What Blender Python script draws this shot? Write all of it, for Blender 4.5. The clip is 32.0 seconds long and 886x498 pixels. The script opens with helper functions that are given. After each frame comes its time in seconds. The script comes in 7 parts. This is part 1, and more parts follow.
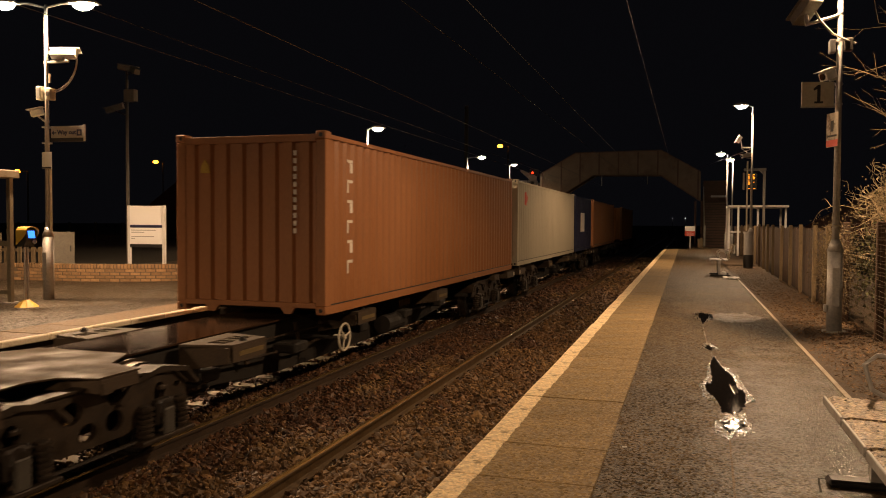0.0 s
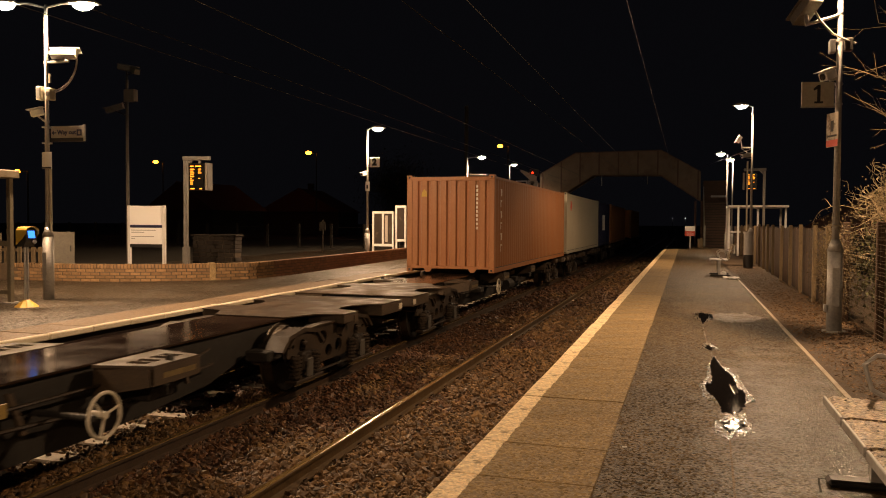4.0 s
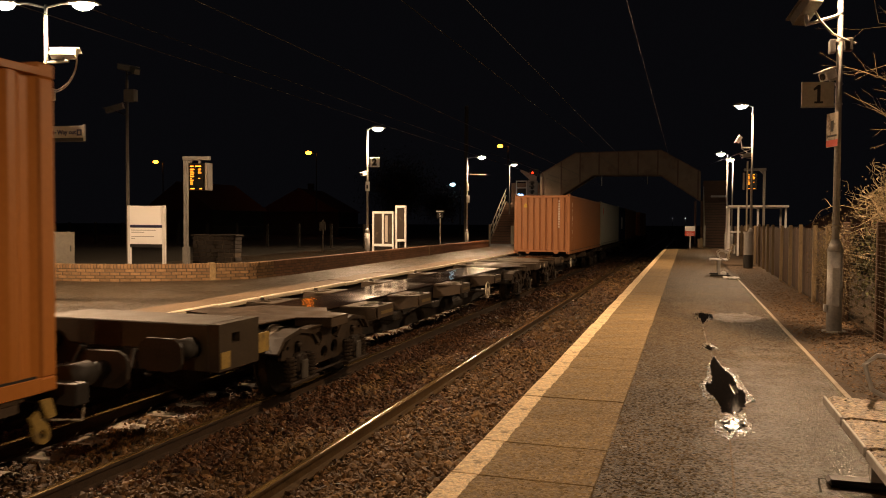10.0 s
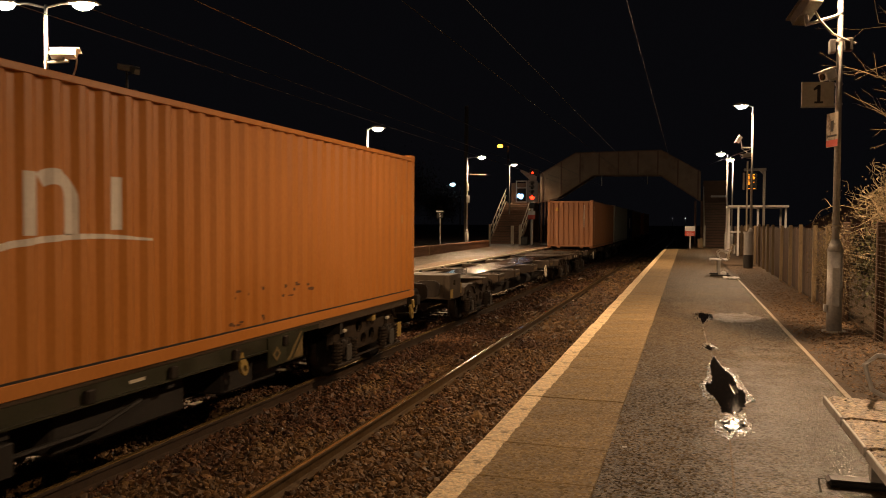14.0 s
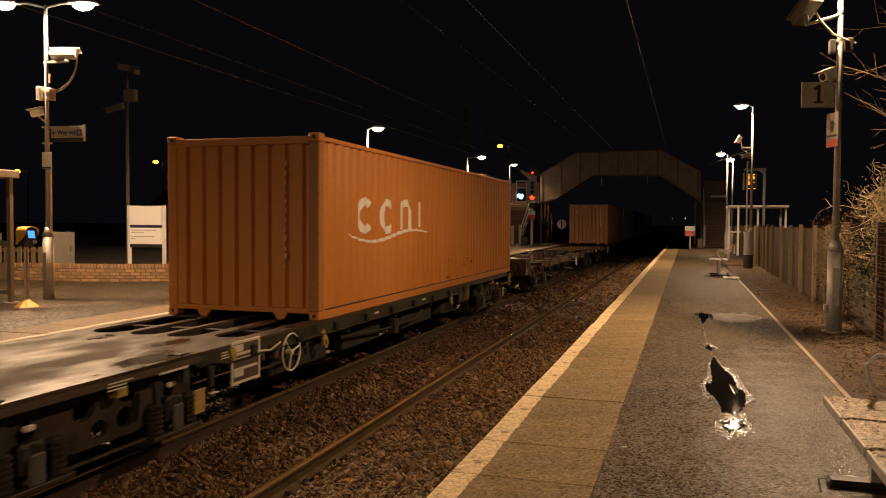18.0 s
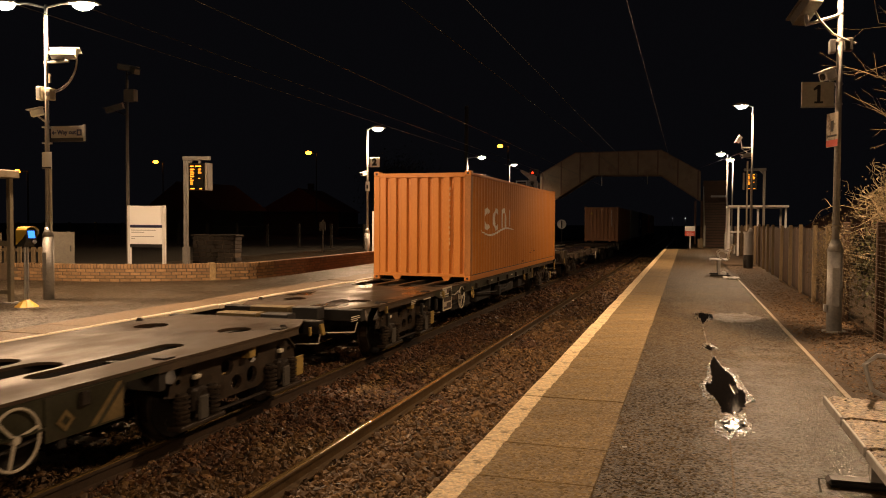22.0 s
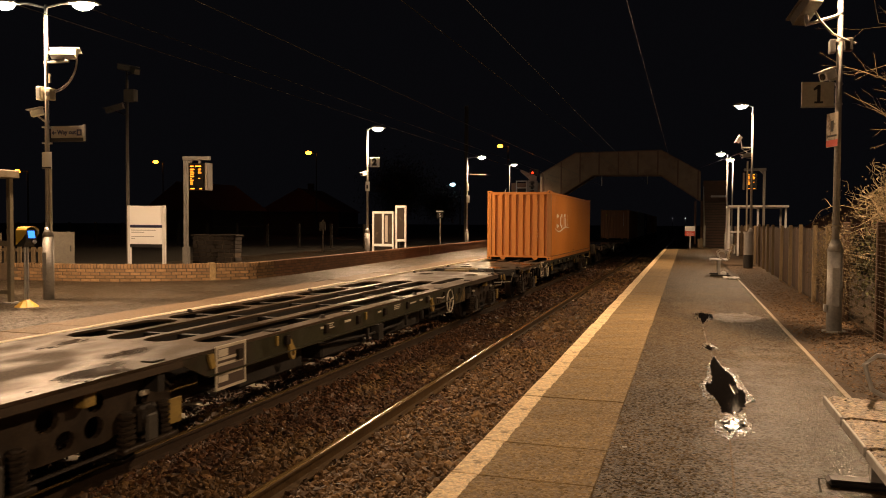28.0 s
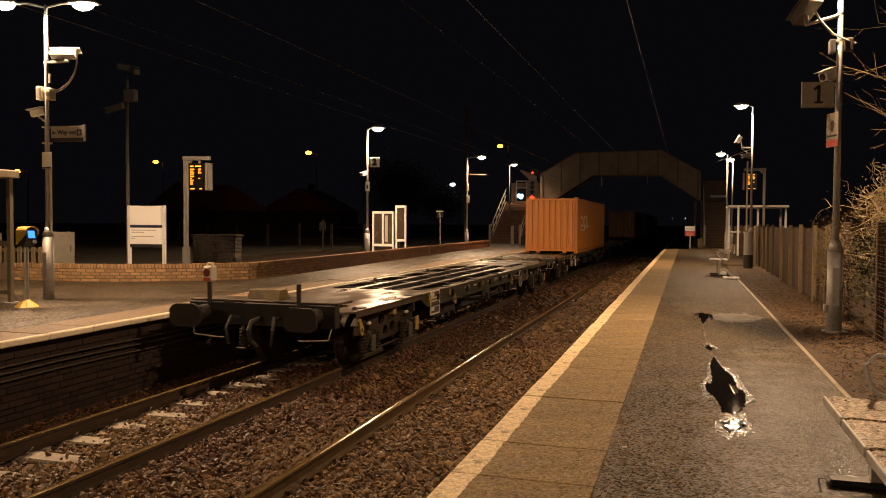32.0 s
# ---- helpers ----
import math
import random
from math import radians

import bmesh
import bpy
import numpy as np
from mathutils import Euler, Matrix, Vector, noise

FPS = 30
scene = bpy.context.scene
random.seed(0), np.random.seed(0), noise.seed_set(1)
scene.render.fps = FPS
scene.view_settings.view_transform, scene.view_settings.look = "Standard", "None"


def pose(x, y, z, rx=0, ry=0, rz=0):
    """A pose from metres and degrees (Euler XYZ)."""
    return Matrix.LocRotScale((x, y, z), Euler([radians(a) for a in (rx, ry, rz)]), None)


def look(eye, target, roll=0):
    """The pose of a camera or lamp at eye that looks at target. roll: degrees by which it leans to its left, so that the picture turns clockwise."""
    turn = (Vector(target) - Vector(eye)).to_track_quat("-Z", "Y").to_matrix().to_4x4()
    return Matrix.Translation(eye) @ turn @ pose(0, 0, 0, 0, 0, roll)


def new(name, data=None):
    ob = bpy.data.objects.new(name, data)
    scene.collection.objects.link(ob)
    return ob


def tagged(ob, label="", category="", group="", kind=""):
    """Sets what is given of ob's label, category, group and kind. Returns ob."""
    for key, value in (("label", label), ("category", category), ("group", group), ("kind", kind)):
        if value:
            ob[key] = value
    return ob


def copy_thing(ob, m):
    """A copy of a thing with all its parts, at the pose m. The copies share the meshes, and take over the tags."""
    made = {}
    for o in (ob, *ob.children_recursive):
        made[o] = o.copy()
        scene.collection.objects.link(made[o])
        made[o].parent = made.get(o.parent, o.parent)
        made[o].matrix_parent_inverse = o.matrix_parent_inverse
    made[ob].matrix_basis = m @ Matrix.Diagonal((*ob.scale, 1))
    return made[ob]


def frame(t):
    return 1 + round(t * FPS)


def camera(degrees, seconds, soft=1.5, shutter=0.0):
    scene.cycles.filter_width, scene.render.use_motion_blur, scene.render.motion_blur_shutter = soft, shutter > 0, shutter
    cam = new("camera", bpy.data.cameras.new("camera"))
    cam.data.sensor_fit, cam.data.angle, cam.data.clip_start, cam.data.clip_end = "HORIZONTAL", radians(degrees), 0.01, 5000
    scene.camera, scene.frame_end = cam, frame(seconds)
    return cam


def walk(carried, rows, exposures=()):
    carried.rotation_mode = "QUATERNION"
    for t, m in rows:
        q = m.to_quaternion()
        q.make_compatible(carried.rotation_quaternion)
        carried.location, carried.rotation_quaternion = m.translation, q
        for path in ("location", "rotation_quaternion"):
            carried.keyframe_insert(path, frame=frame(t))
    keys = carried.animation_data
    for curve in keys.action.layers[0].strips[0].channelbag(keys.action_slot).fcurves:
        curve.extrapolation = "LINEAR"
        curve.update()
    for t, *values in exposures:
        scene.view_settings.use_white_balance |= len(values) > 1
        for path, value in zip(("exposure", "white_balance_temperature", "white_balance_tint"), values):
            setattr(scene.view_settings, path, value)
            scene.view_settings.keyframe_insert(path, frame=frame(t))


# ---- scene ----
# The camera stands on a tripod on the right-hand platform; z = 0 is the platform surface, y runs along the track.
cam = camera(58.95, 32.0, soft=1.0, shutter=0.6)
EYE = (0.0, 0.0, 1.40)
VIEW = look(EYE, (-2.9693, 9.5434, 1.0736), 0.305)
walk(cam, [(0.0, VIEW), (32.0, VIEW)], exposures=[(0.0, 0.10), (32.0, 0.10)])

# ---- night sky and the lamps of the place ----
world = bpy.data.worlds.new("night")
scene.world = world
world.use_nodes = True
world.node_tree.nodes["Background"].inputs["Color"].default_value = (0.29, 0.28, 0.36, 1)
world.node_tree.nodes["Background"].inputs["Strength"].default_value = 0.0075

SODIUM = (1.0, 0.622, 0.345)
LAMP_POWER = 1400.0


def lamp_light(x, y, z, power=LAMP_POWER, colour=SODIUM, size=0.10, cone=179, blend=0.08, yaw=0.0, tilt=0.0):
    """The light of one flat-glass lantern: it shines down and out, cut off by the hood towards the sky and behind."""
    data = bpy.data.lights.new("lantern_light", "SPOT")
    data.energy, data.color, data.shadow_soft_size = power, colour, size
    data.spot_size, data.spot_blend = radians(cone), blend
    ob = new("lantern_light", data)
    a, b = radians(yaw), radians(tilt)
    turn = Vector((math.sin(b) * math.cos(a), math.sin(b) * math.sin(a), -math.cos(b))).to_track_quat("-Z", "Y")
    ob.matrix_basis = Matrix.Translation((x, y, z)) @ turn.to_matrix().to_4x4()
    return ob


TRACK_X = -6.041      # middle of the train's track
NEAR_X = -2.780       # middle of the near track
RAIL_Z = -0.933
BED_Z = -1.13
EDGE_X = -1.236       # edge of the right-hand platform


def far_edge(y):
    """The edge of the left-hand platform at y."""
    return -7.53 - 0.011 * (y - 7.0)


# ---- materials ----
def material(name, low, high, scale=8.0, rough=(0.5, 0.8), metal=0.0, bump=0.2, grain=60.0, vary=0.0, stain=None, stain_scale=1.2,
             stain_cut=(0.55, 0.7), distance=0.01, stretch=(1, 1, 1), spec=0.5, per_island=0.0, speckle=None, glaze=1.6, rough_cut=(0.3, 0.7)):
    m = bpy.data.materials.new(name)
    m.use_nodes = True
    nt = m.node_tree
    n, l = nt.nodes, nt.links
    b = n["Principled BSDF"]
    b.inputs["Metallic"].default_value = metal
    b.inputs["Specular IOR Level"].default_value = spec
    tc = n.new("ShaderNodeTexCoord")
    mp = n.new("ShaderNodeMapping")
    mp.inputs["Scale"].default_value = stretch
    l.new(tc.outputs["Object"], mp.inputs["Vector"])
    big = n.new("ShaderNodeTexNoise")
    big.inputs["Scale"].default_value = scale
    big.inputs["Detail"].default_value = 5
    fine = n.new("ShaderNodeTexNoise")
    fine.inputs["Scale"].default_value = grain
    fine.inputs["Detail"].default_value = 3
    for t in (big, fine):
        l.new(mp.outputs["Vector"], t.inputs["Vector"])
    mix = n.new("ShaderNodeMix")
    mix.data_type = "RGBA"
    mix.inputs["A"].default_value, mix.inputs["B"].default_value = (*low, 1), (*high, 1)
    add = n.new("ShaderNodeMath")
    add.operation = "ADD"
    l.new(big.outputs["Fac"], add.inputs[0])
    l.new(fine.outputs["Fac"], add.inputs[1])
    rng = n.new("ShaderNodeMapRange")
    rng.inputs["From Min"].default_value, rng.inputs["From Max"].default_value = 0.7, 1.3
    l.new(add.outputs[0], rng.inputs["Value"])
    l.new(rng.outputs["Result"], mix.inputs["Factor"])
    out = mix.outputs["Result"]
    if stain:
        st = n.new("ShaderNodeTexNoise")
        st.inputs["Scale"].default_value = stain_scale
        st.inputs["Detail"].default_value = 7
        st.inputs["Roughness"].default_value = 0.65
        l.new(mp.outputs["Vector"], st.inputs["Vector"])
        cut = n.new("ShaderNodeMapRange")
        cut.inputs["From Min"].default_value, cut.inputs["From Max"].default_value = stain_cut
        l.new(st.outputs["Fac"], cut.inputs["Value"])
        m2 = n.new("ShaderNodeMix")
        m2.data_type = "RGBA"
        l.new(out, m2.inputs["A"])
        m2.inputs["B"].default_value = (*stain, 1)
        l.new(cut.outputs["Result"], m2.inputs["Factor"])
        out = m2.outputs["Result"]
    if speckle:
        cell = n.new("ShaderNodeTexVoronoi")
        cell.inputs["Scale"].default_value = speckle[0]
        l.new(mp.outputs["Vector"], cell.inputs["Vector"])
        sp = n.new("ShaderNodeSeparateColor")
        l.new(cell.outputs["Color"], sp.inputs[0])
        sr = n.new("ShaderNodeMapRange")
        sr.inputs["To Min"].default_value, sr.inputs["To Max"].default_value = 1 - speckle[1], 1 + speckle[1]
        l.new(sp.outputs[0], sr.inputs["Value"])
        sh = n.new("ShaderNodeHueSaturation")
        l.new(sr.outputs["Result"], sh.inputs["Value"])
        l.new(out, sh.inputs["Color"])
        out = sh.outputs["Color"]
        # some grains are glazed, others dull
        gz = n.new("ShaderNodeMapRange")
        gz.inputs["From Min"].default_value, gz.inputs["From Max"].default_value = 0.25, 1.0
        gz.inputs["To Min"].default_value, gz.inputs["To Max"].default_value = 0.02, spec * glaze
        l.new(sp.outputs[1], gz.inputs["Value"])
        l.new(gz.outputs["Result"], b.inputs["Specular IOR Level"])
    if vary or per_island:
        hsv = n.new("ShaderNodeHueSaturation")
        rr = n.new("ShaderNodeMapRange")
        amount = vary or per_island
        rr.inputs["To Min"].default_value, rr.inputs["To Max"].default_value = 1 - amount, 1 + amount
        if vary:
            l.new(n.new("ShaderNodeObjectInfo").outputs["Random"], rr.inputs["Value"])
        else:
            l.new(n.new("ShaderNodeNewGeometry").outputs["Random Per Island"], rr.inputs["Value"])
        l.new(rr.outputs["Result"], hsv.inputs["Value"])
        l.new(out, hsv.inputs["Color"])
        out = hsv.outputs["Color"]
    l.new(out, b.inputs["Base Color"])
    ro = n.new("ShaderNodeMapRange")
    ro.inputs["To Min"].default_value, ro.inputs["To Max"].default_value = rough
    ro.inputs["From Min"].default_value, ro.inputs["From Max"].default_value = rough_cut
    l.new(big.outputs["Fac"], ro.inputs["Value"])
    l.new(ro.outputs["Result"], b.inputs["Roughness"])
    if bump:
        bp = n.new("ShaderNodeBump")
        bp.inputs["Strength"].default_value, bp.inputs["Distance"].default_value = bump, distance
        l.new(fine.outputs["Fac"], bp.inputs["Height"])
        l.new(bp.outputs["Normal"], b.inputs["Normal"])
    return m


def glow(name, colour, strength):
    m = bpy.data.materials.new(name)
    m.use_nodes = True
    b = m.node_tree.nodes["Principled BSDF"]
    b.inputs["Base Color"].default_value = (*colour, 1)
    b.inputs["Emission Color"].default_value = (*colour, 1)
    b.inputs["Emission Strength"].default_value = strength
    return m


def wet_asphalt(name, base, rough, relief=0.012, size=105, damp=None, grain=90, depth=0.006, patch=1.3, dull=0.55):
    """Coarse asphalt with stones of a centimetre, damp in patches."""
    m = material(name, [c * 0.55 for c in base], [c * 1.5 for c in base], scale=patch, rough=rough, bump=1.0, grain=grain, distance=depth,
                 stain=[c * dull for c in base], stain_scale=0.5, stain_cut=(0.5, 0.75), speckle=(size, 0.8), glaze=2.4)
    n, l = m.node_tree.nodes, m.node_tree.links
    b = n["Principled BSDF"]
    tc = n.new("ShaderNodeTexCoord")
    vo = n.new("ShaderNodeTexVoronoi")
    vo.inputs["Scale"].default_value = size
    l.new(tc.outputs["Object"], vo.inputs["Vector"])
    old = b.inputs["Normal"].links[0].from_node
    bp = n.new("ShaderNodeBump")
    bp.inputs["Strength"].default_value, bp.inputs["Distance"].default_value = 1.0, relief
    bp.invert = True
    l.new(vo.outputs["Distance"], bp.inputs["Height"])
    l.new(old.outputs["Normal"], bp.inputs["Normal"])
    l.new(bp.outputs["Normal"], b.inputs["Normal"])
    if damp:
        # a ragged damp stain, some metres long, round the puddles
        mp = n.new("ShaderNodeMapping")
        mp.vector_type = "TEXTURE"
        mp.inputs["Location"].default_value = (damp[0], damp[1], 0)
        mp.inputs["Scale"].default_value = (0.8, 4.6, 1.0)
        l.new(tc.outputs["Object"], mp.inputs["Vector"])
        ln = n.new("ShaderNodeVectorMath")
        ln.operation = "LENGTH"
        l.new(mp.outputs["Vector"], ln.inputs[0])
        wob = n.new("ShaderNodeTexNoise")
        wob.inputs["Scale"].default_value, wob.inputs["Detail"].default_value = 2.2, 7
        l.new(tc.outputs["Object"], wob.inputs["Vector"])
        ad = n.new("ShaderNodeMath")
        ad.operation = "MULTIPLY_ADD"
        ad.inputs[1].default_value = 1.1
        l.new(wob.outputs["Fac"], ad.inputs[0])
        l.new(ln.outputs["Value"], ad.inputs[2])
        mr = n.new("ShaderNodeMapRange")
        mr.inputs["From Min"].default_value, mr.inputs["From Max"].default_value = 0.55, 1.75
        mr.inputs["To Min"].default_value, mr.inputs["To Max"].default_value = 0.24, rough[1]
        l.new(ad.outputs[0], mr.inputs["Value"])
        l.new(mr.outputs["Result"], b.inputs["Roughness"])
        # a film of water over the stones there
        film_of_water = n.new("ShaderNodeMapRange")
        film_of_water.inputs["From Min"].default_value, film_of_water.inputs["From Max"].default_value = 0.55, 1.75
        film_of_water.inputs["To Min"].default_value, film_of_water.inputs["To Max"].default_value = 1.0, 0.0
        l.new(ad.outputs[0], film_of_water.inputs["Value"])
        l.new(film_of_water.outputs["Result"], b.inputs["Coat Weight"])
        b.inputs["Coat Roughness"].default_value = 0.30
        l.new(bp.outputs["Normal"], b.inputs["Coat Normal"])
    return m


ASPHALT = wet_asphalt("asphalt_wet", (0.063, 0.041, 0.014), (0.24, 0.58), 0.0034, 66, (0.95, 4.4), 80, 0.011)
WET_RIM = wet_asphalt("asphalt_soaked", (0.085, 0.058, 0.026), (0.05, 0.42), 0.0006, 60, None, 46, 0.0018, 44)
DAMP = wet_asphalt("asphalt_damp", (0.080, 0.055, 0.024), (0.27, 0.56), 0.003, 70, None, 60, 0.010, 3.0)
ASPHALT_FAR = wet_asphalt("asphalt_far", (0.042, 0.032, 0.020), (0.34, 0.56), 0.004, 40, None, 34, 0.018, 1.3, 0.9)
SLAB = material("coping_concrete", (0.190, 0.134, 0.064), (0.318, 0.230, 0.116), 3.0, (0.5, 0.75), bump=0.5, grain=90, vary=0.10, stain=(0.165, 0.122, 0.058), stain_cut=(0.5, 0.8), distance=0.012, speckle=(60, 0.35))
SLAB_FAR = material("coping_pink_concrete", (0.115, 0.080, 0.048), (0.20, 0.145, 0.092), 3.0, (0.5, 0.75), bump=0.5, grain=90, vary=0.12, stain=(0.11, 0.08, 0.055), distance=0.008, speckle=(90, 0.4))
EDGE_WHITE = material("worn_white_edge", (0.76, 0.59, 0.34), (0.97, 0.81, 0.54), 5.0, (0.40, 0.65), bump=0.7, grain=60, vary=0.06, stain=(0.30, 0.22, 0.11), stain_scale=6.0, stain_cut=(0.54, 0.66), distance=0.012, speckle=(60, 0.25))
EDGE_FAR = material("white_edge_paint", (0.74, 0.64, 0.45), (0.97, 0.90, 0.72), 5.0, (0.22, 0.5), bump=0.5, grain=70, vary=0.06, stain=(0.34, 0.26, 0.15), stain_scale=5.0, stain_cut=(0.58, 0.72), distance=0.01)
KERB = material("pale_kerb_concrete", (0.26, 0.215, 0.15), (0.44, 0.37, 0.27), 4.0, (0.4, 0.7), bump=0.5, grain=80, stain=(0.13, 0.10, 0.065), stain_scale=3.0, stain_cut=(0.5, 0.68), distance=0.008)
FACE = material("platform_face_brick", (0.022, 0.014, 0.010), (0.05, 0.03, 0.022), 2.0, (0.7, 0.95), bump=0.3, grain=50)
BALLAST = material("ballast_stone", (0.060, 0.034, 0.012), (0.205, 0.122, 0.044), 9.0, (0.5, 0.8), bump=0.2, grain=60, per_island=0.6, stain=(0.088, 0.044, 0.017), stain_scale=0.5, stain_cut=(0.42, 0.66))
# rusty stones; also paints the shade along the farther platform's foot
BALLAST_RUST_SHADE = material("rusty_and_shaded_stone", (0.038, 0.017, 0.006), (0.130, 0.060, 0.022), 9.0, (0.48, 0.8), bump=0.2, grain=60, per_island=0.65, stain=(0.06, 0.028, 0.014), stain_scale=0.5, stain_cut=(0.42, 0.66))
BED = material("ballast_bed", (0.03, 0.02, 0.014), (0.13, 0.09, 0.065), 25.0, (0.8, 0.95), bump=0.9, grain=45, distance=0.03)
EARTH = material("dark_earth", (0.015, 0.014, 0.010), (0.05, 0.045, 0.03), 1.5, (0.85, 1.0), bump=0.6, grain=18, distance=0.03)
VERGE = material("leafy_verge", (0.035, 0.023, 0.012), (0.11, 0.072, 0.038), 6.0, (0.7, 0.95), bump=0.9, grain=40, distance=0.02)
SLEEPER = material("sleeper_concrete", (0.22, 0.19, 0.15), (0.38, 0.34, 0.27), 4.0, (0.7, 0.9), bump=0.3, grain=70, vary=0.12, stain=(0.14, 0.09, 0.06), stain_cut=(0.5, 0.72))
RAIL_RUST = material("rail_rust", (0.020, 0.011, 0.005), (0.055, 0.032, 0.015), 9.0, (0.55, 0.8), bump=0.3, grain=60)
RAIL_OCHRE = material("rail_ochre_rust", (0.040, 0.022, 0.007), (0.100, 0.060, 0.020), 9.0, (0.42, 0.65), bump=0.3, grain=60)
RAIL_TOP = material("rail_running_band", (0.22, 0.145, 0.055), (0.36, 0.250, 0.100), 2.0, (0.09, 0.16), metal=0.5, bump=0.05, grain=30, stretch=(1, 0.1, 1))
GALV = material("galvanised_steel", (0.30, 0.30, 0.29), (0.46, 0.45, 0.43), 6.0, (0.42, 0.62), metal=0.35, bump=0.1, grain=30, stain=(0.20, 0.17, 0.13), stain_cut=(0.56, 0.78))
WHITE = material("white_paint", (0.72, 0.72, 0.70), (0.82, 0.82, 0.80), 4.0, (0.35, 0.55), bump=0.05, grain=40, stain=(0.55, 0.52, 0.46), stain_cut=(0.6, 0.8))
CREAM = material("cream_paint", (0.50, 0.46, 0.36), (0.64, 0.59, 0.48), 4.0, (0.45, 0.65), bump=0.08, grain=40, stain=(0.36, 0.31, 0.22), stain_cut=(0.55, 0.8))
GREY = material("grey_plastic", (0.30, 0.30, 0.29), (0.40, 0.39, 0.38), 5.0, (0.4, 0.6), bump=0.05, grain=50)
BLACK = material("black_paint", (0.012, 0.012, 0.012), (0.03, 0.028, 0.026), 6.0, (0.4, 0.65), bump=0.1, grain=50)
NAVY = material("navy_band", (0.02, 0.02, 0.06), (0.03, 0.03, 0.09), 5.0, (0.4, 0.5), bump=0)
YELLOW = material("yellow_paint", (0.40, 0.26, 0.03), (0.56, 0.38, 0.05), 6.0, (0.4, 0.65), bump=0.1, grain=50, stain=(0.22, 0.14, 0.05), stain_cut=(0.58, 0.8))
RED = material("red_paint", (0.50, 0.05, 0.03), (0.62, 0.08, 0.04), 6.0, (0.4, 0.6), bump=0.05, grain=50)
BRICK = material("buff_brick", (0.135, 0.080, 0.036), (0.25, 0.152, 0.070), 12.0, (0.65, 0.9), bump=0.4, grain=80, vary=0.28, distance=0.006)
BRICK_ISLE = material("buff_brick_far", (0.13, 0.066, 0.035), (0.22, 0.115, 0.06), 12.0, (0.65, 0.9), bump=0.3, grain=80, per_island=0.25, distance=0.006)
MORTAR = material("mortar", (0.055, 0.038, 0.022), (0.11, 0.077, 0.046), 12.0, (0.8, 0.95), bump=0.4, grain=90)
FENCE_WOOD = material("weathered_fence_wood", (0.09, 0.062, 0.032), (0.20, 0.145, 0.078), 3.0, (0.65, 0.9), bump=0.5, grain=26, vary=0.30, stretch=(6, 6, 0.7), distance=0.008, stain=(0.07, 0.06, 0.035), stain_cut=(0.5, 0.75))
FENCE_DARK = material("dark_fence_board", (0.030, 0.016, 0.008), (0.085, 0.048, 0.026), 3.0, (0.7, 0.9), bump=0.4, grain=26, vary=0.35, stretch=(6, 6, 0.7), distance=0.008)
TWIG = material("dry_twig", (0.16, 0.12, 0.065), (0.36, 0.28, 0.155), 14.0, (0.6, 0.85), bump=0.2, grain=60, per_island=0.3)
LEAF = material("dry_leaf", (0.070, 0.050, 0.022), (0.165, 0.120, 0.056), 14.0, (0.6, 0.85), bump=0.1, grain=60, per_island=0.25)
IVY = material("ivy_leaf", (0.045, 0.050, 0.018), (0.11, 0.105, 0.04), 14.0, (0.45, 0.7), bump=0.1, grain=60, per_island=0.4)
LITTER = material("leaf_litter", (0.05, 0.026, 0.010), (0.185, 0.105, 0.040), 20.0, (0.6, 0.85), bump=0.1, grain=60, per_island=0.5)
BRIDGE = material("bridge_painted_steel", (0.27, 0.188, 0.122), (0.42, 0.305, 0.205), 1.4, (0.55, 0.8), bump=0.15, grain=20, stain=(0.22, 0.12, 0.07), stain_scale=0.9, stain_cut=(0.52, 0.78))
DIRTY_YELLOW = material("dirty_yellow", (0.24, 0.165, 0.04), (0.38, 0.27, 0.07), 9.0, (0.5, 0.75), bump=0.1, grain=50, stain=(0.10, 0.07, 0.035), stain_scale=6.0, stain_cut=(0.5, 0.7))
BRIDGE_RIB = material("bridge_rusty_rib", (0.15, 0.085, 0.055), (0.26, 0.15, 0.10), 2.0, (0.6, 0.85), bump=0.2, grain=20)
STAIR = material("stair_timber", (0.075, 0.050, 0.028), (0.15, 0.105, 0.062), 4.0, (0.6, 0.85), bump=0.3, grain=25, stretch=(1, 5, 5))
ROOF_RED = material("red_roof_tile", (0.06, 0.022, 0.014), (0.11, 0.04, 0.025), 6.0, (0.7, 0.9), bump=0.4, grain=14)
HOUSE = material("house_plaster", (0.03, 0.027, 0.022), (0.06, 0.052, 0.042), 2.0, (0.8, 0.95), bump=0.2, grain=20)
# leaf colour near black: the darkness of night is put into it
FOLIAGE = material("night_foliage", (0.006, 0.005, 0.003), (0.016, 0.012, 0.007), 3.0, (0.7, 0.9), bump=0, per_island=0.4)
BARK = material("bark", (0.04, 0.03, 0.02), (0.09, 0.07, 0.05), 8.0, (0.8, 0.95), bump=0.5, grain=30)
PAPER = material("poster_paper", (0.40, 0.36, 0.28), (0.58, 0.52, 0.42), 5.0, (0.6, 0.8), bump=0, stain=(0.22, 0.17, 0.12), stain_scale=5.0, stain_cut=(0.5, 0.56))
SIGN_FACE = material("sign_face", (0.62, 0.60, 0.55), (0.74, 0.72, 0.67), 3.0, (0.4, 0.6), bump=0)
SIGN_DIM = material("darker_sign_face", (0.34, 0.31, 0.27), (0.46, 0.43, 0.38), 3.0, (0.4, 0.6), bump=0)
SCREEN_BLACK = material("matt_display_glass", (0.003, 0.003, 0.003), (0.008, 0.007, 0.006), 6.0, (0.25, 0.4), bump=0, spec=0.15)
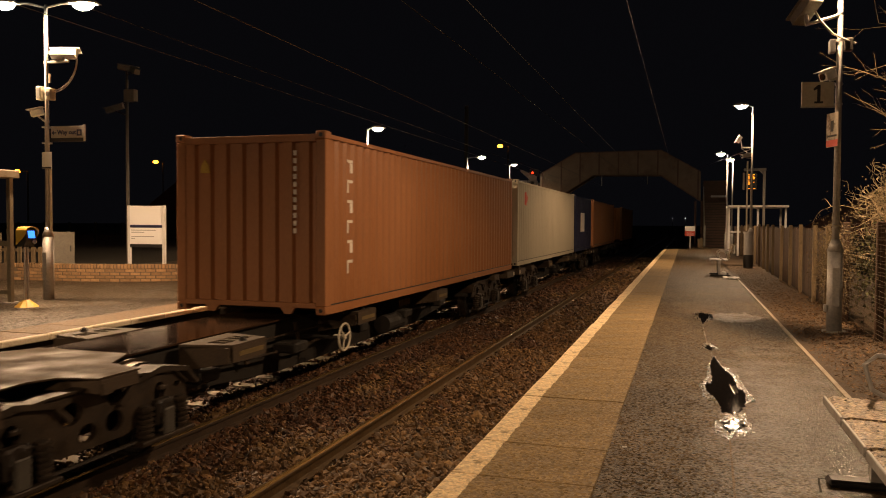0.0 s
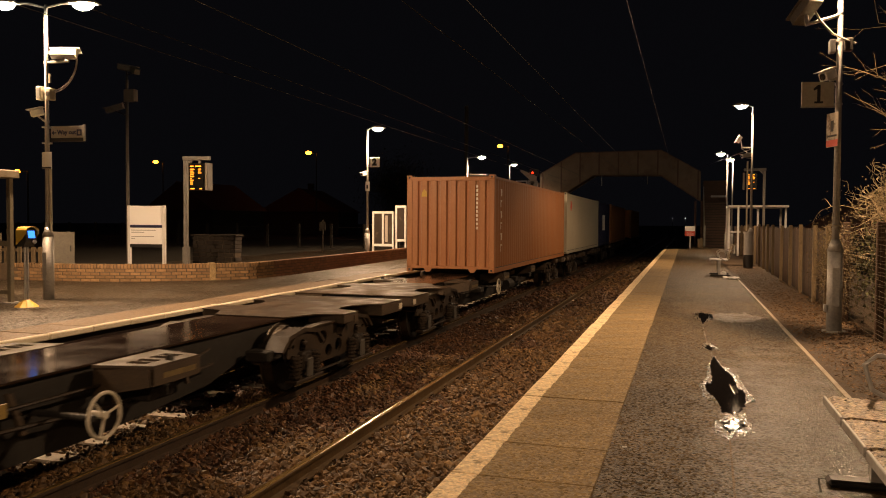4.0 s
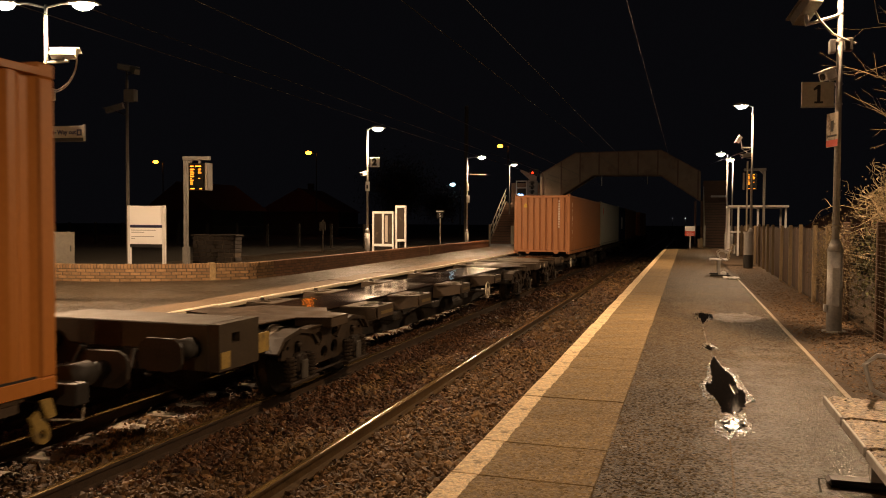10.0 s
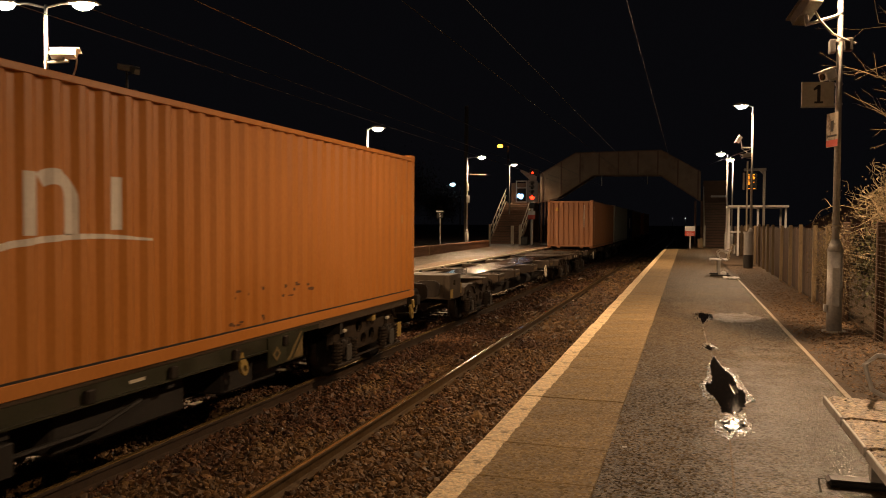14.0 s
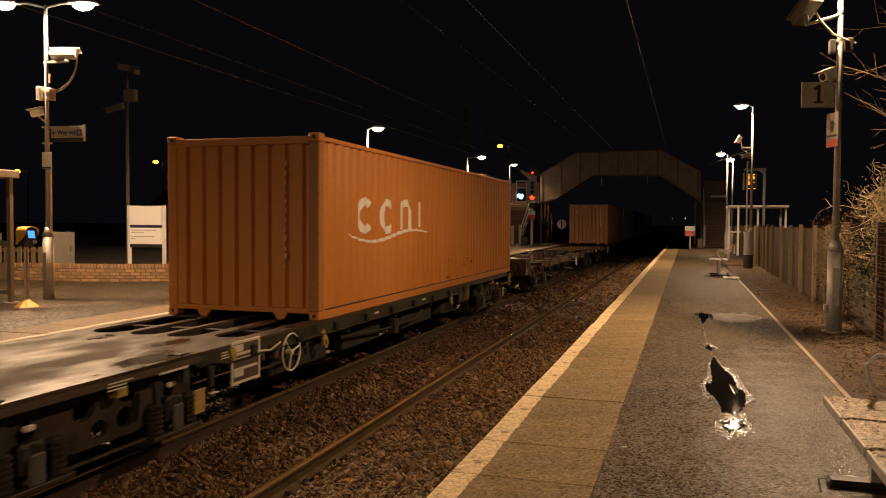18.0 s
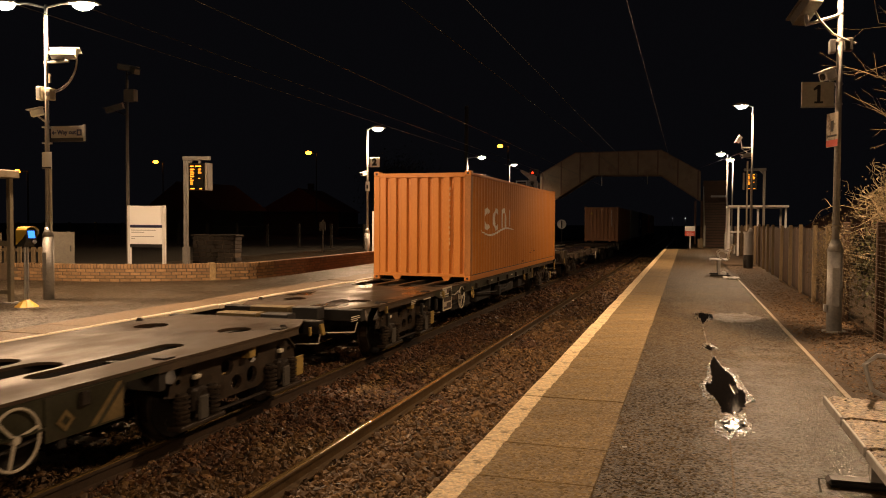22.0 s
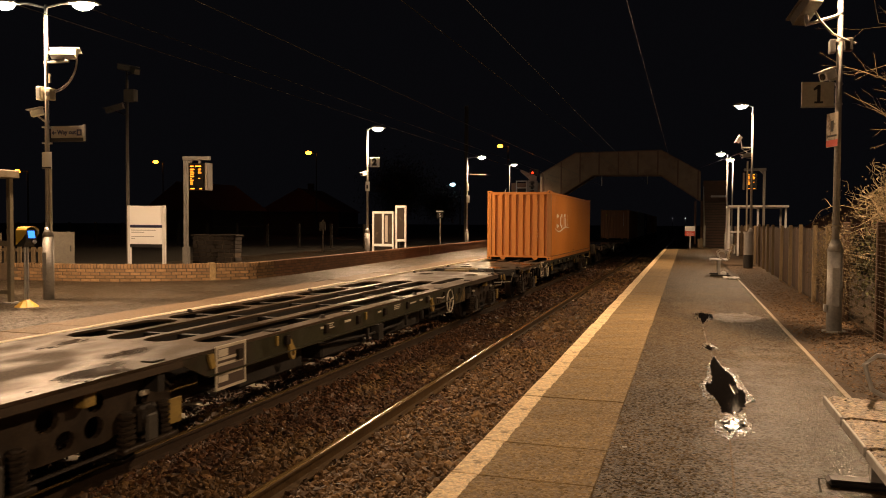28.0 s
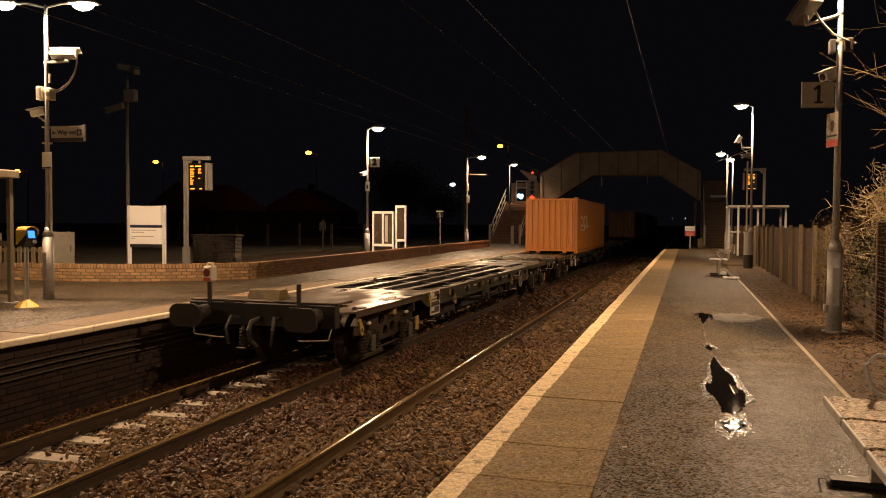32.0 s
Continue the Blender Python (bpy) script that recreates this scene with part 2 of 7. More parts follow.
SEAT_STEEL = material("perforated_steel_seat", (0.02, 0.014, 0.008), (0.44, 0.34, 0.22), 42.0, (0.25, 0.45), metal=0.3, bump=0.8, grain=70, distance=0.008, speckle=(60, 0.7))
CABLE = material("cable", (0.30, 0.28, 0.24), (0.40, 0.37, 0.32), 6.0, (0.5, 0.7), bump=0)
WIRE = material("copper_wire", (0.085, 0.075, 0.062), (0.13, 0.115, 0.095), 3.0, (0.45, 0.6), metal=0.4, bump=0)

# train
STEEL_DECK = material("wet_wagon_deck", (0.016, 0.011, 0.006), (0.072, 0.050, 0.028), 1.3, (0.16, 0.85), metal=0.0, spec=0.34, stretch=(1.0, 0.45, 1.0), rough_cut=(0.36, 0.60), bump=0.2, grain=45, stain=(0.072, 0.041, 0.025), stain_scale=1.6, stain_cut=(0.46, 0.7))
DULL_DECK = material("dull_wagon_deck", (0.020, 0.013, 0.007), (0.070, 0.047, 0.025), 1.3, (0.28, 0.80), spec=0.35, stretch=(1.0, 0.45, 1.0), rough_cut=(0.34, 0.60), bump=0.2, grain=45, stain=(0.060, 0.034, 0.018), stain_scale=1.6, stain_cut=(0.46, 0.7))
SPINE_DECK = material("wet_brown_spine", (0.022, 0.013, 0.008), (0.055, 0.033, 0.020), 1.0, (0.05, 0.26), metal=0.3, bump=0.04, grain=45, stain=(0.05, 0.03, 0.02), stain_scale=1.2, stain_cut=(0.46, 0.7))
GREEN_SOLE = material("green_solebar", (0.013, 0.014, 0.006), (0.034, 0.034, 0.014), 3.0, (0.4, 0.65), bump=0.12, grain=40, stain=(0.035, 0.025, 0.017), stain_scale=2.0, stain_cut=(0.5, 0.7))
BROWN_EAR = material("dusty_brown_bracket", (0.030, 0.019, 0.010), (0.072, 0.048, 0.026), 4.0, (0.58, 0.8), bump=0.15, grain=50, stain=(0.05, 0.034, 0.022), stain_cut=(0.5, 0.7))
BOGIE = material("dusty_bogie_steel", (0.008, 0.006, 0.0045), (0.026, 0.019, 0.012), 5.0, (0.45, 0.75), bump=0.25, grain=40, spec=0.35, stain=(0.022, 0.015, 0.010), stain_scale=3.0, stain_cut=(0.45, 0.7))
BOGIE_PLATE = material("dusty_brown_plate", (0.016, 0.0105, 0.006), (0.044, 0.029, 0.016), 5.0, (0.45, 0.75), bump=0.2, grain=40, spec=0.4, stain=(0.016, 0.011, 0.007), stain_scale=3.0, stain_cut=(0.45, 0.7))
BOGIE_GREY = material("dull_damper_grey", (0.045, 0.042, 0.036), (0.085, 0.078, 0.066), 5.0, (0.5, 0.75), bump=0.1, grain=40)
OCHRE_PLANK = material("dull_ochre_plank", (0.10, 0.072, 0.026), (0.19, 0.135, 0.05), 8.0, (0.5, 0.7), bump=0.15, grain=40, stain=(0.05, 0.036, 0.018))
END_DECK = material("damp_brown_end_deck", (0.028, 0.018, 0.010), (0.074, 0.049, 0.027), 2.2, (0.40, 0.95), bump=0.15, grain=45, spec=0.20, stain=(0.028, 0.017, 0.009), stain_scale=1.4, stain_cut=(0.44, 0.62))
BOX_BROWN = material("brown_box_steel", (0.026, 0.018, 0.009), (0.050, 0.035, 0.017), 3.0, (0.5, 0.7), bump=0.1, grain=40, stain=(0.03, 0.02, 0.013))
UNDER = material("black_underframe", (0.007, 0.006, 0.005), (0.018, 0.015, 0.011), 5.0, (0.6, 0.85), bump=0.2, grain=40)
WHEEL = material("worn_wheel_steel", (0.007, 0.0055, 0.004), (0.018, 0.014, 0.010), 5.0, (0.55, 0.8), metal=0.1, bump=0.1, grain=40)
TYRE = material("worn_wheel_tread", (0.06, 0.048, 0.036), (0.11, 0.09, 0.07), 5.0, (0.3, 0.45), metal=0.8, bump=0.05, grain=40)
PANEL = material("dark_data_panel", (0.05, 0.035, 0.03), (0.09, 0.065, 0.05), 6.0, (0.5, 0.7), bump=0)
LENS = bpy.data.materials.new("camera_glass")
LENS.use_nodes = True
LENS.node_tree.nodes["Principled BSDF"].inputs["Base Color"].default_value = (0.01, 0.01, 0.012, 1)
LENS.node_tree.nodes["Principled BSDF"].inputs["Roughness"].default_value = 0.05


def container_paint(name, low, high, dirt):
    return material(name, low, high, 1.2, (0.42, 0.62), bump=0.06, grain=35, stain=dirt, stain_scale=1.6, stain_cut=(0.60, 0.80), stretch=(1, 1, 0.5))


ORANGE_BOX = container_paint("orange_container_paint", (0.47, 0.172, 0.027), (0.55, 0.212, 0.037), (0.38, 0.128, 0.022))
BROWN_BOX = container_paint("red_brown_container_paint", (0.30, 0.125, 0.045), (0.37, 0.160, 0.060), (0.235, 0.097, 0.036))
WHITE_BOX = container_paint("cream_container_paint", (0.38, 0.35, 0.26), (0.46, 0.42, 0.32), (0.27, 0.22, 0.15))
BLUE_BOX = container_paint("blue_container_paint", (0.014, 0.017, 0.055), (0.022, 0.027, 0.075), (0.02, 0.02, 0.03))
LOGO_WHITE = material("white_marking", (0.68, 0.62, 0.54), (0.84, 0.78, 0.70), 5.0, (0.5, 0.7), bump=0, stain=(0.55, 0.36, 0.20), stain_scale=3.0, stain_cut=(0.62, 0.8))

DULL_STEEL = material("dull_galvanised_steel", (0.13, 0.125, 0.115), (0.21, 0.20, 0.18), 6.0, (0.5, 0.7), metal=0.3, bump=0.1, grain=30, stain=(0.09, 0.075, 0.055), stain_cut=(0.56, 0.78))
MAST_DARK = material("dark_mast_paint", (0.045, 0.038, 0.03), (0.08, 0.068, 0.054), 5.0, (0.5, 0.7), bump=0.05, grain=40)
SHELTER_PAINT = material("dull_shelter_paint", (0.15, 0.128, 0.086), (0.23, 0.20, 0.14), 4.0, (0.5, 0.7), bump=0.05, grain=40, stain=(0.14, 0.12, 0.085))
# near-black colour standing in for lack of light on far fence, sign and mast
UNLIT_DARK = material("unlit_near_black", (0.008, 0.006, 0.004), (0.020, 0.016, 0.011), 4.0, (0.8, 0.95), bump=0.2, grain=30)
DULL_GREY = material("dull_grey_paint", (0.12, 0.11, 0.09), (0.20, 0.18, 0.14), 4.0, (0.5, 0.7), bump=0.05, grain=40, stain=(0.08, 0.07, 0.055))
# plain paint, whiter than white_paint, so that the boards stand out
BOARD_WHITE = material("extra_white_sheet", (0.93, 0.93, 0.92), (0.97, 0.97, 0.96), 4.0, (0.3, 0.45), bump=0)
POSTER = material("faded_brown_poster", (0.018, 0.012, 0.007), (0.050, 0.034, 0.021), 4.0, (0.5, 0.7), bump=0, stain=(0.075, 0.055, 0.036), stain_scale=2.2, stain_cut=(0.56, 0.62))
LANTERN = glow("lantern_bowl", (1.0, 0.86, 0.64), 120.0)
STREET = glow("sodium_street_lantern", (1.0, 0.22, 0.010), 22.0)
BLUE_LAMP = glow("mercury_street_lantern", (0.55, 0.85, 1.0), 5.0)
AMBER = glow("amber_display", (1.0, 0.31, 0.02), 2.0)
RED_GLOW = glow("red_signal_aspect", (1.0, 0.03, 0.008), 5.0)
BLUE_GLOW = glow("blue_white_indicator", (0.30, 0.62, 1.0), 4.0)
BLUE_SCREEN = glow("blue_screen", (0.04, 0.24, 1.0), 2.0)
FAR_LIGHT = glow("far_white_light", (1.0, 0.95, 0.85), 3.0)
TAIL_RED = glow("red_tail_lens", (0.16, 0.02, 0.01), 0.03)


# ---- mesh helpers ----
def part(name, bm, mat, parent=None, label="", smooth=False, at=None):
    me = bpy.data.meshes.new(name)
    bm.to_mesh(me)
    bm.free()
    me.materials.append(mat)
    if smooth:
        for p in me.polygons:
            p.use_smooth = len(p.vertices) <= 4
    ob = new(name, me)
    if parent is not None:
        ob.parent = parent
    if at is not None:
        ob.matrix_basis = at
    if label:
        tagged(ob, label)
    return ob


def share(name, source, parent, at):
    """One more piece on the mesh of source."""
    ob = new(name, source.data)
    ob.parent = parent
    ob.matrix_basis = at
    return ob


def thing(name, at, label, category, group="", kind=""):
    ob = new(name)
    ob.empty_display_size = 0.2
    ob.matrix_basis = at
    return tagged(ob, label, category, group, kind)


def box(bm, x0, x1, y0, y1, z0, z1, bevel=0.0):
    r = bmesh.ops.create_cube(bm, size=1.0)
    for v in r["verts"]:
        v.co = Vector((x0 + (v.co.x + 0.5) * (x1 - x0), y0 + (v.co.y + 0.5) * (y1 - y0), z0 + (v.co.z + 0.5) * (z1 - z0)))
    if bevel:
        es = list({e for v in r["verts"] for e in v.link_edges})
        bmesh.ops.bevel(bm, geom=es, offset=bevel, segments=1, affect="EDGES")
    return bm


def tube(bm, a, b, r0, r1=None, n=12, cap=True):
    a, b = Vector(a), Vector(b)
    r1 = r0 if r1 is None else r1
    d = b - a
    m = Matrix.Translation((a + b) / 2) @ d.to_track_quat("Z", "Y").to_matrix().to_4x4()
    bmesh.ops.create_cone(bm, cap_ends=cap, segments=n, radius1=r0, radius2=r1, depth=d.length, matrix=m)
    return bm


def pipe(bm, pts, r, n=6):
    """One unbroken bent tube through pts."""
    ps = [Vector(p) for p in pts]
    rings = []
    up = None
    for i, p in enumerate(ps):
        d = (ps[min(i + 1, len(ps) - 1)] - ps[max(i - 1, 0)]).normalized()
        side = d.orthogonal() if up is None else up - d * up.dot(d)
        if side.length < 1e-6:
            side = d.orthogonal()
        up = side.normalized()
        w = d.cross(up)
        rings.append([bm.verts.new(p + (up * math.cos(2 * math.pi * k / n) + w * math.sin(2 * math.pi * k / n)) * r) for k in range(n)])
    for a, b in zip(rings, rings[1:]):
        for k in range(n):
            bm.faces.new((a[k], a[(k + 1) % n], b[(k + 1) % n], b[k]))
    bm.faces.new(list(reversed(rings[0])))
    bm.faces.new(rings[-1])
    return bm


def lathe(bm, x, y, profile, n=12):
    """A body turned about the upright through x, y: profile (radius, z) from below."""
    rings = [[bm.verts.new((x + r * math.cos(2 * math.pi * k / n), y + r * math.sin(2 * math.pi * k / n), z)) for k in range(n)] for r, z in profile]
    for a, b in zip(rings, rings[1:]):
        for k in range(n):
            bm.faces.new((a[k], a[(k + 1) % n], b[(k + 1) % n], b[k]))
    bm.faces.new(list(reversed(rings[0])))
    bm.faces.new(rings[-1])
    return bm


def prism(bm, pts, axis, a, b):
    """Extrude the outline pts along axis from a to b. For x the outline is (y, z), for y (x, z), for z (x, y)."""
    def put(p, w):
        return {"x": (w, p[0], p[1]), "y": (p[0], w, p[1]), "z": (p[0], p[1], w)}[axis]
    va = [bm.verts.new(put(p, a)) for p in pts]
    vb = [bm.verts.new(put(p, b)) for p in pts]
    bm.faces.new(va)
    bm.faces.new(vb[::-1])
    for i in range(len(pts)):
        j = (i + 1) % len(pts)
        bm.faces.new((va[j], va[i], vb[i], vb[j]))
    bmesh.ops.recalc_face_normals(bm, faces=bm.faces[:])
    return bm


def plate(bm, outer, holes, axis, a, b):
    """A plate with holes through it; outline and holes lie across axis, from a to b."""
    def put(p, w):
        return {"x": (w, p[0], p[1]), "y": (p[0], w, p[1]), "z": (p[0], p[1], w)}[axis]
    edges = []
    for loop in (outer, *holes):
        vs = [bm.verts.new(put(p, a)) for p in loop]
        edges += [bm.edges.new((vs[i], vs[(i + 1) % len(vs)])) for i in range(len(vs))]
    faces = [f for f in bmesh.ops.triangle_fill(bm, use_beauty=True, use_dissolve=False, edges=edges)["geom"] if isinstance(f, bmesh.types.BMFace)]
    r = bmesh.ops.extrude_face_region(bm, geom=faces)
    move = Vector(put((0, 0), b)) - Vector(put((0, 0), a))
    for v in r["geom"]:
        if isinstance(v, bmesh.types.BMVert):
            v.co += move
    bmesh.ops.recalc_face_normals(bm, faces=bm.faces[:])
    return bm


def oval(cx, cy, rx, ry, n=16):
    return [(cx + rx * math.cos(2 * math.pi * i / n), cy + ry * math.sin(2 * math.pi * i / n)) for i in range(n)]


def rect(x0, x1, y0, y1):
    return [(x0, y0), (x1, y0), (x1, y1), (x0, y1)]


def slot(x0, x1, y0, y1, n=5):
    """A long hole with rounded ends along the second axis."""
    r = (x1 - x0) / 2
    c = (x0 + x1) / 2
    pts = [(c + r * math.cos(math.pi + math.pi * i / n), y0 + r + r * math.sin(math.pi + math.pi * i / n)) for i in range(n + 1)]
    pts += [(c + r * math.cos(math.pi * i / n), y1 - r + r * math.sin(math.pi * i / n)) for i in range(n + 1)]
    return pts


def B():
    return bmesh.new()


def lettering(text, size, mat, parent, at, bold=0.0, name="lettering"):
    cu = bpy.data.curves.new("type", "FONT")
    cu.body, cu.size, cu.extrude, cu.offset = text, size, 0.002, bold
    cu.align_x, cu.align_y = "CENTER", "CENTER"
    tmp = new("type", cu)
    bpy.context.view_layer.update()
    me = bpy.data.meshes.new_from_object(tmp)
    bpy.data.objects.remove(tmp)
    me.materials.clear()
    me.materials.append(mat)
    ob = new(name, me)
    ob.parent = parent
    ob.matrix_basis = at
    return ob


def scatter(name, mat, template, faces, places, yaws, sizes, tilt, seed, label, category):
    """Many small pieces in one mesh: copies of a template, turned, squashed and sized at random."""
    rg = np.random.RandomState(seed)
    t = np.array(template, float)
    n, k = len(places), len(t)
    v = t[None] * (1 + rg.uniform(-0.28, 0.28, (n, k, 1))) * sizes[:, None, :]
    a = rg.uniform(-tilt, tilt, n)
    ca, sa = np.cos(a)[:, None], np.sin(a)[:, None]
    y2, z2 = v[..., 1] * ca - v[..., 2] * sa, v[..., 1] * sa + v[..., 2] * ca
    b = rg.uniform(-tilt, tilt, n)
    cb, sb = np.cos(b)[:, None], np.sin(b)[:, None]
    x3, z3 = v[..., 0] * cb - z2 * sb, v[..., 0] * sb + z2 * cb
    c, s = np.cos(yaws)[:, None], np.sin(yaws)[:, None]
    out = np.stack([x3 * c - y2 * s, x3 * s + y2 * c, z3], -1) + places[:, None, :]
    f = np.array(faces)
    allf = (f[None] + (np.arange(n) * k)[:, None, None]).reshape(-1, f.shape[1])
    me = bpy.data.meshes.new(name)
    me.from_pydata(out.reshape(-1, 3).tolist(), [], allf.tolist())
    me.materials.append(mat)
    return tagged(new(name, me), label, category, kind="stuff")


STONE_V = [(1, 0, 0.1), (0.3, 0.9, -0.2), (-0.8, 0.6, 0.15), (-0.9, -0.5, -0.1), (0.2, -1, 0.2), (0.25, 0.3, 0.85), (-0.35, -0.2, 0.75), (0, 0, -0.8)]
STONE_F = [(0, 1, 5), (1, 2, 5), (2, 6, 5), (2, 3, 6), (3, 4, 6), (4, 0, 5), (4, 5, 6), (1, 0, 7), (2, 1, 7), (3, 2, 7), (4, 3, 7), (0, 4, 7)]


# ---- ground and track bed ----
def sheet(name, mat, xs, ys, z, label, category, wave=0.0):
    bm = B()
    grid = [[bm.verts.new((x, y, z + wave * noise.noise(Vector((x * 0.7, y * 0.7, 3.1))))) for y in ys] for x in xs]
    for i in range(len(xs) - 1):
        for j in range(len(ys) - 1):
            bm.faces.new((grid[i][j], grid[i + 1][j], grid[i + 1][j + 1], grid[i][j + 1]))
    return tagged(part(name, bm, mat), label, category, kind="structure")


sheet("ground", EARTH, np.linspace(-900, 900, 13), np.linspace(-900, 1800, 13), -1.32, "dark earth under the night sky", "ground")
sheet("track_bed", BED, np.linspace(-7.9, -1.0, 15), np.linspace(-60, 160, 111), BED_Z - 0.03, "dark brown ballast bed between the platforms", "track bed", 0.05)


def ballast():
    rg = np.random.RandomState(4)
    pl, sz = [], []
    for y0, y1, per, s in ((-8, 2.5, 150, 0.05), (2.5, 10, 860, 0.0265), (10, 18, 520, 0.029), (18, 34, 170, 0.042), (34, 60, 45, 0.06)):
        n = int((y1 - y0) * 6.3 * per)
        x, y = rg.uniform(-7.75, -1.1, n), rg.uniform(y0, y1, n)
        z = np.full(n, BED_Z)
        for c in (TRACK_X, NEAR_X):
            d = np.abs(x - c)
            # the bed is heaped between the tracks and lies lower round the rails
            z = np.where((d > 0.62) & (d < 0.90), BED_Z - 0.055, z)
        # the far track's sleepers lie bare beside the left rail, the others are buried
        edge = TRACK_X - 0.05 + 0.16 * np.sin(y * 3.1) + rg.normal(0, 0.08, n)
        on_sleeper = (((y - 0.13 + 0.13) / 0.65) % 1.0 < 0.40) & (x > TRACK_X - 0.72) & (x < edge)
        six = (x > TRACK_X + 1.0) & (x < NEAR_X - 1.0)
        z = np.where(six, z + 0.045, z)
        keep = ~on_sleeper | (rg.uniform(0, 1, n) < 0.04)
        # stones lie over the buried sleepers
        z = np.where(((np.abs(x - NEAR_X) < 1.32) & (np.abs(np.abs(x - NEAR_X) - 0.752) > 0.12)) | ((x > edge) & (x < TRACK_X + 1.32) & (np.abs(x - TRACK_X - 0.752) > 0.12)), BED_Z + 0.062, z)
        z = z + rg.uniform(-0.018, 0.024, n) + np.where(on_sleeper, 0.05, 0.0)
        pl.append(np.stack([x, y, z], 1)[keep])
        sz.append((s * rg.lognormal(0, 0.30, n)[:, None] * rg.uniform(0.65, 1.3, (n, 3)) * np.array((1.15, 0.95, 0.72)))[keep])
    pl, sz = np.concatenate(pl), np.concatenate(sz)
    wob = np.sin(pl[:, 1] * 1.7) * 0.12 + rg.normal(0, 0.12, len(pl))
    blot = np.sin(pl[:, 1] * 0.9 + 1.3 * np.sin(pl[:, 0] * 2.1)) + np.sin(pl[:, 1] * 2.3 + pl[:, 0] * 3.0) * 0.6 + rg.normal(0, 0.5, len(pl))
    off = pl[:, 0] + wob - TRACK_X
    away = np.clip((pl[:, 1] - 6.0) / 8.0, 0, 1)
    oily = (np.abs(off) < 0.7) & (blot + 2.2 * np.clip((pl[:, 1] - 9.3) / 1.5, -1, 1) > 0.2)
    # off < -0.62 is painted shade of the platform edge; the rest is rust and oil
    rusty = (off < -0.62) | oily | (off > 0.75) & ((off < 1.0 + 0.5 * away) | ((off < 2.3) & (blot > 0.45 - 0.9 * away)) | ((pl[:, 0] < NEAR_X - 0.1) & (blot > 1.5 - 0.6 * away)))
    for name, mat, sel, label in (("ballast", BALLAST, ~rusty, "angular grey-brown track ballast stones"), ("rusty_and_shaded_ballast", BALLAST_RUST_SHADE, rusty, "ballast stones dark with rust, and with painted shade beside the farther platform")):
        n = int(sel.sum())
        scatter(name, mat, STONE_V, STONE_F, pl[sel], rg.uniform(0, 6.28, n), sz[sel], 0.9, 5, label, "gravel")


ballast()

RAIL_OUTLINE = [(-0.07, -0.159), (0.07, -0.159), (0.07, -0.147), (0.012, -0.125), (0.012, -0.045), (0.035, -0.032), (0.035, -0.006), (0.030, 0.0),
                (-0.030, 0.0), (-0.035, -0.006), (-0.035, -0.032), (-0.012, -0.045), (-0.012, -0.125), (-0.07, -0.147)]


def rail_length(outline):
    """The outline drawn along the track, with a ring at every rolled metre near the platforms."""
    bm = B()
    rings = [[bm.verts.new((x, y, z)) for x, z in outline] for y in [-60.0, -30.0, -10.0] + [float(k) for k in range(0, 60)] + [60.0, 80.0, 110.0, 160.0]]
    for p, q in zip(rings, rings[1:]):
        for i in range(len(outline)):
            j = (i + 1) % len(outline)
            bm.faces.new((p[i], p[j], q[j], q[i]))
    bm.faces.new(rings[0])
    bm.faces.new(rings[-1])
    bmesh.ops.recalc_face_normals(bm, faces=bm.faces[:])
    return bm


def rails():
    for c in (TRACK_X, NEAR_X):
        for side in (-0.752, 0.752):
            t = thing("rail", pose(c + side, 0, RAIL_Z), "rusty steel running rail with a bright worn top", "rail", "running rails")
            part("rail_body", rail_length(RAIL_OUTLINE), RAIL_RUST if c == TRACK_X else RAIL_OCHRE, t)
            crown = [(0.034 * k / 8, 0.0035 * (1 - (k / 8) ** 2)) for k in range(-8, 9)]
            part("running_band", rail_length(crown + [(0.034, -0.001), (-0.034, -0.001)]), RAIL_TOP, t, "shiny worn running band", smooth=True)


rails()


def sleepers():
    bm = B()
    prism(bm, [(-0.15, -0.2), (0.15, -0.2), (0.115, 0.0), (-0.115, 0.0)], "x", -1.25, 1.25)
    first = thing("sleeper", pose(TRACK_X, 0.13, RAIL_Z - 0.158), "pale concrete sleeper half bedded in ballast", "sleeper", "track sleepers")
    part("sleeper_body", bm, SLEEPER, first)
    for side in (-0.752, 0.752):
        for off in (-0.115, 0.115):
            clip = B()
            pipe(clip, [(side + off, -0.06, 0.01), (side + off * 1.25, -0.03, 0.05), (side + off * 1.05, 0.03, 0.06), (side + off * 0.6, 0.05, 0.03)], 0.010, 5)
            part("rail_clip", clip, RAIL_RUST, first, "rusty spring clip")
    for c in (TRACK_X, NEAR_X):
        for k in range(4, 70):
            y = k * 0.65 + 0.13
            if c == TRACK_X and k == 4:
                first.matrix_basis = pose(TRACK_X, y, RAIL_Z - 0.158)
                continue
            copy_thing(first, pose(c, y, RAIL_Z - 0.158))


sleepers()


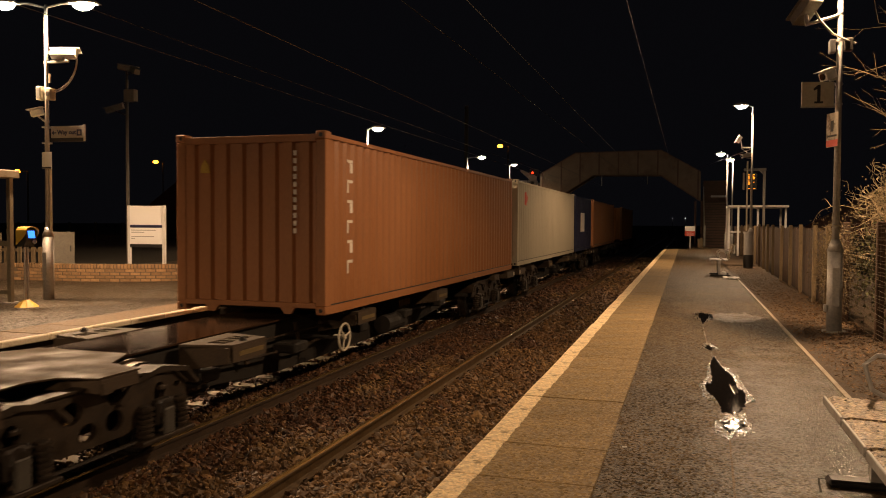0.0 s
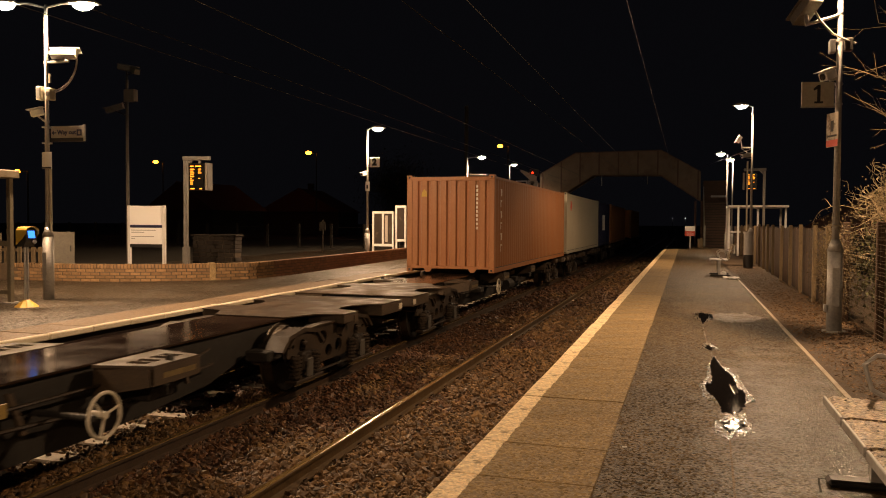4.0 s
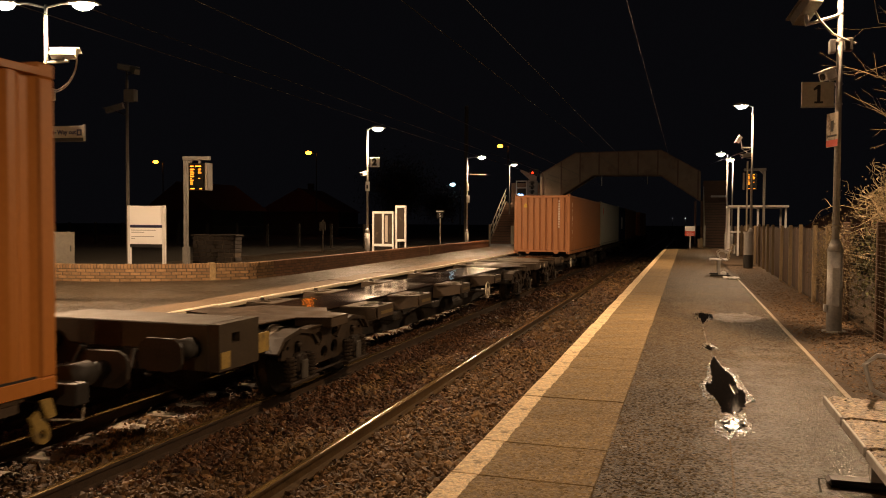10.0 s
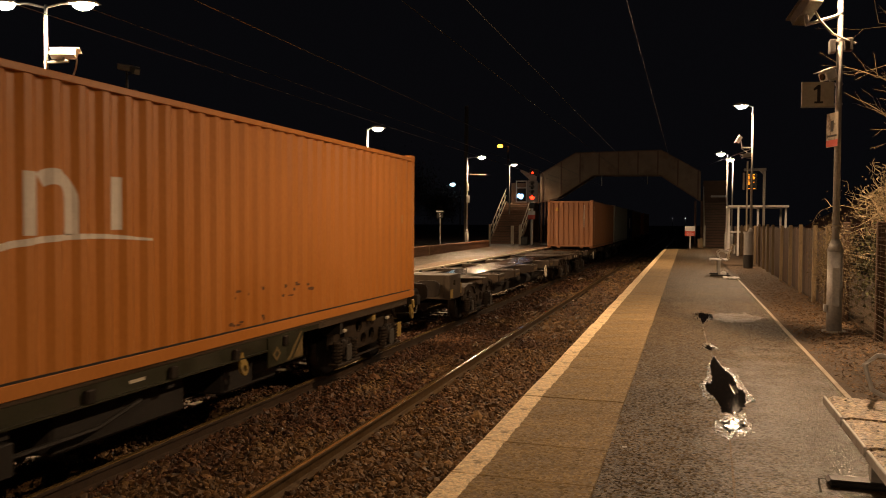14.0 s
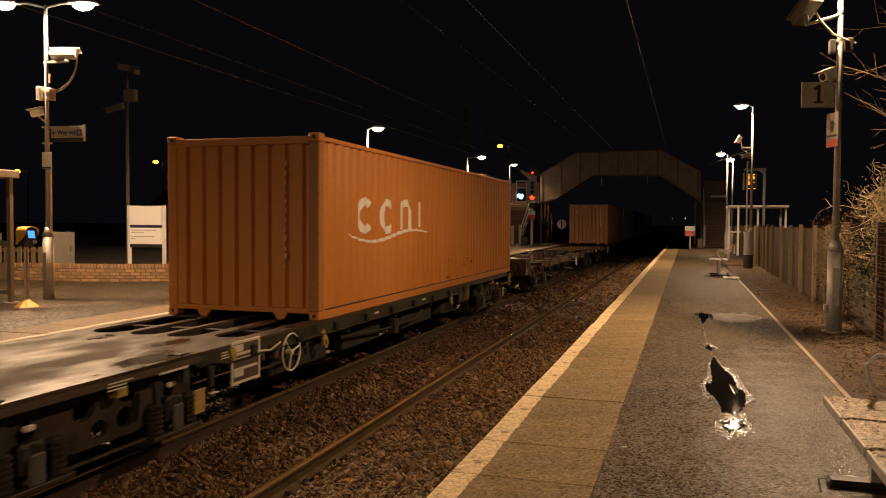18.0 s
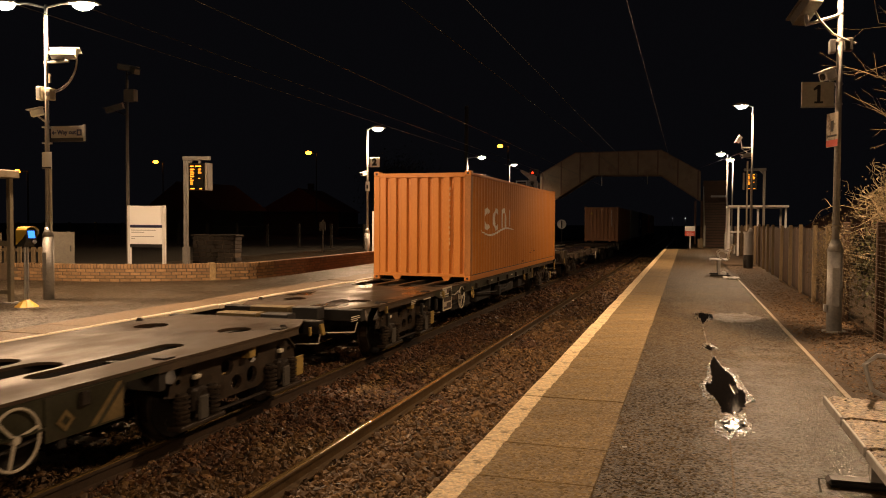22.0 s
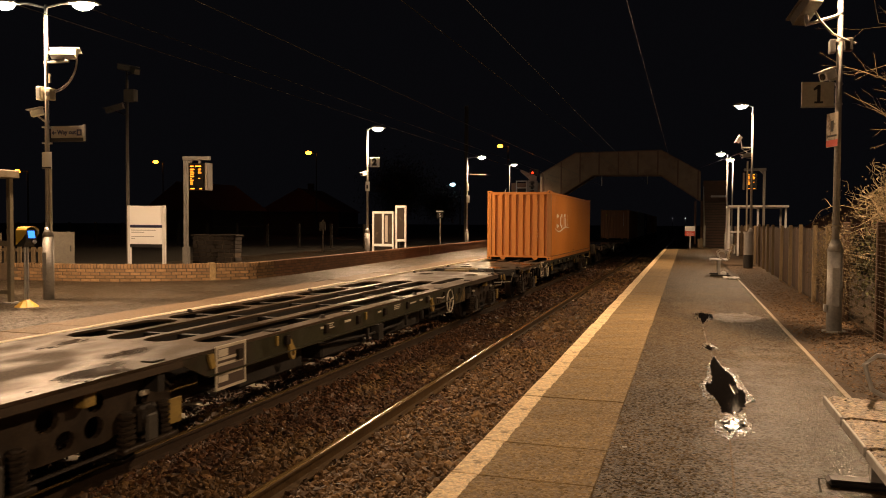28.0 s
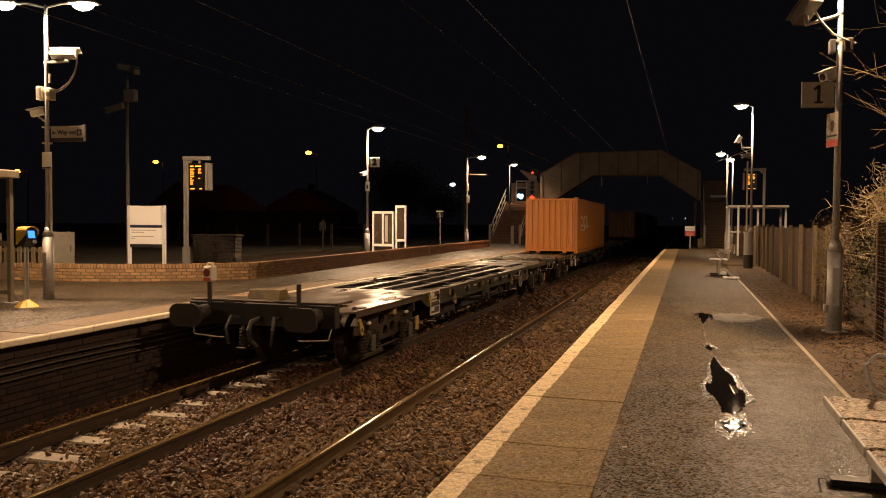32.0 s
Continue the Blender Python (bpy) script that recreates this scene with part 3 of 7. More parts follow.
# ---- right-hand platform ----
def right_platform():
    bm = B()
    box(bm, EDGE_X + 0.14, 4.8, -25, 46.7, -1.3, -0.085)
    box(bm, 0.0, 4.8, 46.7, 64, -1.3, -0.085)
    prism(bm, [(46.7, -1.3), (46.7, -0.085), (52.5, -1.1), (52.5, -1.3)], "x", EDGE_X + 0.14, 0.0)
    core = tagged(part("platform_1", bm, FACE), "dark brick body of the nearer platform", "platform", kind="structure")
    top = B()
    box(top, -0.448, 1.245, -25, 46.7, -0.08, 0.0)
    box(top, 0.0, 1.245, 46.7, 64, -0.08, 0.0)
    tagged(part("pavement", top, ASPHALT), "wet dark asphalt platform surface with puddles", "pavement", kind="structure")
    ed = B()
    for k in range(-8, 24):
        box(ed, 1.248, 1.292, k * 0.915, k * 0.915 + 0.908, -0.06, 0.012, 0.004)
    tagged(part("kerb_edging", ed, KERB), "thin pale concrete edging between asphalt and verge", "kerb", kind="structure")
    sheet("verge", VERGE, np.linspace(1.295, 4.8, 13), np.linspace(-25, 64, 90), -0.01, "brown earth verge strewn with dead leaves", "verge", 0.03)
    # coping slabs: a broad buff slab with a painted white nosing
    slab = box(B(), EDGE_X + 0.012, -0.452, 0.004, 0.686, -0.08, 0.002, 0.004)
    noses = []
    first = None
    for k in range(-10, 67):
        y = 4.19 + (k - 6) * 0.69 + 0.69
        rg = random.Random(k)
        at = pose(rg.uniform(-0.006, 0.006), y, rg.uniform(-0.002, 0.002), 0, 0, rg.uniform(-0.25, 0.25))
        if first is None:
            first = part("coping_slab", slab, SLAB, core, at=at)
        else:
            share("coping_slab", first, core, at)
        if len(noses) < 9:
            # the paint's inner edge wanders and is chipped
            inner = []
            for i in range(24):
                yy = 0.005 + 0.678 * i / 23
                inner.append((EDGE_X + 0.143 + 0.016 * noise.noise(Vector((yy * 3.0, k * 7.7, 0.3))) + 0.012 * noise.noise(Vector((yy * 21.0, k * 3.1, 4.0))), yy))
            nose = prism(B(), [(EDGE_X - 0.009, 0.683), (EDGE_X - 0.009, 0.005)] + inner, "z", -0.078, 0.0045)
            bmesh.ops.recalc_face_normals(nose, faces=nose.faces[:])
            noses.append(part("white_edge", nose, EDGE_WHITE, core, "worn white painted nosing", at=at))
        else:
            share("white_edge", noses[(k * 5) % 9], core, at)
    low = B()
    for k in range(-30, 80):
        box(low, EDGE_X + 0.10, EDGE_X + 0.14, k * 0.6, k * 0.6 + 0.59, -0.95, -0.1)
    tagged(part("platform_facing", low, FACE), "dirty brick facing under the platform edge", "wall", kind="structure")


right_platform()


WATER = bpy.data.materials.new("standing_water")
WATER.use_nodes = True
_w = WATER.node_tree.nodes["Principled BSDF"]
_w.inputs["Base Color"].default_value = (0.012, 0.010, 0.008, 1)
_w.inputs["Roughness"].default_value = 0.02
_w.inputs["Specular IOR Level"].default_value = 0.5
_w.inputs["IOR"].default_value = 1.33


# thin water over the stones, its surface uneven
SHALLOW = WATER.copy()
SHALLOW.name = "shallow_water"
_n = SHALLOW.node_tree.nodes.new("ShaderNodeTexNoise")
_n.inputs["Scale"].default_value, _n.inputs["Detail"].default_value = 15.0, 1.0
_b = SHALLOW.node_tree.nodes.new("ShaderNodeBump")
_b.inputs["Strength"].default_value, _b.inputs["Distance"].default_value = 1.0, 0.0028
_c = SHALLOW.node_tree.nodes.new("ShaderNodeTexCoord")
SHALLOW.node_tree.links.new(_c.outputs["Object"], _n.inputs["Vector"])
SHALLOW.node_tree.links.new(_n.outputs["Fac"], _b.inputs["Height"])
SHALLOW.node_tree.links.new(_b.outputs["Normal"], SHALLOW.node_tree.nodes["Principled BSDF"].inputs["Normal"])


def puddle(outline, mat):
    bm = B()
    vs = [bm.verts.new((x, y, 0.0045)) for x, y in outline]
    es = [bm.edges.new((vs[i], vs[(i + 1) % len(vs)])) for i in range(len(vs))]
    bmesh.ops.triangle_fill(bm, use_beauty=True, use_dissolve=False, edges=es)
    bmesh.ops.recalc_face_normals(bm, faces=bm.faces[:])
    return tagged(part("puddle", bm, mat), "dark still rain puddle on the asphalt", "puddle", "puddles on the platform", kind="structure")


def soaked(outline, grow, seed, mat=None):
    """The dark soaked rim of asphalt round a puddle."""
    cx, cy = sum(p[0] for p in outline) / len(outline), sum(p[1] for p in outline) / len(outline)
    bm = B()
    vs = []
    for i, (x, y) in enumerate(outline):
        k = 1 + 0.35 * noise.noise(Vector((i * 0.35, seed, 1.0)))
        d = Vector((x - cx, (y - cy) * 0.25)).normalized()
        vs.append(bm.verts.new((x + d.x * grow * k, y + d.y * grow * k * 2.5, 0.0022)))
    es = [bm.edges.new((vs[i], vs[(i + 1) % len(vs)])) for i in range(len(vs))]
    bmesh.ops.triangle_fill(bm, use_beauty=True, use_dissolve=False, edges=es)
    bmesh.ops.recalc_face_normals(bm, faces=bm.faces[:])
    tagged(part("pavement_wet_patch", bm, mat or WET_RIM), "soaked glistening asphalt round a puddle", "pavement", kind="structure")


def ragged(corners, seed, rough=0.022, steps=12):
    """A shore through the corners with small bays between the stones."""
    out = []
    for (x0, y0), (x1, y1) in zip(corners, corners[1:] + corners[:1]):
        for i in range(steps):
            k = i / steps
            x, y = x0 + (x1 - x0) * k, y0 + (y1 - y0) * k
            out.append((x + rough * noise.noise(Vector((x * 60, y * 22, seed))), y + rough * 4 * noise.noise(Vector((x * 60, y * 22, seed + 9)))))
    return out


LONG_SHORE = [(0.282, 8.75), (0.237, 8.1), (0.24, 7.44), (0.165, 7.16), (0.185, 6.87), (0.252, 6.6), (0.262, 6.18), (0.33, 6.12), (0.41, 6.24), (0.46, 6.55), (0.485, 6.93), (0.424, 7.24), (0.43, 7.58), (0.355, 8.06), (0.31, 8.55)]
SHORES = [(LONG_SHORE, 2), ([(0.272, 5.93), (0.35, 6.01), (0.405, 5.87), (0.375, 5.66), (0.288, 5.50), (0.262, 5.67)], 7),
          ([(0.215, 9.30), (0.245, 9.62), (0.30, 9.38), (0.285, 9.14), (0.25, 9.22)], 9), ([(0.135, 12.85), (0.245, 13.1), (0.355, 12.8), (0.30, 12.2), (0.225, 11.55), (0.215, 12.3)], 14)]
def crack(name, line, width, mat, label):
    """A thin wandering strip along line on the asphalt."""
    bm = B()
    rows = []
    for (x0, y0), (x1, y1) in zip(line, line[1:]):
        n = max(2, int(math.hypot(x1 - x0, y1 - y0) / 0.05))
        for i in range(n):
            k = i / n
            x, y = x0 + (x1 - x0) * k, y0 + (y1 - y0) * k
            w = width * (0.55 + 0.9 * abs(noise.noise(Vector((x * 30, y * 9, 2.0)))))
            o = 0.012 * noise.noise(Vector((x * 8, y * 5, 7.0)))
            along = abs(y1 - y0) > abs(x1 - x0)
            a, b = ((x + o - w, y), (x + o + w, y)) if along else ((x, y + o - w), (x, y + o + w))
            rows.append((bm.verts.new((*a, 0.0018)), bm.verts.new((*b, 0.0018))))
    for p, q in zip(rows, rows[1:]):
        bm.faces.new((p[0], p[1], q[1], q[0]))
    bmesh.ops.recalc_face_normals(bm, faces=bm.faces[:])
    tagged(part(name, bm, mat), label, "pavement", kind="structure")


crack("pavement_wet_seam", [(0.287, 8.72), (0.262, 9.15)], 0.008, WET_RIM, "thin wet trail between the puddles")
crack("pavement_wet_seam", [(0.245, 9.6), (0.225, 11.55)], 0.007, WET_RIM, "thin wet trail between the puddles")
crack("pavement_seam", [(0.286, 5.45), (0.269, 4.76), (0.250, 4.1)], 0.008, SLAB_FAR, "pale worn seam in the asphalt")
crack("pavement_crack", [(0.714, 4.723), (0.79, 4.70), (0.853, 4.708)], 0.010, EARTH, "dark crack in the asphalt")
crack("pavement_crack", [(0.714, 4.72), (0.689, 4.42)], 0.006, EARTH, "dark crack in the asphalt")
soaked(ragged([(0.36, 12.3), (0.62, 12.0), (0.95, 12.2), (1.12, 12.7), (0.9, 13.2), (0.55, 13.1), (0.34, 12.9)], 51, 0.05), 0.02, 52, DAMP)
for _shore, _seed in SHORES:
    soaked(ragged(_shore, _seed + 30, 0.045), 0.055, _seed)
    puddle(ragged(_shore, _seed, 0.045 if _seed == 7 else 0.022), SHALLOW if _seed == 7 else WATER)


# ---- left-hand platform ----
def left_platform():
    bm = B()
    pts = [(far_edge(-25) - 0.16, -25), (far_edge(70) - 0.16, 70), (-70, 70), (-70, -25)]
    prism(bm, pts, "z", -1.3, -0.085)
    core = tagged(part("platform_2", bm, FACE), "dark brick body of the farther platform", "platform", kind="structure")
    top = B()
    prism(top, [(far_edge(-25) - 0.78, -25), (far_edge(64) - 0.78, 64), (-17.5, 64), (-17.5, -25)], "z", -0.08, 0.0)
    tagged(part("pavement_far", top, ASPHALT_FAR), "grey damp asphalt surface of the farther platform", "pavement", kind="structure")
    slab = box(B(), -0.78, -0.077, 0.004, 0.746, -0.08, 0.002, 0.004)
    nose = box(B(), -0.075, 0.02, 0.002, 0.748, -0.070, 0.008, 0.014)
    first = first_nose = None
    for k in range(-6, 72):
        y = k * 0.75 + 0.3
        rk = random.Random(k)
        at = pose(far_edge(y) + rk.uniform(-0.012, 0.012), y, rk.uniform(-0.004, 0.004), rk.uniform(-0.3, 0.3), 0, 0.63 + rk.uniform(-0.4, 0.4))
        if first is None:
            first = part("coping_slab", slab, SLAB_FAR, core, at=at)
            first_nose = part("white_edge", nose, EDGE_FAR, core, "worn white painted nosing", at=at)
        else:
            share("coping_slab", first, core, at)
            share("white_edge", first_nose, core, at)
    # brick courses of the face, set back under the coping
    brick = box(B(), -0.05, 0.05, 0, 0.215, 0, 0.065, 0.004)
    face = B()
    rg = random.Random(3)
    for c in range(11):
        for k in range(0, 110):
            y = 4.0 + k * 0.226 + (c % 2) * 0.11
            x = far_edge(y) - 0.155
            if c in (3, 4):
                x += 0.035
            box(face, x - 0.03, x + rg.uniform(0.018, 0.028), y, y + 0.216, -1.06 + c * 0.082, -1.06 + c * 0.082 + 0.070)
    brick.free()
    tagged(part("platform_facing_far", face, BRICK_FACE), "brick courses below the platform edge, coloured dark for shade", "brickwork", kind="stuff")
    # pipes and cables along the face
    for z in (-0.30, -0.38, -0.47):
        c = B()
        pipe(c, [(far_edge(y) - 0.06, y, z + 0.01 * math.sin(y * 1.7)) for y in np.arange(4, 30, 1.0)], 0.013, 5)
        tagged(part("lineside_cable", c, MAST_DARK), "dark lineside cable along the platform face", "cable", "cables on the platform face")


# brick colour lowered to hold the dimness of the face below the coping
BRICK_FACE = material("shade_dark_brick", (0.010, 0.005, 0.0035), (0.034, 0.016, 0.010), 9.0, (0.7, 0.9), bump=0.3, grain=70, per_island=0.35)
left_platform()


# ---- low brick wall of the left-hand platform ----
def wall_path():
    """The line of the low wall: round a bend, then along the platform."""
    pts = [Vector((-17.6, 14.75))]
    for a in np.linspace(-88, -36, 12):
        pts.append(Vector((-14.6 + 5.2 * math.cos(radians(a)) + 0.0, 20.10 + 5.2 * math.sin(radians(a)))))
    pts.append(Vector((-10.32, 17.25)))
    pts.append(Vector((-10.25, 19.5)))
    pts.append(Vector((-11.55, 46.3)))
    return pts


def brick_wall():
    path = wall_path()
    lens = [0.0]
    for a, b in zip(path, path[1:]):
        lens.append(lens[-1] + (b - a).length)

    def at(s):
        s = min(max(s, 0), lens[-1] - 1e-4)
        i = max(k for k in range(len(path) - 1) if lens[k] <= s)
        d = (path[i + 1] - path[i]).normalized()
        return path[i] + d * (s - lens[i]), math.degrees(math.atan2(d.y, d.x))
    core = B()
    for i in range(len(path) - 1):
        a, b = path[i], path[i + 1]
        d = (b - a).normalized()
        nrm = Vector((-d.y, d.x))
        q = [a + nrm * 0.098 - d * 0.0, a - nrm * 0.098, b - nrm * 0.098, b + nrm * 0.098]
        prism(core, [(v.x, v.y) for v in q], "z", -0.05, 0.390)
    wall = tagged(part("wall_low", core, MORTAR), "low curving wall of buff brick with a brick-on-edge top", "brick wall", kind="structure")
    stretcher = part("brick", box(B(), 0.0, 0.207, -0.106, 0.106, 0, 0.061, 0.005), BRICK, wall)
    soldier = part("brick", box(B(), 0.0, 0.060, -0.112, 0.112, 0, 0.105, 0.006), BRICK, wall)
    rest = B()
    rg = random.Random(9)
    total = lens[-1]
    start = 2.3
    placed = [False, False]
    near_end = 8.9
    for c in range(4):
        s = start + (c % 2) * 0.1125
        while s < total - 0.3:
            p, yaw = at(s + 0.1)
            p = p - Vector((math.cos(radians(yaw)), math.sin(radians(yaw)))) * 0.1
            z = 0.0 + c * 0.0755
            m = pose(p.x, p.y, z, 0, 0, yaw + rg.uniform(-0.6, 0.6))
            if s < near_end:
                if not placed[0]:
                    stretcher.matrix_basis = m
                    placed[0] = True
                else:
                    share("brick", stretcher, wall, m)
            else:
                k = len(rest.verts)
                box(rest, 0.0, 0.207, -0.105, 0.105, 0, 0.061)
                rest.verts.ensure_lookup_table()
                for v in rest.verts[k:]:
                    v.co = m @ v.co
            s += 0.2255
    s = start
    while s < total - 0.1:
        p, yaw = at(s)
        m = pose(p.x, p.y, 0.303, 0, 0, yaw)
        if s < near_end:
            if not placed[1]:
                soldier.matrix_basis = m
                placed[1] = True
            else:
                share("brick", soldier, wall, m)
        else:
            k = len(rest.verts)
            box(rest, 0.0, 0.060, -0.112, 0.112, 0, 0.105)
            rest.verts.ensure_lookup_table()
            for v in rest.verts[k:]:
                v.co = m @ v.co
        s += 0.0755
    far = part("brickwork", rest, BRICK_ISLE, wall)
    tagged(far, kind="stuff")
    for s in (7.05, 23.5):
        p, yaw = at(s)
        part("wall_pier", box(B(), -0.07, 0.07, -0.125, 0.125, 0, 0.425, 0.006), SLAB, wall, at=pose(p.x, p.y, 0, 0, 0, yaw))


brick_wall()


# ---- footbridge ----
def footbridge():
    Y0, Y1 = 58.6, 60.6
    t = thing("footbridge", pose(0, 0, 0), "old steel footbridge with panelled sides and raked ends across both tracks", "footbridge")
    low = [(-10.62, 3.05), (-9.3, 3.36), (-6.66, 5.03), (-1.9, 4.97), (0.89, 3.10)]
    high = [(0.87, 5.12), (-1.84, 6.70), (-7.98, 6.63), (-10.62, 5.08)]
    outline = low + high
    for y in (Y0, Y1):
        part("side_panel", prism(B(), outline, "y", y, y + 0.05), BRIDGE, t, "weathered painted steel side panels")
    deck = B()
    prism(deck, [(-10.6, 3.1), (-9.3, 3.42), (-6.66, 5.09), (-1.9, 5.03), (0.88, 3.16), (0.88, 3.3), (-1.9, 5.17), (-6.66, 5.23), (-9.3, 3.56), (-10.6, 3.24)], "y", Y0 + 0.052, Y1 - 0.002)
    part("bridge_deck", deck, STAIR, t, "timber deck")

    def zlow(x):
        for (a, za), (b, zb) in zip(low, low[1:]):
            if a <= x <= b:
                return za + (zb - za) * (x - a) / (b - a)
        return low[0][1]

    def zhigh(x):
        hh = high[::-1]
        for (a, za), (b, zb) in zip(hh, hh[1:]):
            if a <= x <= b:
                return za + (zb - za) * (x - a) / (b - a)
        return hh[0][1]
    for x in np.linspace(-10.4, 0.7, 9):
        bm = box(B(), x - 0.05, x + 0.05, Y0 - 0.07, Y0 - 0.002, zlow(x) + 0.02, zhigh(x) - 0.01)
        part("rib", bm, BRIDGE_RIB, t, "rusty vertical stiffener")
    for pts, dz in ((high, 0.0), (low, -0.06)):
        for (a, za), (b, zb) in zip(pts, pts[1:]):
            bm = B()
            prism(bm, [(min(a, b), (za if a < b else zb) + dz), (max(a, b), (zb if a < b else za) + dz), (max(a, b), (zb if a < b else za) + 0.07 + dz), (min(a, b), (za if a < b else zb) + 0.07 + dz)],
                  "y", Y0 - 0.10, Y0 + 0.08)
            part("flange", bm, BRIDGE_RIB, t)
    for x in (0.55, 0.98, -10.5, -10.0):
        part("bridge_column", box(B(), x - 0.06, x + 0.06, Y0 + 0.06, Y0 + 0.30, -1.2, 3.1), BRIDGE_RIB, t)
        part("bridge_column", box(B(), x - 0.06, x + 0.06, Y1 - 0.30, Y1 - 0.06, -1.2, 3.1), BRIDGE_RIB, t)


footbridge()


def staircase(x0, x1, y_foot, steps, label):
    t = thing("staircase", pose((x0 + x1) / 2, y_foot, 0), label, "staircase", "footbridge stairs")
    w = (x1 - x0) / 2
    rise, going = 0.176, 0.30
    for k in range(steps):
        part("step", box(B(), -w, w, k * going, k * going + going + 0.03, k * rise + rise - 0.045, k * rise + rise, 0.006), STAIR, t)
        part("riser", box(B(), -w, w, k * going + 0.012, k * going + 0.03, k * rise, k * rise + rise - 0.047), BRIDGE_RIB, t)
    L, H = steps * going, steps * rise
    for s in (-1, 1):
        x = s * (w + 0.03)
        part("stringer", prism(B(), [(0, -0.0), (0.25, 0), (L, H - 0.18), (L, H + 0.1), (0, 0.22)], "x", x - 0.025, x + 0.025), BRIDGE, t)
        for k in range(0, steps, 3):
            part("baluster", tube(B(), (x, k * going + 0.1, k * rise), (x, k * going + 0.1, k * rise + 1.1), 0.025, n=6), CREAM, t)
        for h in (0.55, 1.08):
            part("handrail", tube(B(), (x, 0.05, h), (x, L, H + h), 0.03, n=6), CREAM, t, "pale painted handrail")
        part("newel_post", box(B(), x - 0.06, x + 0.06, -0.12, 0.0, 0, 1.35, 0.01), CREAM, t, "pale newel post")
    part("landing", box(B(), -w - 0.05, w + 0.05, L, L + 1.9, H - 0.12, H, 0.0), STAIR, t)
    part("landing_screen", box(B(), -w - 0.05, w + 0.05, L + 1.9, L + 1.95, 0, H + 1.6), BRIDGE_RIB, t)
    return t


staircase(1.10, 2.55, 53.0, 17, "timber stairs with pale handrails up to the footbridge")
staircase(-13.15, -11.05, 53.4, 17, "broad timber stairs with pale handrails up to the footbridge")


# ---- lamp posts and what hangs on them ----
def lantern(parent, x, y, z, yaw, size=1.0):
    """A hooded lantern head with a glowing bowl, its arm towards the pole."""
    m = pose(x, y, z, 0, 0, yaw)
    hood = B()
    prism(hood, [(-0.24 * size, 0.0), (-0.16 * size, 0.075 * size), (0.16 * size, 0.085 * size), (0.27 * size, 0.02 * size), (0.27 * size, 0.0)], "y", -0.12 * size, 0.12 * size)
    h = part("lantern_hood", hood, GREY, parent, "grey lantern hood", at=m)
    bowl = B()
    bmesh.ops.create_uvsphere(bowl, u_segments=14, v_segments=8, radius=1.0, matrix=Matrix.Translation((0, 0, -0.01)) @ Matrix.Diagonal((0.19 * size, 0.125 * size, 0.105 * size, 1)))
    part("bowl", bowl, LANTERN, h, "glowing lantern bowl", smooth=True)


def lamp_post(x, y, height, heads, label, plinth=1.1, power=LAMP_POWER, base=0.0, cone=179, blend=0.08, tilt=0.0, aim=None):
    """heads: (direction in degrees, reach); aim: the way in which the light leans, else along the arm."""
    t = thing("lamp_post", pose(x, y, base), label, "lamp post", "platform lamp posts")
    part("plinth", tube(B(), (0, 0, 0), (0, 0, plinth), 0.095, n=20), GALV, t, smooth=True)
    part("collar", tube(B(), (0, 0, plinth), (0, 0, plinth + 0.16), 0.105, 0.052, 16), GALV, t, smooth=True)
    part("pole", tube(B(), (0, 0, plinth + 0.15), (0, 0, height), 0.045, 0.029, 14), GALV, t, smooth=True)
    part("door", box(B(), -0.045, 0.045, -0.10, -0.09, 0.35, 0.85, 0.003), GALV, t)
    for yaw, reach in heads:
        dx, dy = math.cos(radians(yaw)), math.sin(radians(yaw))
        part("arm", pipe(B(), [(0, 0, height - 0.05), (dx * reach * 0.5, dy * reach * 0.5, height + 0.02), (dx * reach, dy * reach, height + 0.03)], 0.022, 8), GALV, t)
        lantern(t, dx * (reach + 0.12), dy * (reach + 0.12), height + 0.02, yaw)
        lamp_light(x + dx * (reach + 0.12), y + dy * (reach + 0.12), base + height - 0.12, power, cone=cone, blend=blend, yaw=yaw if aim is None else aim, tilt=tilt)
    return t


def strap(t, z, r=0.047):
    part("strap", tube(B(), (0, 0, z - 0.015), (0, 0, z + 0.015), r, n=14), GALV, t)


POST_L = lamp_post(-10.93, 11.31, 5.24, ((197, 0.62), (17, 0.55)), "tall galvanised twin-headed lamp post on the farther platform", 1.13, power=LAMP_POWER * 1.45, cone=176, blend=0.25)
POST_R = lamp_post(1.86, 11.33, 5.25, ((197, 0.25),), "galvanised lamp post with a stout base beside the fence", 1.06, power=LAMP_POWER * 1.34, cone=178, blend=0.50)
POST_L2 = lamp_post(-11.21, 26.66, 4.84, ((10, 0.26),), "galvanised lamp post behind the low wall", 1.047, power=LAMP_POWER * 2.05, cone=178, blend=0.25, tilt=6)
POST_L3 = lamp_post(-11.64, 41.85, 5.03, ((5, 0.69),), "slim lamp post near the far end of the platform", 0.935, power=LAMP_POWER * 1.9, cone=164, blend=0.25, tilt=24, aim=-78)
lamp_post(-12.6, 57.0, 5.75, ((5, 0.20),), "slim lamp post beside the bridge stairs", 0.9, power=LAMP_POWER * 0.2, cone=140, blend=0.4)
POST_R2 = lamp_post(2.11, 29.12, 5.50, ((190, 0.27),), "galvanised lamp post standing by the fence", 1.15, power=LAMP_POWER * 1.35, cone=168, blend=0.40)
lamp_post(1.90, 42.0, 4.95, ((190, 0.22),), "slim lamp post towards the platform end", 0.9, power=LAMP_POWER * 0.65, cone=116, blend=0.6)
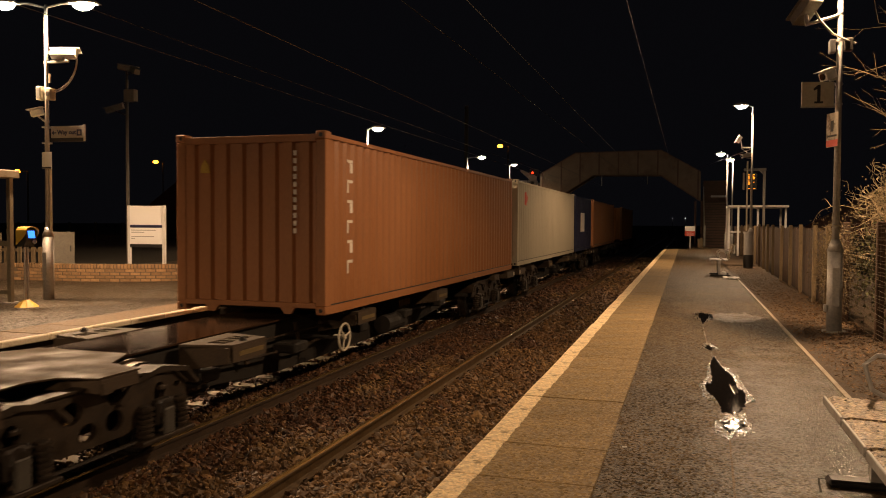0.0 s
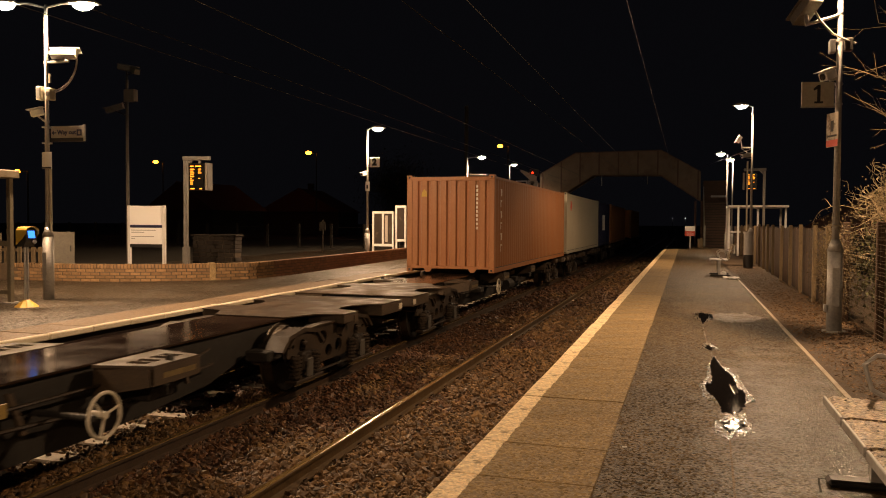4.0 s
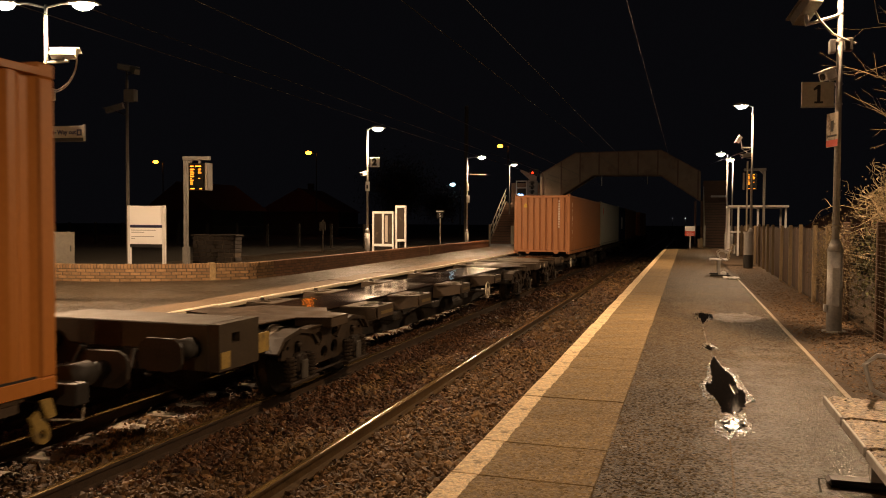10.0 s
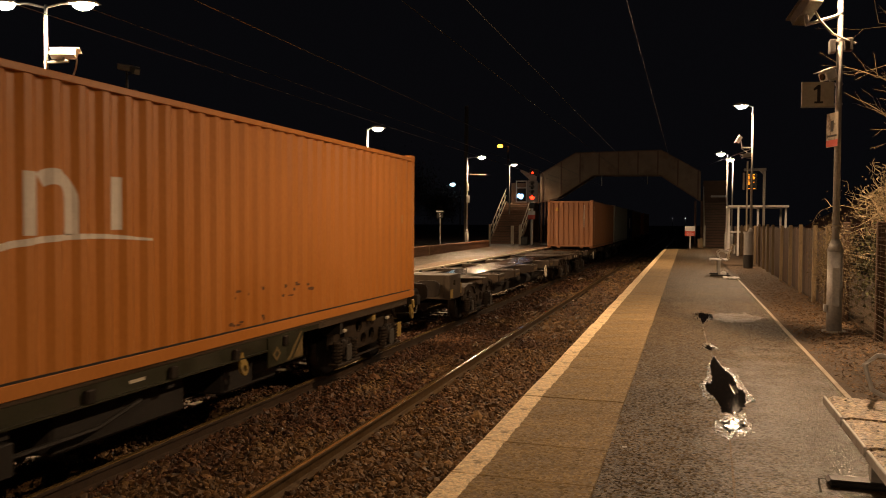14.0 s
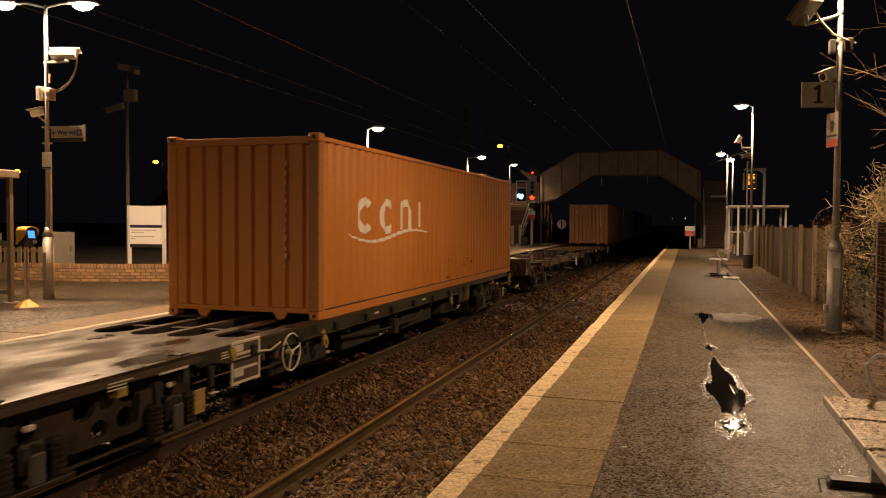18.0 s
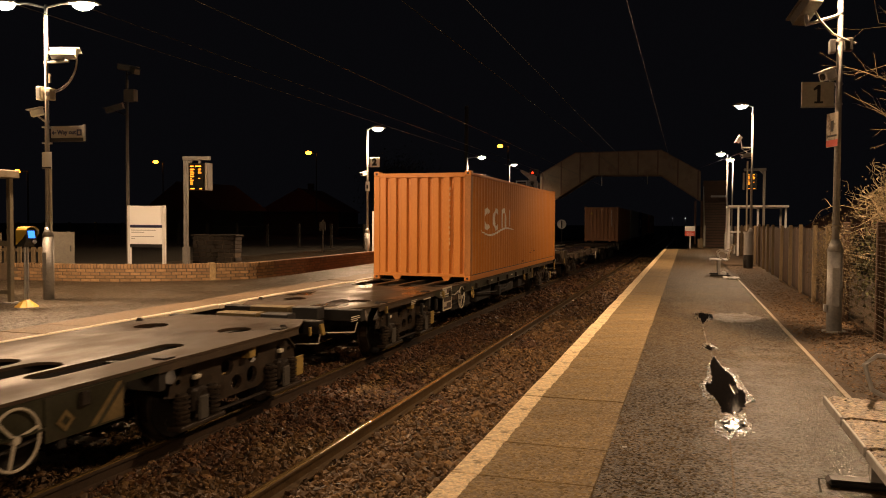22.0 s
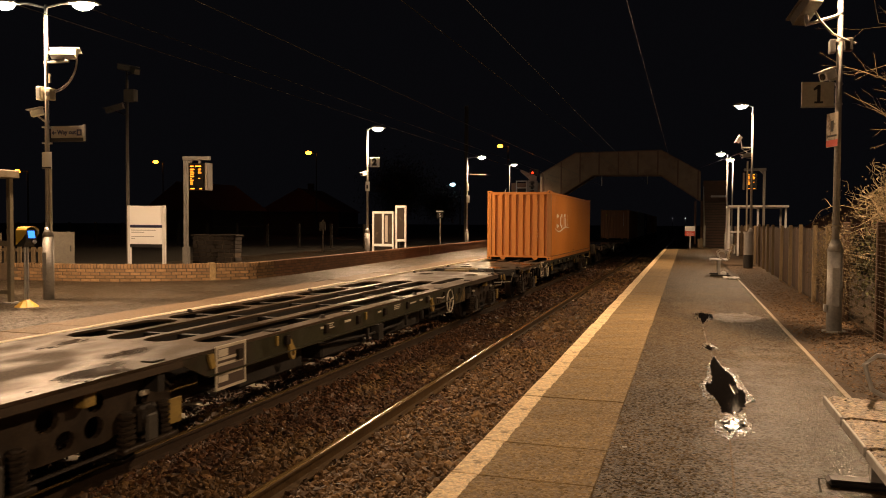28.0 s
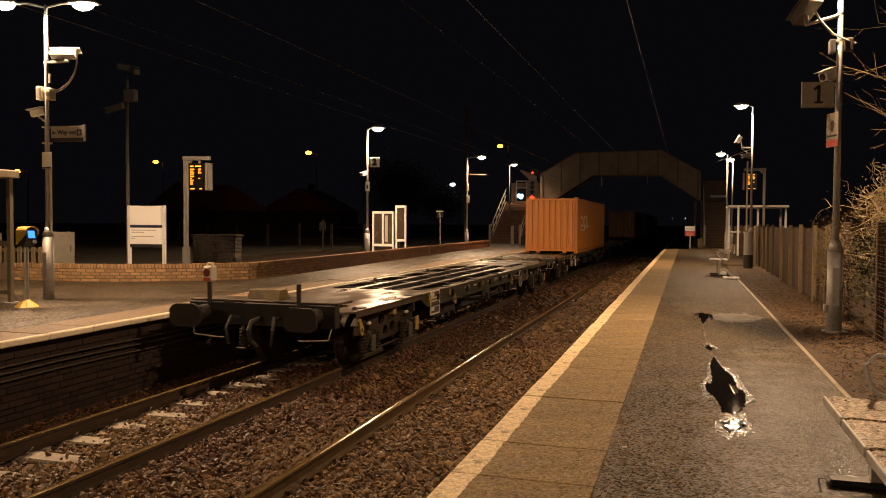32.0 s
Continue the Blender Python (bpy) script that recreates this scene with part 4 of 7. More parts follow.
lamp_post(2.40, 47.0, 5.05, ((190, 0.02),), "slim lamp post beside the bridge stairs", 0.9, power=LAMP_POWER * 0.45, cone=112, blend=0.6)
# two unseen posts added behind the camera to light the foreground
lamp_post(1.90, -6.5, 5.25, ((197, 0.25),), "galvanised lamp post, unseen, added behind the camera", 1.06, power=LAMP_POWER * 1.6, cone=178, blend=0.40)
lamp_post(-10.93, -7.0, 5.18, ((197, 0.62), (17, 0.55)), "tall galvanised twin-headed lamp post, unseen, added behind the camera", 1.2, power=LAMP_POWER * 0.95, cone=178, blend=0.40)


def camera_box(bm, m, length=0.42, w=0.13, h=0.12):
    """A security camera's housing under a sloping hood, in the space m."""
    k = len(bm.verts)
    prism(bm, [(-w / 2, -h / 2), (w / 2, -h / 2), (w / 2, h / 3), (w / 3, h / 2), (-w / 3, h / 2), (-w / 2, h / 3)], "y", -length / 2, length / 2)
    box(bm, -w / 2 - 0.01, w / 2 + 0.01, -length / 2 - 0.03, length / 2 + 0.06, h / 2 + 0.006, h / 2 + 0.016)
    bm.verts.ensure_lookup_table()
    for v in bm.verts[k:]:
        v.co = m @ v.co


def cctv(parent, m, mount, length=0.42, label="white security camera"):
    bm = B()
    camera_box(bm, m, length)
    c = part("security_camera", bm, WHITE, parent, label)
    part("camera_window", tube(B(), m @ Vector((0, length / 2 + 0.002, -0.005)), m @ Vector((0, length / 2 + 0.012, -0.005)), 0.045, n=12), LENS, c)
    part("bracket", pipe(B(), [mount, m @ Vector((0, 0, -0.075))], 0.018, 6), GALV, parent)
    return c


def dress_left_post():
    t = POST_L
    # a big floodlight-like camera illuminator on a bracket, with a drooping cable
    fl = B()
    camera_box(fl, pose(0.33, 0.06, 4.37, 0, -34, -72), 0.44, 0.13, 0.14)
    part("floodlight", fl, WHITE, t, "white boxy floodlight over the platform")
    arm = B()
    box(arm, 0.0, 0.48, -0.03, 0.03, 4.20, 4.24, 0.006)
    pipe(arm, [(0.34, 0.05, 4.24), (0.34, 0.06, 4.34)], 0.03, 8)
    part("bracket", arm, GALV, t)
    for d in (0.0, 0.035):
        drop = [(0.10 + (0.47 + d * 0.5) * math.sin(radians(a)), 0.10 * math.sin(radians(a)), 4.30 - (0.58 + d) * math.cos(radians(a))) for a in range(4, 91, 6)]
        part("cable", pipe(B(), drop, 0.009, 6), CABLE, t, "drooping grey cable")
    part("junction_box", box(B(), -0.17, -0.055, -0.08, 0.06, 3.56, 3.80, 0.01), CREAM, t, "pale junction box")
    part("box_lid", box(B(), -0.155, -0.07, -0.092, -0.08, 0.0 + 3.58, 3.78, 0.006), GREY, t)
    part("junction_box", box(B(), 0.055, 0.15, -0.08, 0.06, 3.55, 3.76, 0.01), CREAM, t, "pale junction box")
    part("box_lid", box(B(), 0.065, 0.14, -0.092, -0.08, 3.62, 3.70, 0.006), MAST_DARK, t)
    part("stub", box(B(), 0.055, 0.085, -0.02, 0.02, 3.86, 4.02), CREAM, t)
    cctv(t, pose(-0.16, -0.06, 3.34, -14, 0, 118), (0.0, 0.0, 3.16), 0.20)
    s = B()
    box(s, 0.04, 0.70, 0.155, 0.185, 2.85, 3.10, 0.004)
    sign = part("direction_sign", s, SIGN_DIM, t, "illuminated way out sign board", at=pose(0, -0.10, 0, 0, 0, 6))
    part("sign_frame", box(B(), 0.69, 0.72, 0.15, 0.19, 2.83, 3.12), GALV, sign)
    part("sign_frame", box(B(), 0.02, 0.70, 0.146, 0.19, 2.82, 2.888), BLACK, sign)
    lettering("Way out", 0.105, NAVY, sign, pose(0.365, 0.150, 2.985, 90, 0, 0), 0.004)
    part("arrow", prism(B(), [(0.065, 2.98), (0.105, 3.02), (0.105, 2.99), (0.155, 2.99), (0.155, 2.97), (0.105, 2.97), (0.105, 2.94)], "y", 0.150, 0.154), NAVY, sign)
    part("pictogram", plate(B(), rect(0.565, 0.665, 2.925, 3.035), [rect(0.59, 0.64, 2.95, 3.01)], "y", 0.150, 0.154), NAVY, sign)
    part("strap", box(B(), -0.06, 0.06, -0.06, 0.06, 3.06, 3.09), GALV, t)
    part("strap", box(B(), -0.06, 0.06, -0.06, 0.06, 2.78, 2.81), GALV, t)
    n = part("notice", box(B(), -0.05, 0.165, -0.075, -0.062, 2.33, 2.63, 0.003), WHITE, t, "small white notice plate")
    part("notice_band", box(B(), -0.04, 0.155, -0.079, -0.0755, 2.335, 2.365), BLACK, n)
    part("conduit", box(B(), 0.052, 0.082, -0.02, 0.02, 1.2, 2.33), CREAM, t, "pale cable conduit")
    for z in (4.22, 3.66, 3.18):
        strap(t, z)


dress_left_post()


def dress_right_post():
    t = POST_R
    fl = B()
    camera_box(fl, pose(-0.42, -0.06, 4.22, -34, 0, 28), 0.42, 0.20, 0.15)
    part("floodlight", fl, DULL_GREY, t, "grey floodlight tilted down to the platform")
    arm = B()
    pipe(arm, [(0.0, 0.0, 4.13), (-0.42, -0.06, 4.02)], 0.022, 6)
    pipe(arm, [(-0.40, -0.06, 4.02), (-0.42, -0.06, 4.14)], 0.03, 8)
    part("bracket", arm, GALV, t)
    part("cable", pipe(B(), [(-0.36, -0.07, 4.28), (-0.25, -0.08, 4.06), (-0.10, -0.08, 3.88), (0.05, -0.06, 3.80), (0.18, -0.03, 3.75)], 0.014, 6), CABLE, t, "drooping grey cable")
    part("junction_box", box(B(), -0.13, -0.055, -0.09, 0.05, 3.64, 3.81, 0.008), GREY, t, "pale junction box")
    # dark colour in place of the shade that hides this box
    part("junction_box", box(B(), 0.05, 0.15, -0.06, 0.06, 3.66, 3.82, 0.01), MAST_DARK, t, "junction box coloured dark for shade")
    cctv(t, pose(-0.14, -0.03, 3.36, -20, 0, 125), (0.0, 0.0, 3.32), 0.17)
    p = part("platform_sign", box(B(), -0.47, -0.06, -0.012, 0.012, 2.95, 3.27, 0.004), CREAM, t, "pale platform number plate", at=pose(0, 0, 0, 0, 0, 12))
    part("numeral", prism(B(), [(-0.31, 2.99), (-0.20, 2.99), (-0.20, 3.015), (-0.235, 3.015), (-0.235, 3.23), (-0.265, 3.23), (-0.325, 3.18), (-0.315, 3.155), (-0.275, 3.175), (-0.275, 3.015), (-0.31, 3.015)], "y", -0.018, -0.0125), BLACK, p, "black numeral 1")
    part("rim", box(B(), -0.475, -0.055, -0.010, 0.010, 2.935, 2.949), GALV, p)
    for z in (3.24, 2.98, 3.8, 4.14):
        strap(t, z)
    n = part("notice", box(B(), -0.125, 0.125, -0.005, 0.005, 2.42, 2.86, 0.003), PAPER, t, "small warning notice", at=pose(-0.075, -0.06, 0, 0, 0, -66))
    part("notice_mark", box(B(), -0.03, 0.03, -0.009, -0.0055, 2.62, 2.76), BLACK, n)
    part("notice_mark", box(B(), -0.10, 0.10, -0.009, -0.0055, 2.55, 2.575), BLACK, n)
    part("notice_band", box(B(), -0.12, 0.12, -0.009, -0.0055, 2.425, 2.51), RED, n)
    part("foot_plate", tube(B(), (0, 0, 0.0), (0, 0, 0.02), 0.15, n=16), GALV, t)
    part("base_latch", box(B(), -0.13, -0.09, -0.06, 0.02, 0.27, 0.36, 0.006), GALV, t)


dress_right_post()


def dress_second_left():
    t = POST_L2
    p = part("platform_sign", box(B(), 0.086, 0.473, -0.012, 0.012, 3.438, 3.791, 0.004), BOARD_WHITE, t, "pale platform number plate")
    lettering("2", 0.327, BLACK, p, pose(0.280, -0.016, 3.6145, 90, 0, 0), 0.022)
    cctv(t, pose(-0.10, -0.086, 3.206, -15, 0, 150), (0, 0, 3.12), 0.215)
    n = part("notice", box(B(), -0.052, 0.112, -0.07, -0.055, 2.57, 2.914, 0.003), WHITE, t, "small white notice plate")
    part("notice_mark", box(B(), -0.009, 0.052, -0.074, -0.0705, 2.656, 2.793), BLACK, n)
    for z in (3.765, 3.464):
        strap(t, z)
    t = POST_L3
    for z, w in ((3.2135, 0.112), (2.5625, 0.149)):
        part("notice", box(B(), -0.02, w, -0.07, -0.055, z, z + 0.39, 0.003), WHITE, t, "small white notice plate")
    part("crossbar", tube(B(), (-0.1, 0, 4.097), (1.023, 0, 4.08), 0.012, n=6), WIRE, t)
    t = POST_R2
    part("crossarm", box(B(), -0.36, 0.02, -0.02, 0.02, 4.06, 4.10), GALV, t)
    cctv(t, pose(-0.44, -0.05, 4.36, -60, 0, 100), (-0.34, 0, 4.1), 0.24, "small dome-like security camera")
    cctv(t, pose(-0.20, -0.02, 3.80, -10, 0, 115), (0, 0, 3.7), 0.30)
    part("stay", pipe(B(), [(-0.36, 0, 4.06), (-0.15, 0, 3.90), (0, 0, 3.86)], 0.012, 5), GALV, t)
    part("conduit", box(B(), -0.17, -0.12, -0.05, 0.0, 1.2, 3.6), CREAM, t)


dress_second_left()


def litter_bin(x, y):
    t = thing("litter_bin", pose(x, y, 0), "dark litter bin with a clear sack beside the lamp post", "litter bin")
    part("bin_body", tube(B(), (0, 0, 0), (0, 0, 0.42), 0.155, 0.155, 14), BLACK, t)
    part("bin_frame", tube(B(), (0, 0, 0.42), (0, 0, 1.15), 0.14, 0.14, 14), GREY, t, "pale translucent sack in a hoop")
    part("bin_rim", tube(B(), (0, 0, 1.12), (0, 0, 1.18), 0.16, 0.16, 14), GALV, t)


litter_bin(1.93, 27.6)


# ---- left-hand platform furniture ----
def validator():
    t = thing("ticket_validator", pose(-10.32, 10.21, 0, 0, 0, 82), "yellow smartcard reader with a blue lit screen on a steel post", "card reader")
    part("base_cover", tube(B(), (0, 0, 0.0), (0, 0, 0.115), 0.19, 0.05, 10), YELLOW, t, "yellow base cover")
    for x in (-0.022, 0.026):
        part("post", tube(B(), (x, 0, 0.09), (x, 0, 1.07), 0.020, n=10), GALV, t)
    # an arched hood that overhangs the reader and comes down further at the back
    arch = [(0.122 * math.cos(radians(k)), 1.235 + 0.080 * math.sin(radians(k))) for k in range(0, 181, 15)]
    hood = B()
    rings = []
    for y, drop, grow in ((-0.16, 0.03, 1.0), (-0.06, 0.13, 1.02), (0.07, 0.22, 0.98), (0.11, 0.23, 0.86)):
        ring = [(x * grow, z - (0.02 if y > 0.12 else 0)) for x, z in arch]
        ring = [(0.122 * grow, 1.235 - drop)] + ring + [(-0.122 * grow, 1.235 - drop)]
        inner = [(x * 0.93, z - 0.014 if 0 < k < len(ring) - 1 else z) for k, (x, z) in enumerate(ring)]
        rings.append([hood.verts.new((x, y, z)) for x, z in ring + inner[::-1]])
    for r0, r1 in zip(rings, rings[1:]):
        for k in range(len(r0)):
            j = (k + 1) % len(r0)
            hood.faces.new((r0[k], r0[j], r1[j], r1[k]))
    hood.faces.new(rings[0][::-1])
    hood.faces.new(rings[-1])
    bmesh.ops.recalc_face_normals(hood, faces=hood.faces[:])
    part("hood", hood, YELLOW, t, "yellow arched hood")
    body = B()
    prism(body, [(-0.115, 1.06), (-0.135, 1.12), (-0.10, 1.29), (0.10, 1.29), (0.10, 1.05), (0.04, 0.985), (-0.06, 0.985)], "x", -0.095, 0.095)
    part("reader_body", body, BLACK, t, "black reader body")
    part("screen", box(B(), -0.085, 0.035, -0.004, 0.004, -0.06, 0.06, 0.002), BLUE_SCREEN, t, "bright blue screen", at=pose(0.03, -0.127, 1.185, -12, 0, 0))
    part("card_target", tube(B(), (0.06, -0.118, 1.065), (0.06, -0.136, 1.07), 0.035, n=14), GALV, t)


validator()


def shelter_left():
    t = thing("waiting_shelter", pose(-11.0, 10.55, 0), "steel-framed waiting shelter with a flat roof", "shelter")
    for x, y in ((0, 0), (-2.6, 0), (0, -1.7), (-2.6, -1.7)):
        part("post", box(B(), x - 0.04, x + 0.04, y - 0.04, y + 0.04, 0, 2.13, 0.006), SHELTER_PAINT, t)
        part("foot", box(B(), x - 0.10, x + 0.10, y - 0.10, y + 0.10, 0, 0.02), GALV, t)
    part("roof", box(B(), -2.9, 0.10, -1.85, 0.12, 2.13, 2.26, 0.01), SHELTER_PAINT, t, "flat pale roof edge")
    part("rail", box(B(), -2.6, -0.04, -0.02, 0.02, 0.98, 1.06), SHELTER_PAINT, t)
    part("rail", box(B(), -2.6, -0.04, -1.72, -1.68, 0.98, 1.06), SHELTER_PAINT, t)
    part("kick_rail", box(B(), -2.6, -0.04, -0.02, 0.02, 0.15, 0.22), SHELTER_PAINT, t)
    part("bench_plank", box(B(), -2.4, -0.25, -0.6, -0.2, 0.42, 0.46, 0.006), FENCE_WOOD, t)
    for x in (-2.2, -0.5):
        part("bench_leg", box(B(), x - 0.03, x + 0.03, -0.55, -0.25, 0, 0.42), GALV, t)


shelter_left()


def left_cabinet():
    t = thing("equipment_cabinet", pose(-16.0, 17.05, 0, 0, 0, 43), "pale grey steel equipment cabinet behind the low wall", "cabinet")
    part("cabinet_body", box(B(), -0.29, 0.29, -0.2, 0.2, 0, 1.12, 0.012), DULL_GREY, t)
    part("cabinet_door", box(B(), -0.25, 0.25, -0.215, -0.2, 0.08, 1.06, 0.005), DULL_GREY, t)
    part("door_handle", box(B(), 0.18, 0.21, -0.235, -0.215, 0.6, 0.76), BLACK, t)
    f = thing("timber_fence_panel", pose(-15.9, 15.9, 0), "weathered slatted timber fence panel by the shelter", "fence panel")
    for k in range(7):
        part("slat", box(B(), -1.1 + k * 0.22, -1.1 + k * 0.22 + 0.12, -0.02, 0.02, 0.02, 0.75, 0.005), FENCE_WOOD, f)
    for z in (0.2, 0.62):
        part("fence_rail", box(B(), -1.15, 0.45, 0.02, 0.05, z, z + 0.08), FENCE_WOOD, f)
    for x in (-1.1, 0.4):
        part("fence_post", box(B(), x - 0.05, x + 0.05, 0.0, 0.09, 0, 1.1), FENCE_WOOD, f)


left_cabinet()


def name_board():
    t = thing("station_name_board", pose(-14.84, 19.0, 0, 0, 0, 3), "bright white double station board on two posts", "notice board")
    for x in (-0.57, 0.57):
        part("post", box(B(), x - 0.045, x + 0.045, -0.04, 0.04, 0, 1.87, 0.006), WHITE, t)
    part("upper_panel", box(B(), -0.52, 0.52, -0.055, -0.02, 1.31, 1.86, 0.005), BOARD_WHITE, t, "blank-looking white name panel")
    part("navy_band", box(B(), -0.52, 0.52, -0.05, -0.015, 1.235, 1.305), NAVY, t, "dark blue band")
    b = part("lower_panel", box(B(), -0.52, 0.52, -0.055, -0.02, 0.76, 1.23, 0.005), BOARD_WHITE, t, "white notice panel with small print")
    part("bottom_bar", box(B(), -0.52, 0.52, -0.05, -0.01, 0.665, 0.755), BLACK, t)
    for z, w in ((1.15, 0.80), (1.09, 0.42), (0.97, 0.75), (0.91, 0.12)):
        part("print_line", box(B(), -0.47, -0.47 + w, -0.0575, -0.0555, z, z + 0.018), GREY, b)


name_board()


def display(x, y, z_top, width, yaw, label, arm_left=True, height=0.92, post=True):
    """An L-shaped mast that carries a hanging departures display."""
    t = thing("departure_display", pose(x, y, 0, 0, 0, yaw), label, "departure display", "departure displays")
    s = 1 if arm_left else -1
    part("mast_base", box(B(), -0.085, 0.085, -0.07, 0.07, 0, 0.72, 0.008), DULL_STEEL, t)
    part("mast", box(B(), -0.055, 0.055, -0.05, 0.05, 0.72, z_top, 0.008), DULL_STEEL, t)
    part("mast_arm", box(B(), min(-0.075, s * width), max(0.075, s * width), -0.062, 0.062, z_top - 0.115, z_top, 0.01), DULL_STEEL, t)
    part("gusset", prism(B(), [(s * 0.075, z_top - 0.115), (s * 0.22, z_top - 0.115), (s * 0.075, z_top - 0.26)], "y", -0.03, 0.03), DULL_STEEL, t)
    c = s * width * 0.58
    part("hanger", box(B(), c - 0.025, c + 0.025, -0.03, 0.03, z_top - 0.2, z_top - 0.115), DULL_STEEL, t)
    h = height * 0.80
    d = part("display_case", box(B(), c - 0.27, c + 0.19, -0.13, 0.13, z_top - 0.2 - h, z_top - 0.2, 0.01), SCREEN_BLACK, t, "black display case with amber text")
    part("side_hood", box(B(), *sorted((c + (0.225 if s > 0 else -0.305), c + (0.305 if s > 0 else -0.385))), -0.16, 0.14, z_top - 0.2 - h, z_top - 0.21 + 0.02, 0.01), DULL_GREY, t, "grey side hood")
    rg = random.Random(int(x * 10))
    zz = z_top - 0.30
    for x0, w in ((-0.215, 0.10), (-0.06, 0.17)):
        part("amber_text", box(B(), c + x0, c + x0 + w, -0.134, -0.1305, zz, zz + 0.034), AMBER, d)
    for k in range(9):
        zz = z_top - 0.375 - k * 0.050
        w = rg.uniform(0.09, 0.21) - 0.012 * k
        part("amber_text", box(B(), c - 0.215, c - 0.215 + w, -0.134, -0.1305, zz, zz + 0.024), AMBER, d)
        if k < 3 or k == 5:
            part("amber_text", box(B(), c + 0.02, c + 0.02 + rg.uniform(0.05, 0.10), -0.134, -0.1305, zz, zz + 0.024), AMBER, d)
    zz = z_top - 0.2 - h + 0.03
    for x0, w in ((-0.215, 0.13), (0.05, 0.08)):
        part("amber_text", box(B(), c + x0, c + x0 + w, -0.134, -0.1305, zz, zz + 0.03), AMBER, d)


display(-13.16, 18.5, 3.20, 0.72, 6, "grey mast with a departures display glowing amber behind the wall")
display(3.20, 37.0, 3.89, 0.85, -6, "grey mast with a departures display glowing amber over the fence", arm_left=False)


def cctv_mast():
    t = thing("camera_mast", pose(-16.3, 20.0, 0), "slim dark mast with three security cameras", "camera mast")
    part("mast", tube(B(), (0, 0, 0), (0, 0, 5.7), 0.062, 0.04, 10), MAST_DARK, t)
    part("mast_head", tube(B(), (0, 0, 5.7), (0, 0, 5.95), 0.03, 0.03, 8), BLACK, t)
    for m, mt in ((pose(0.02, 0, 6.05, -8, 0, -60), (0, 0, 5.9)), (pose(0.25, 0, 5.98, -20, 0, -120), (0, 0, 5.85)), (pose(-0.45, 0, 4.86, -16, 0, 105), (0, 0, 4.62))):
        bm = B()
        camera_box(bm, m, 0.55, 0.16, 0.15)
        part("security_camera", bm, DULL_GREY, t)
        part("bracket", pipe(B(), [mt, m @ Vector((0, 0, -0.08))], 0.02, 6), BLACK, t)
    part("camera_box", box(B(), -0.05, 0.32, -0.1, 0.1, 5.04, 5.40, 0.01), DULL_GREY, t)


cctv_mast()


def notice_boards():
    t = thing("poster_case", pose(-12.3, 31.0, 0, 0, 0, 0), "glazed double poster case in a pale frame", "poster case")
    part("case_frame", plate(B(), rect(-0.48, 0.47, 0.42, 1.90), [rect(-0.42, -0.04, 0.52, 1.80), rect(0.03, 0.41, 0.52, 1.80)], "y", -0.06, 0.06), WHITE, t, "pale metal frame")
    for x in (-0.42, 0.03):
        part("poster", box(B(), x - 0.01, x + 0.39, 0.0, 0.02, 0.51, 1.81), POSTER, t)
    part("print_panel", box(B(), 0.08, 0.20, -0.006, -0.001, 0.60, 1.72), SIGN_DIM, t)
    for x in (-0.46, 0.45):
        part("leg", box(B(), x - 0.03, x + 0.03, -0.04, 0.04, 0, 0.42), WHITE, t)
    t = thing("poster_case", pose(-11.6, 31.3, 0, 0, 0, 0), "tall single poster case in a pale frame", "poster case")
    part("case_frame", plate(B(), rect(-0.25, 0.22, 0.62, 2.15), [rect(-0.19, 0.16, 0.72, 2.05)], "y", -0.06, 0.06), WHITE, t, "pale metal frame")
    part("poster", box(B(), -0.2, 0.17, 0.0, 0.02, 0.7, 2.06), POSTER, t)
    for x in (-0.22, 0.19):
        part("leg", box(B(), x - 0.03, x + 0.03, -0.04, 0.04, 0, 0.62), WHITE, t)
    t = thing("post_sign", pose(-11.98, 38.0, 0), "small dark letter sign on a thin post", "sign")
    part("post", tube(B(), (0, 0, 0), (0, 0, 1.68), 0.035, n=8), GALV, t)
    s = part("sign_plate", box(B(), -0.17, 0.17, -0.06, -0.04, 1.66, 1.98, 0.004), BLACK, t)
    part("sign_top", box(B(), -0.21, 0.21, -0.06, -0.03, 1.98, 2.04, 0.004), WHITE, t)
    lettering("S", 0.26, WHITE, s, pose(0, -0.063, 1.81, 90, 0, 0))
    t = thing("post_sign", pose(-16.6, 34.0, 0), "pale notice on a post, coloured near-black for the dark", "sign")
    # a pale sign, painted near black because little light reaches it
    part("post", tube(B(), (0, 0.03, 0), (0, 0.03, 1.55), 0.035, n=8), UNLIT_DARK, t)
    part("sign_plate", box(B(), -0.17, 0.17, -0.02, 0.0, 1.02, 1.45, 0.004), UNLIT_DARK, t)


notice_boards()


def garden_block():
    t = thing("stone_wall_block", pose(-14.75, 22.4, 0), "short dark stone wall end behind the low wall", "stone wall")
    part("wall_core", box(B(), -0.78, 0.78, -0.18, 0.18, 0, 0.93), MORTAR, t)
    rg = random.Random(5)
    for c in range(7):
        x = -0.80 - rg.uniform(0, 0.1)
        while x < 0.72:
            w = rg.uniform(0.18, 0.34)
            part("stone", box(B(), max(x, -0.8), min(x + w, 0.8), -0.205, 0.205, c * 0.135, c * 0.135 + 0.125, 0.012), STONE_DARK, t)
            x += w + 0.015
    part("coping", box(B(), -0.84, 0.84, -0.23, 0.23, 0.945, 1.0, 0.01), STONE_DARK, t)


STONE_DARK = material("dark_stone", (0.012, 0.009, 0.006), (0.032, 0.024, 0.017), 6.0, (0.75, 0.95), bump=0.5, grain=40, vary=0.3)
garden_block()


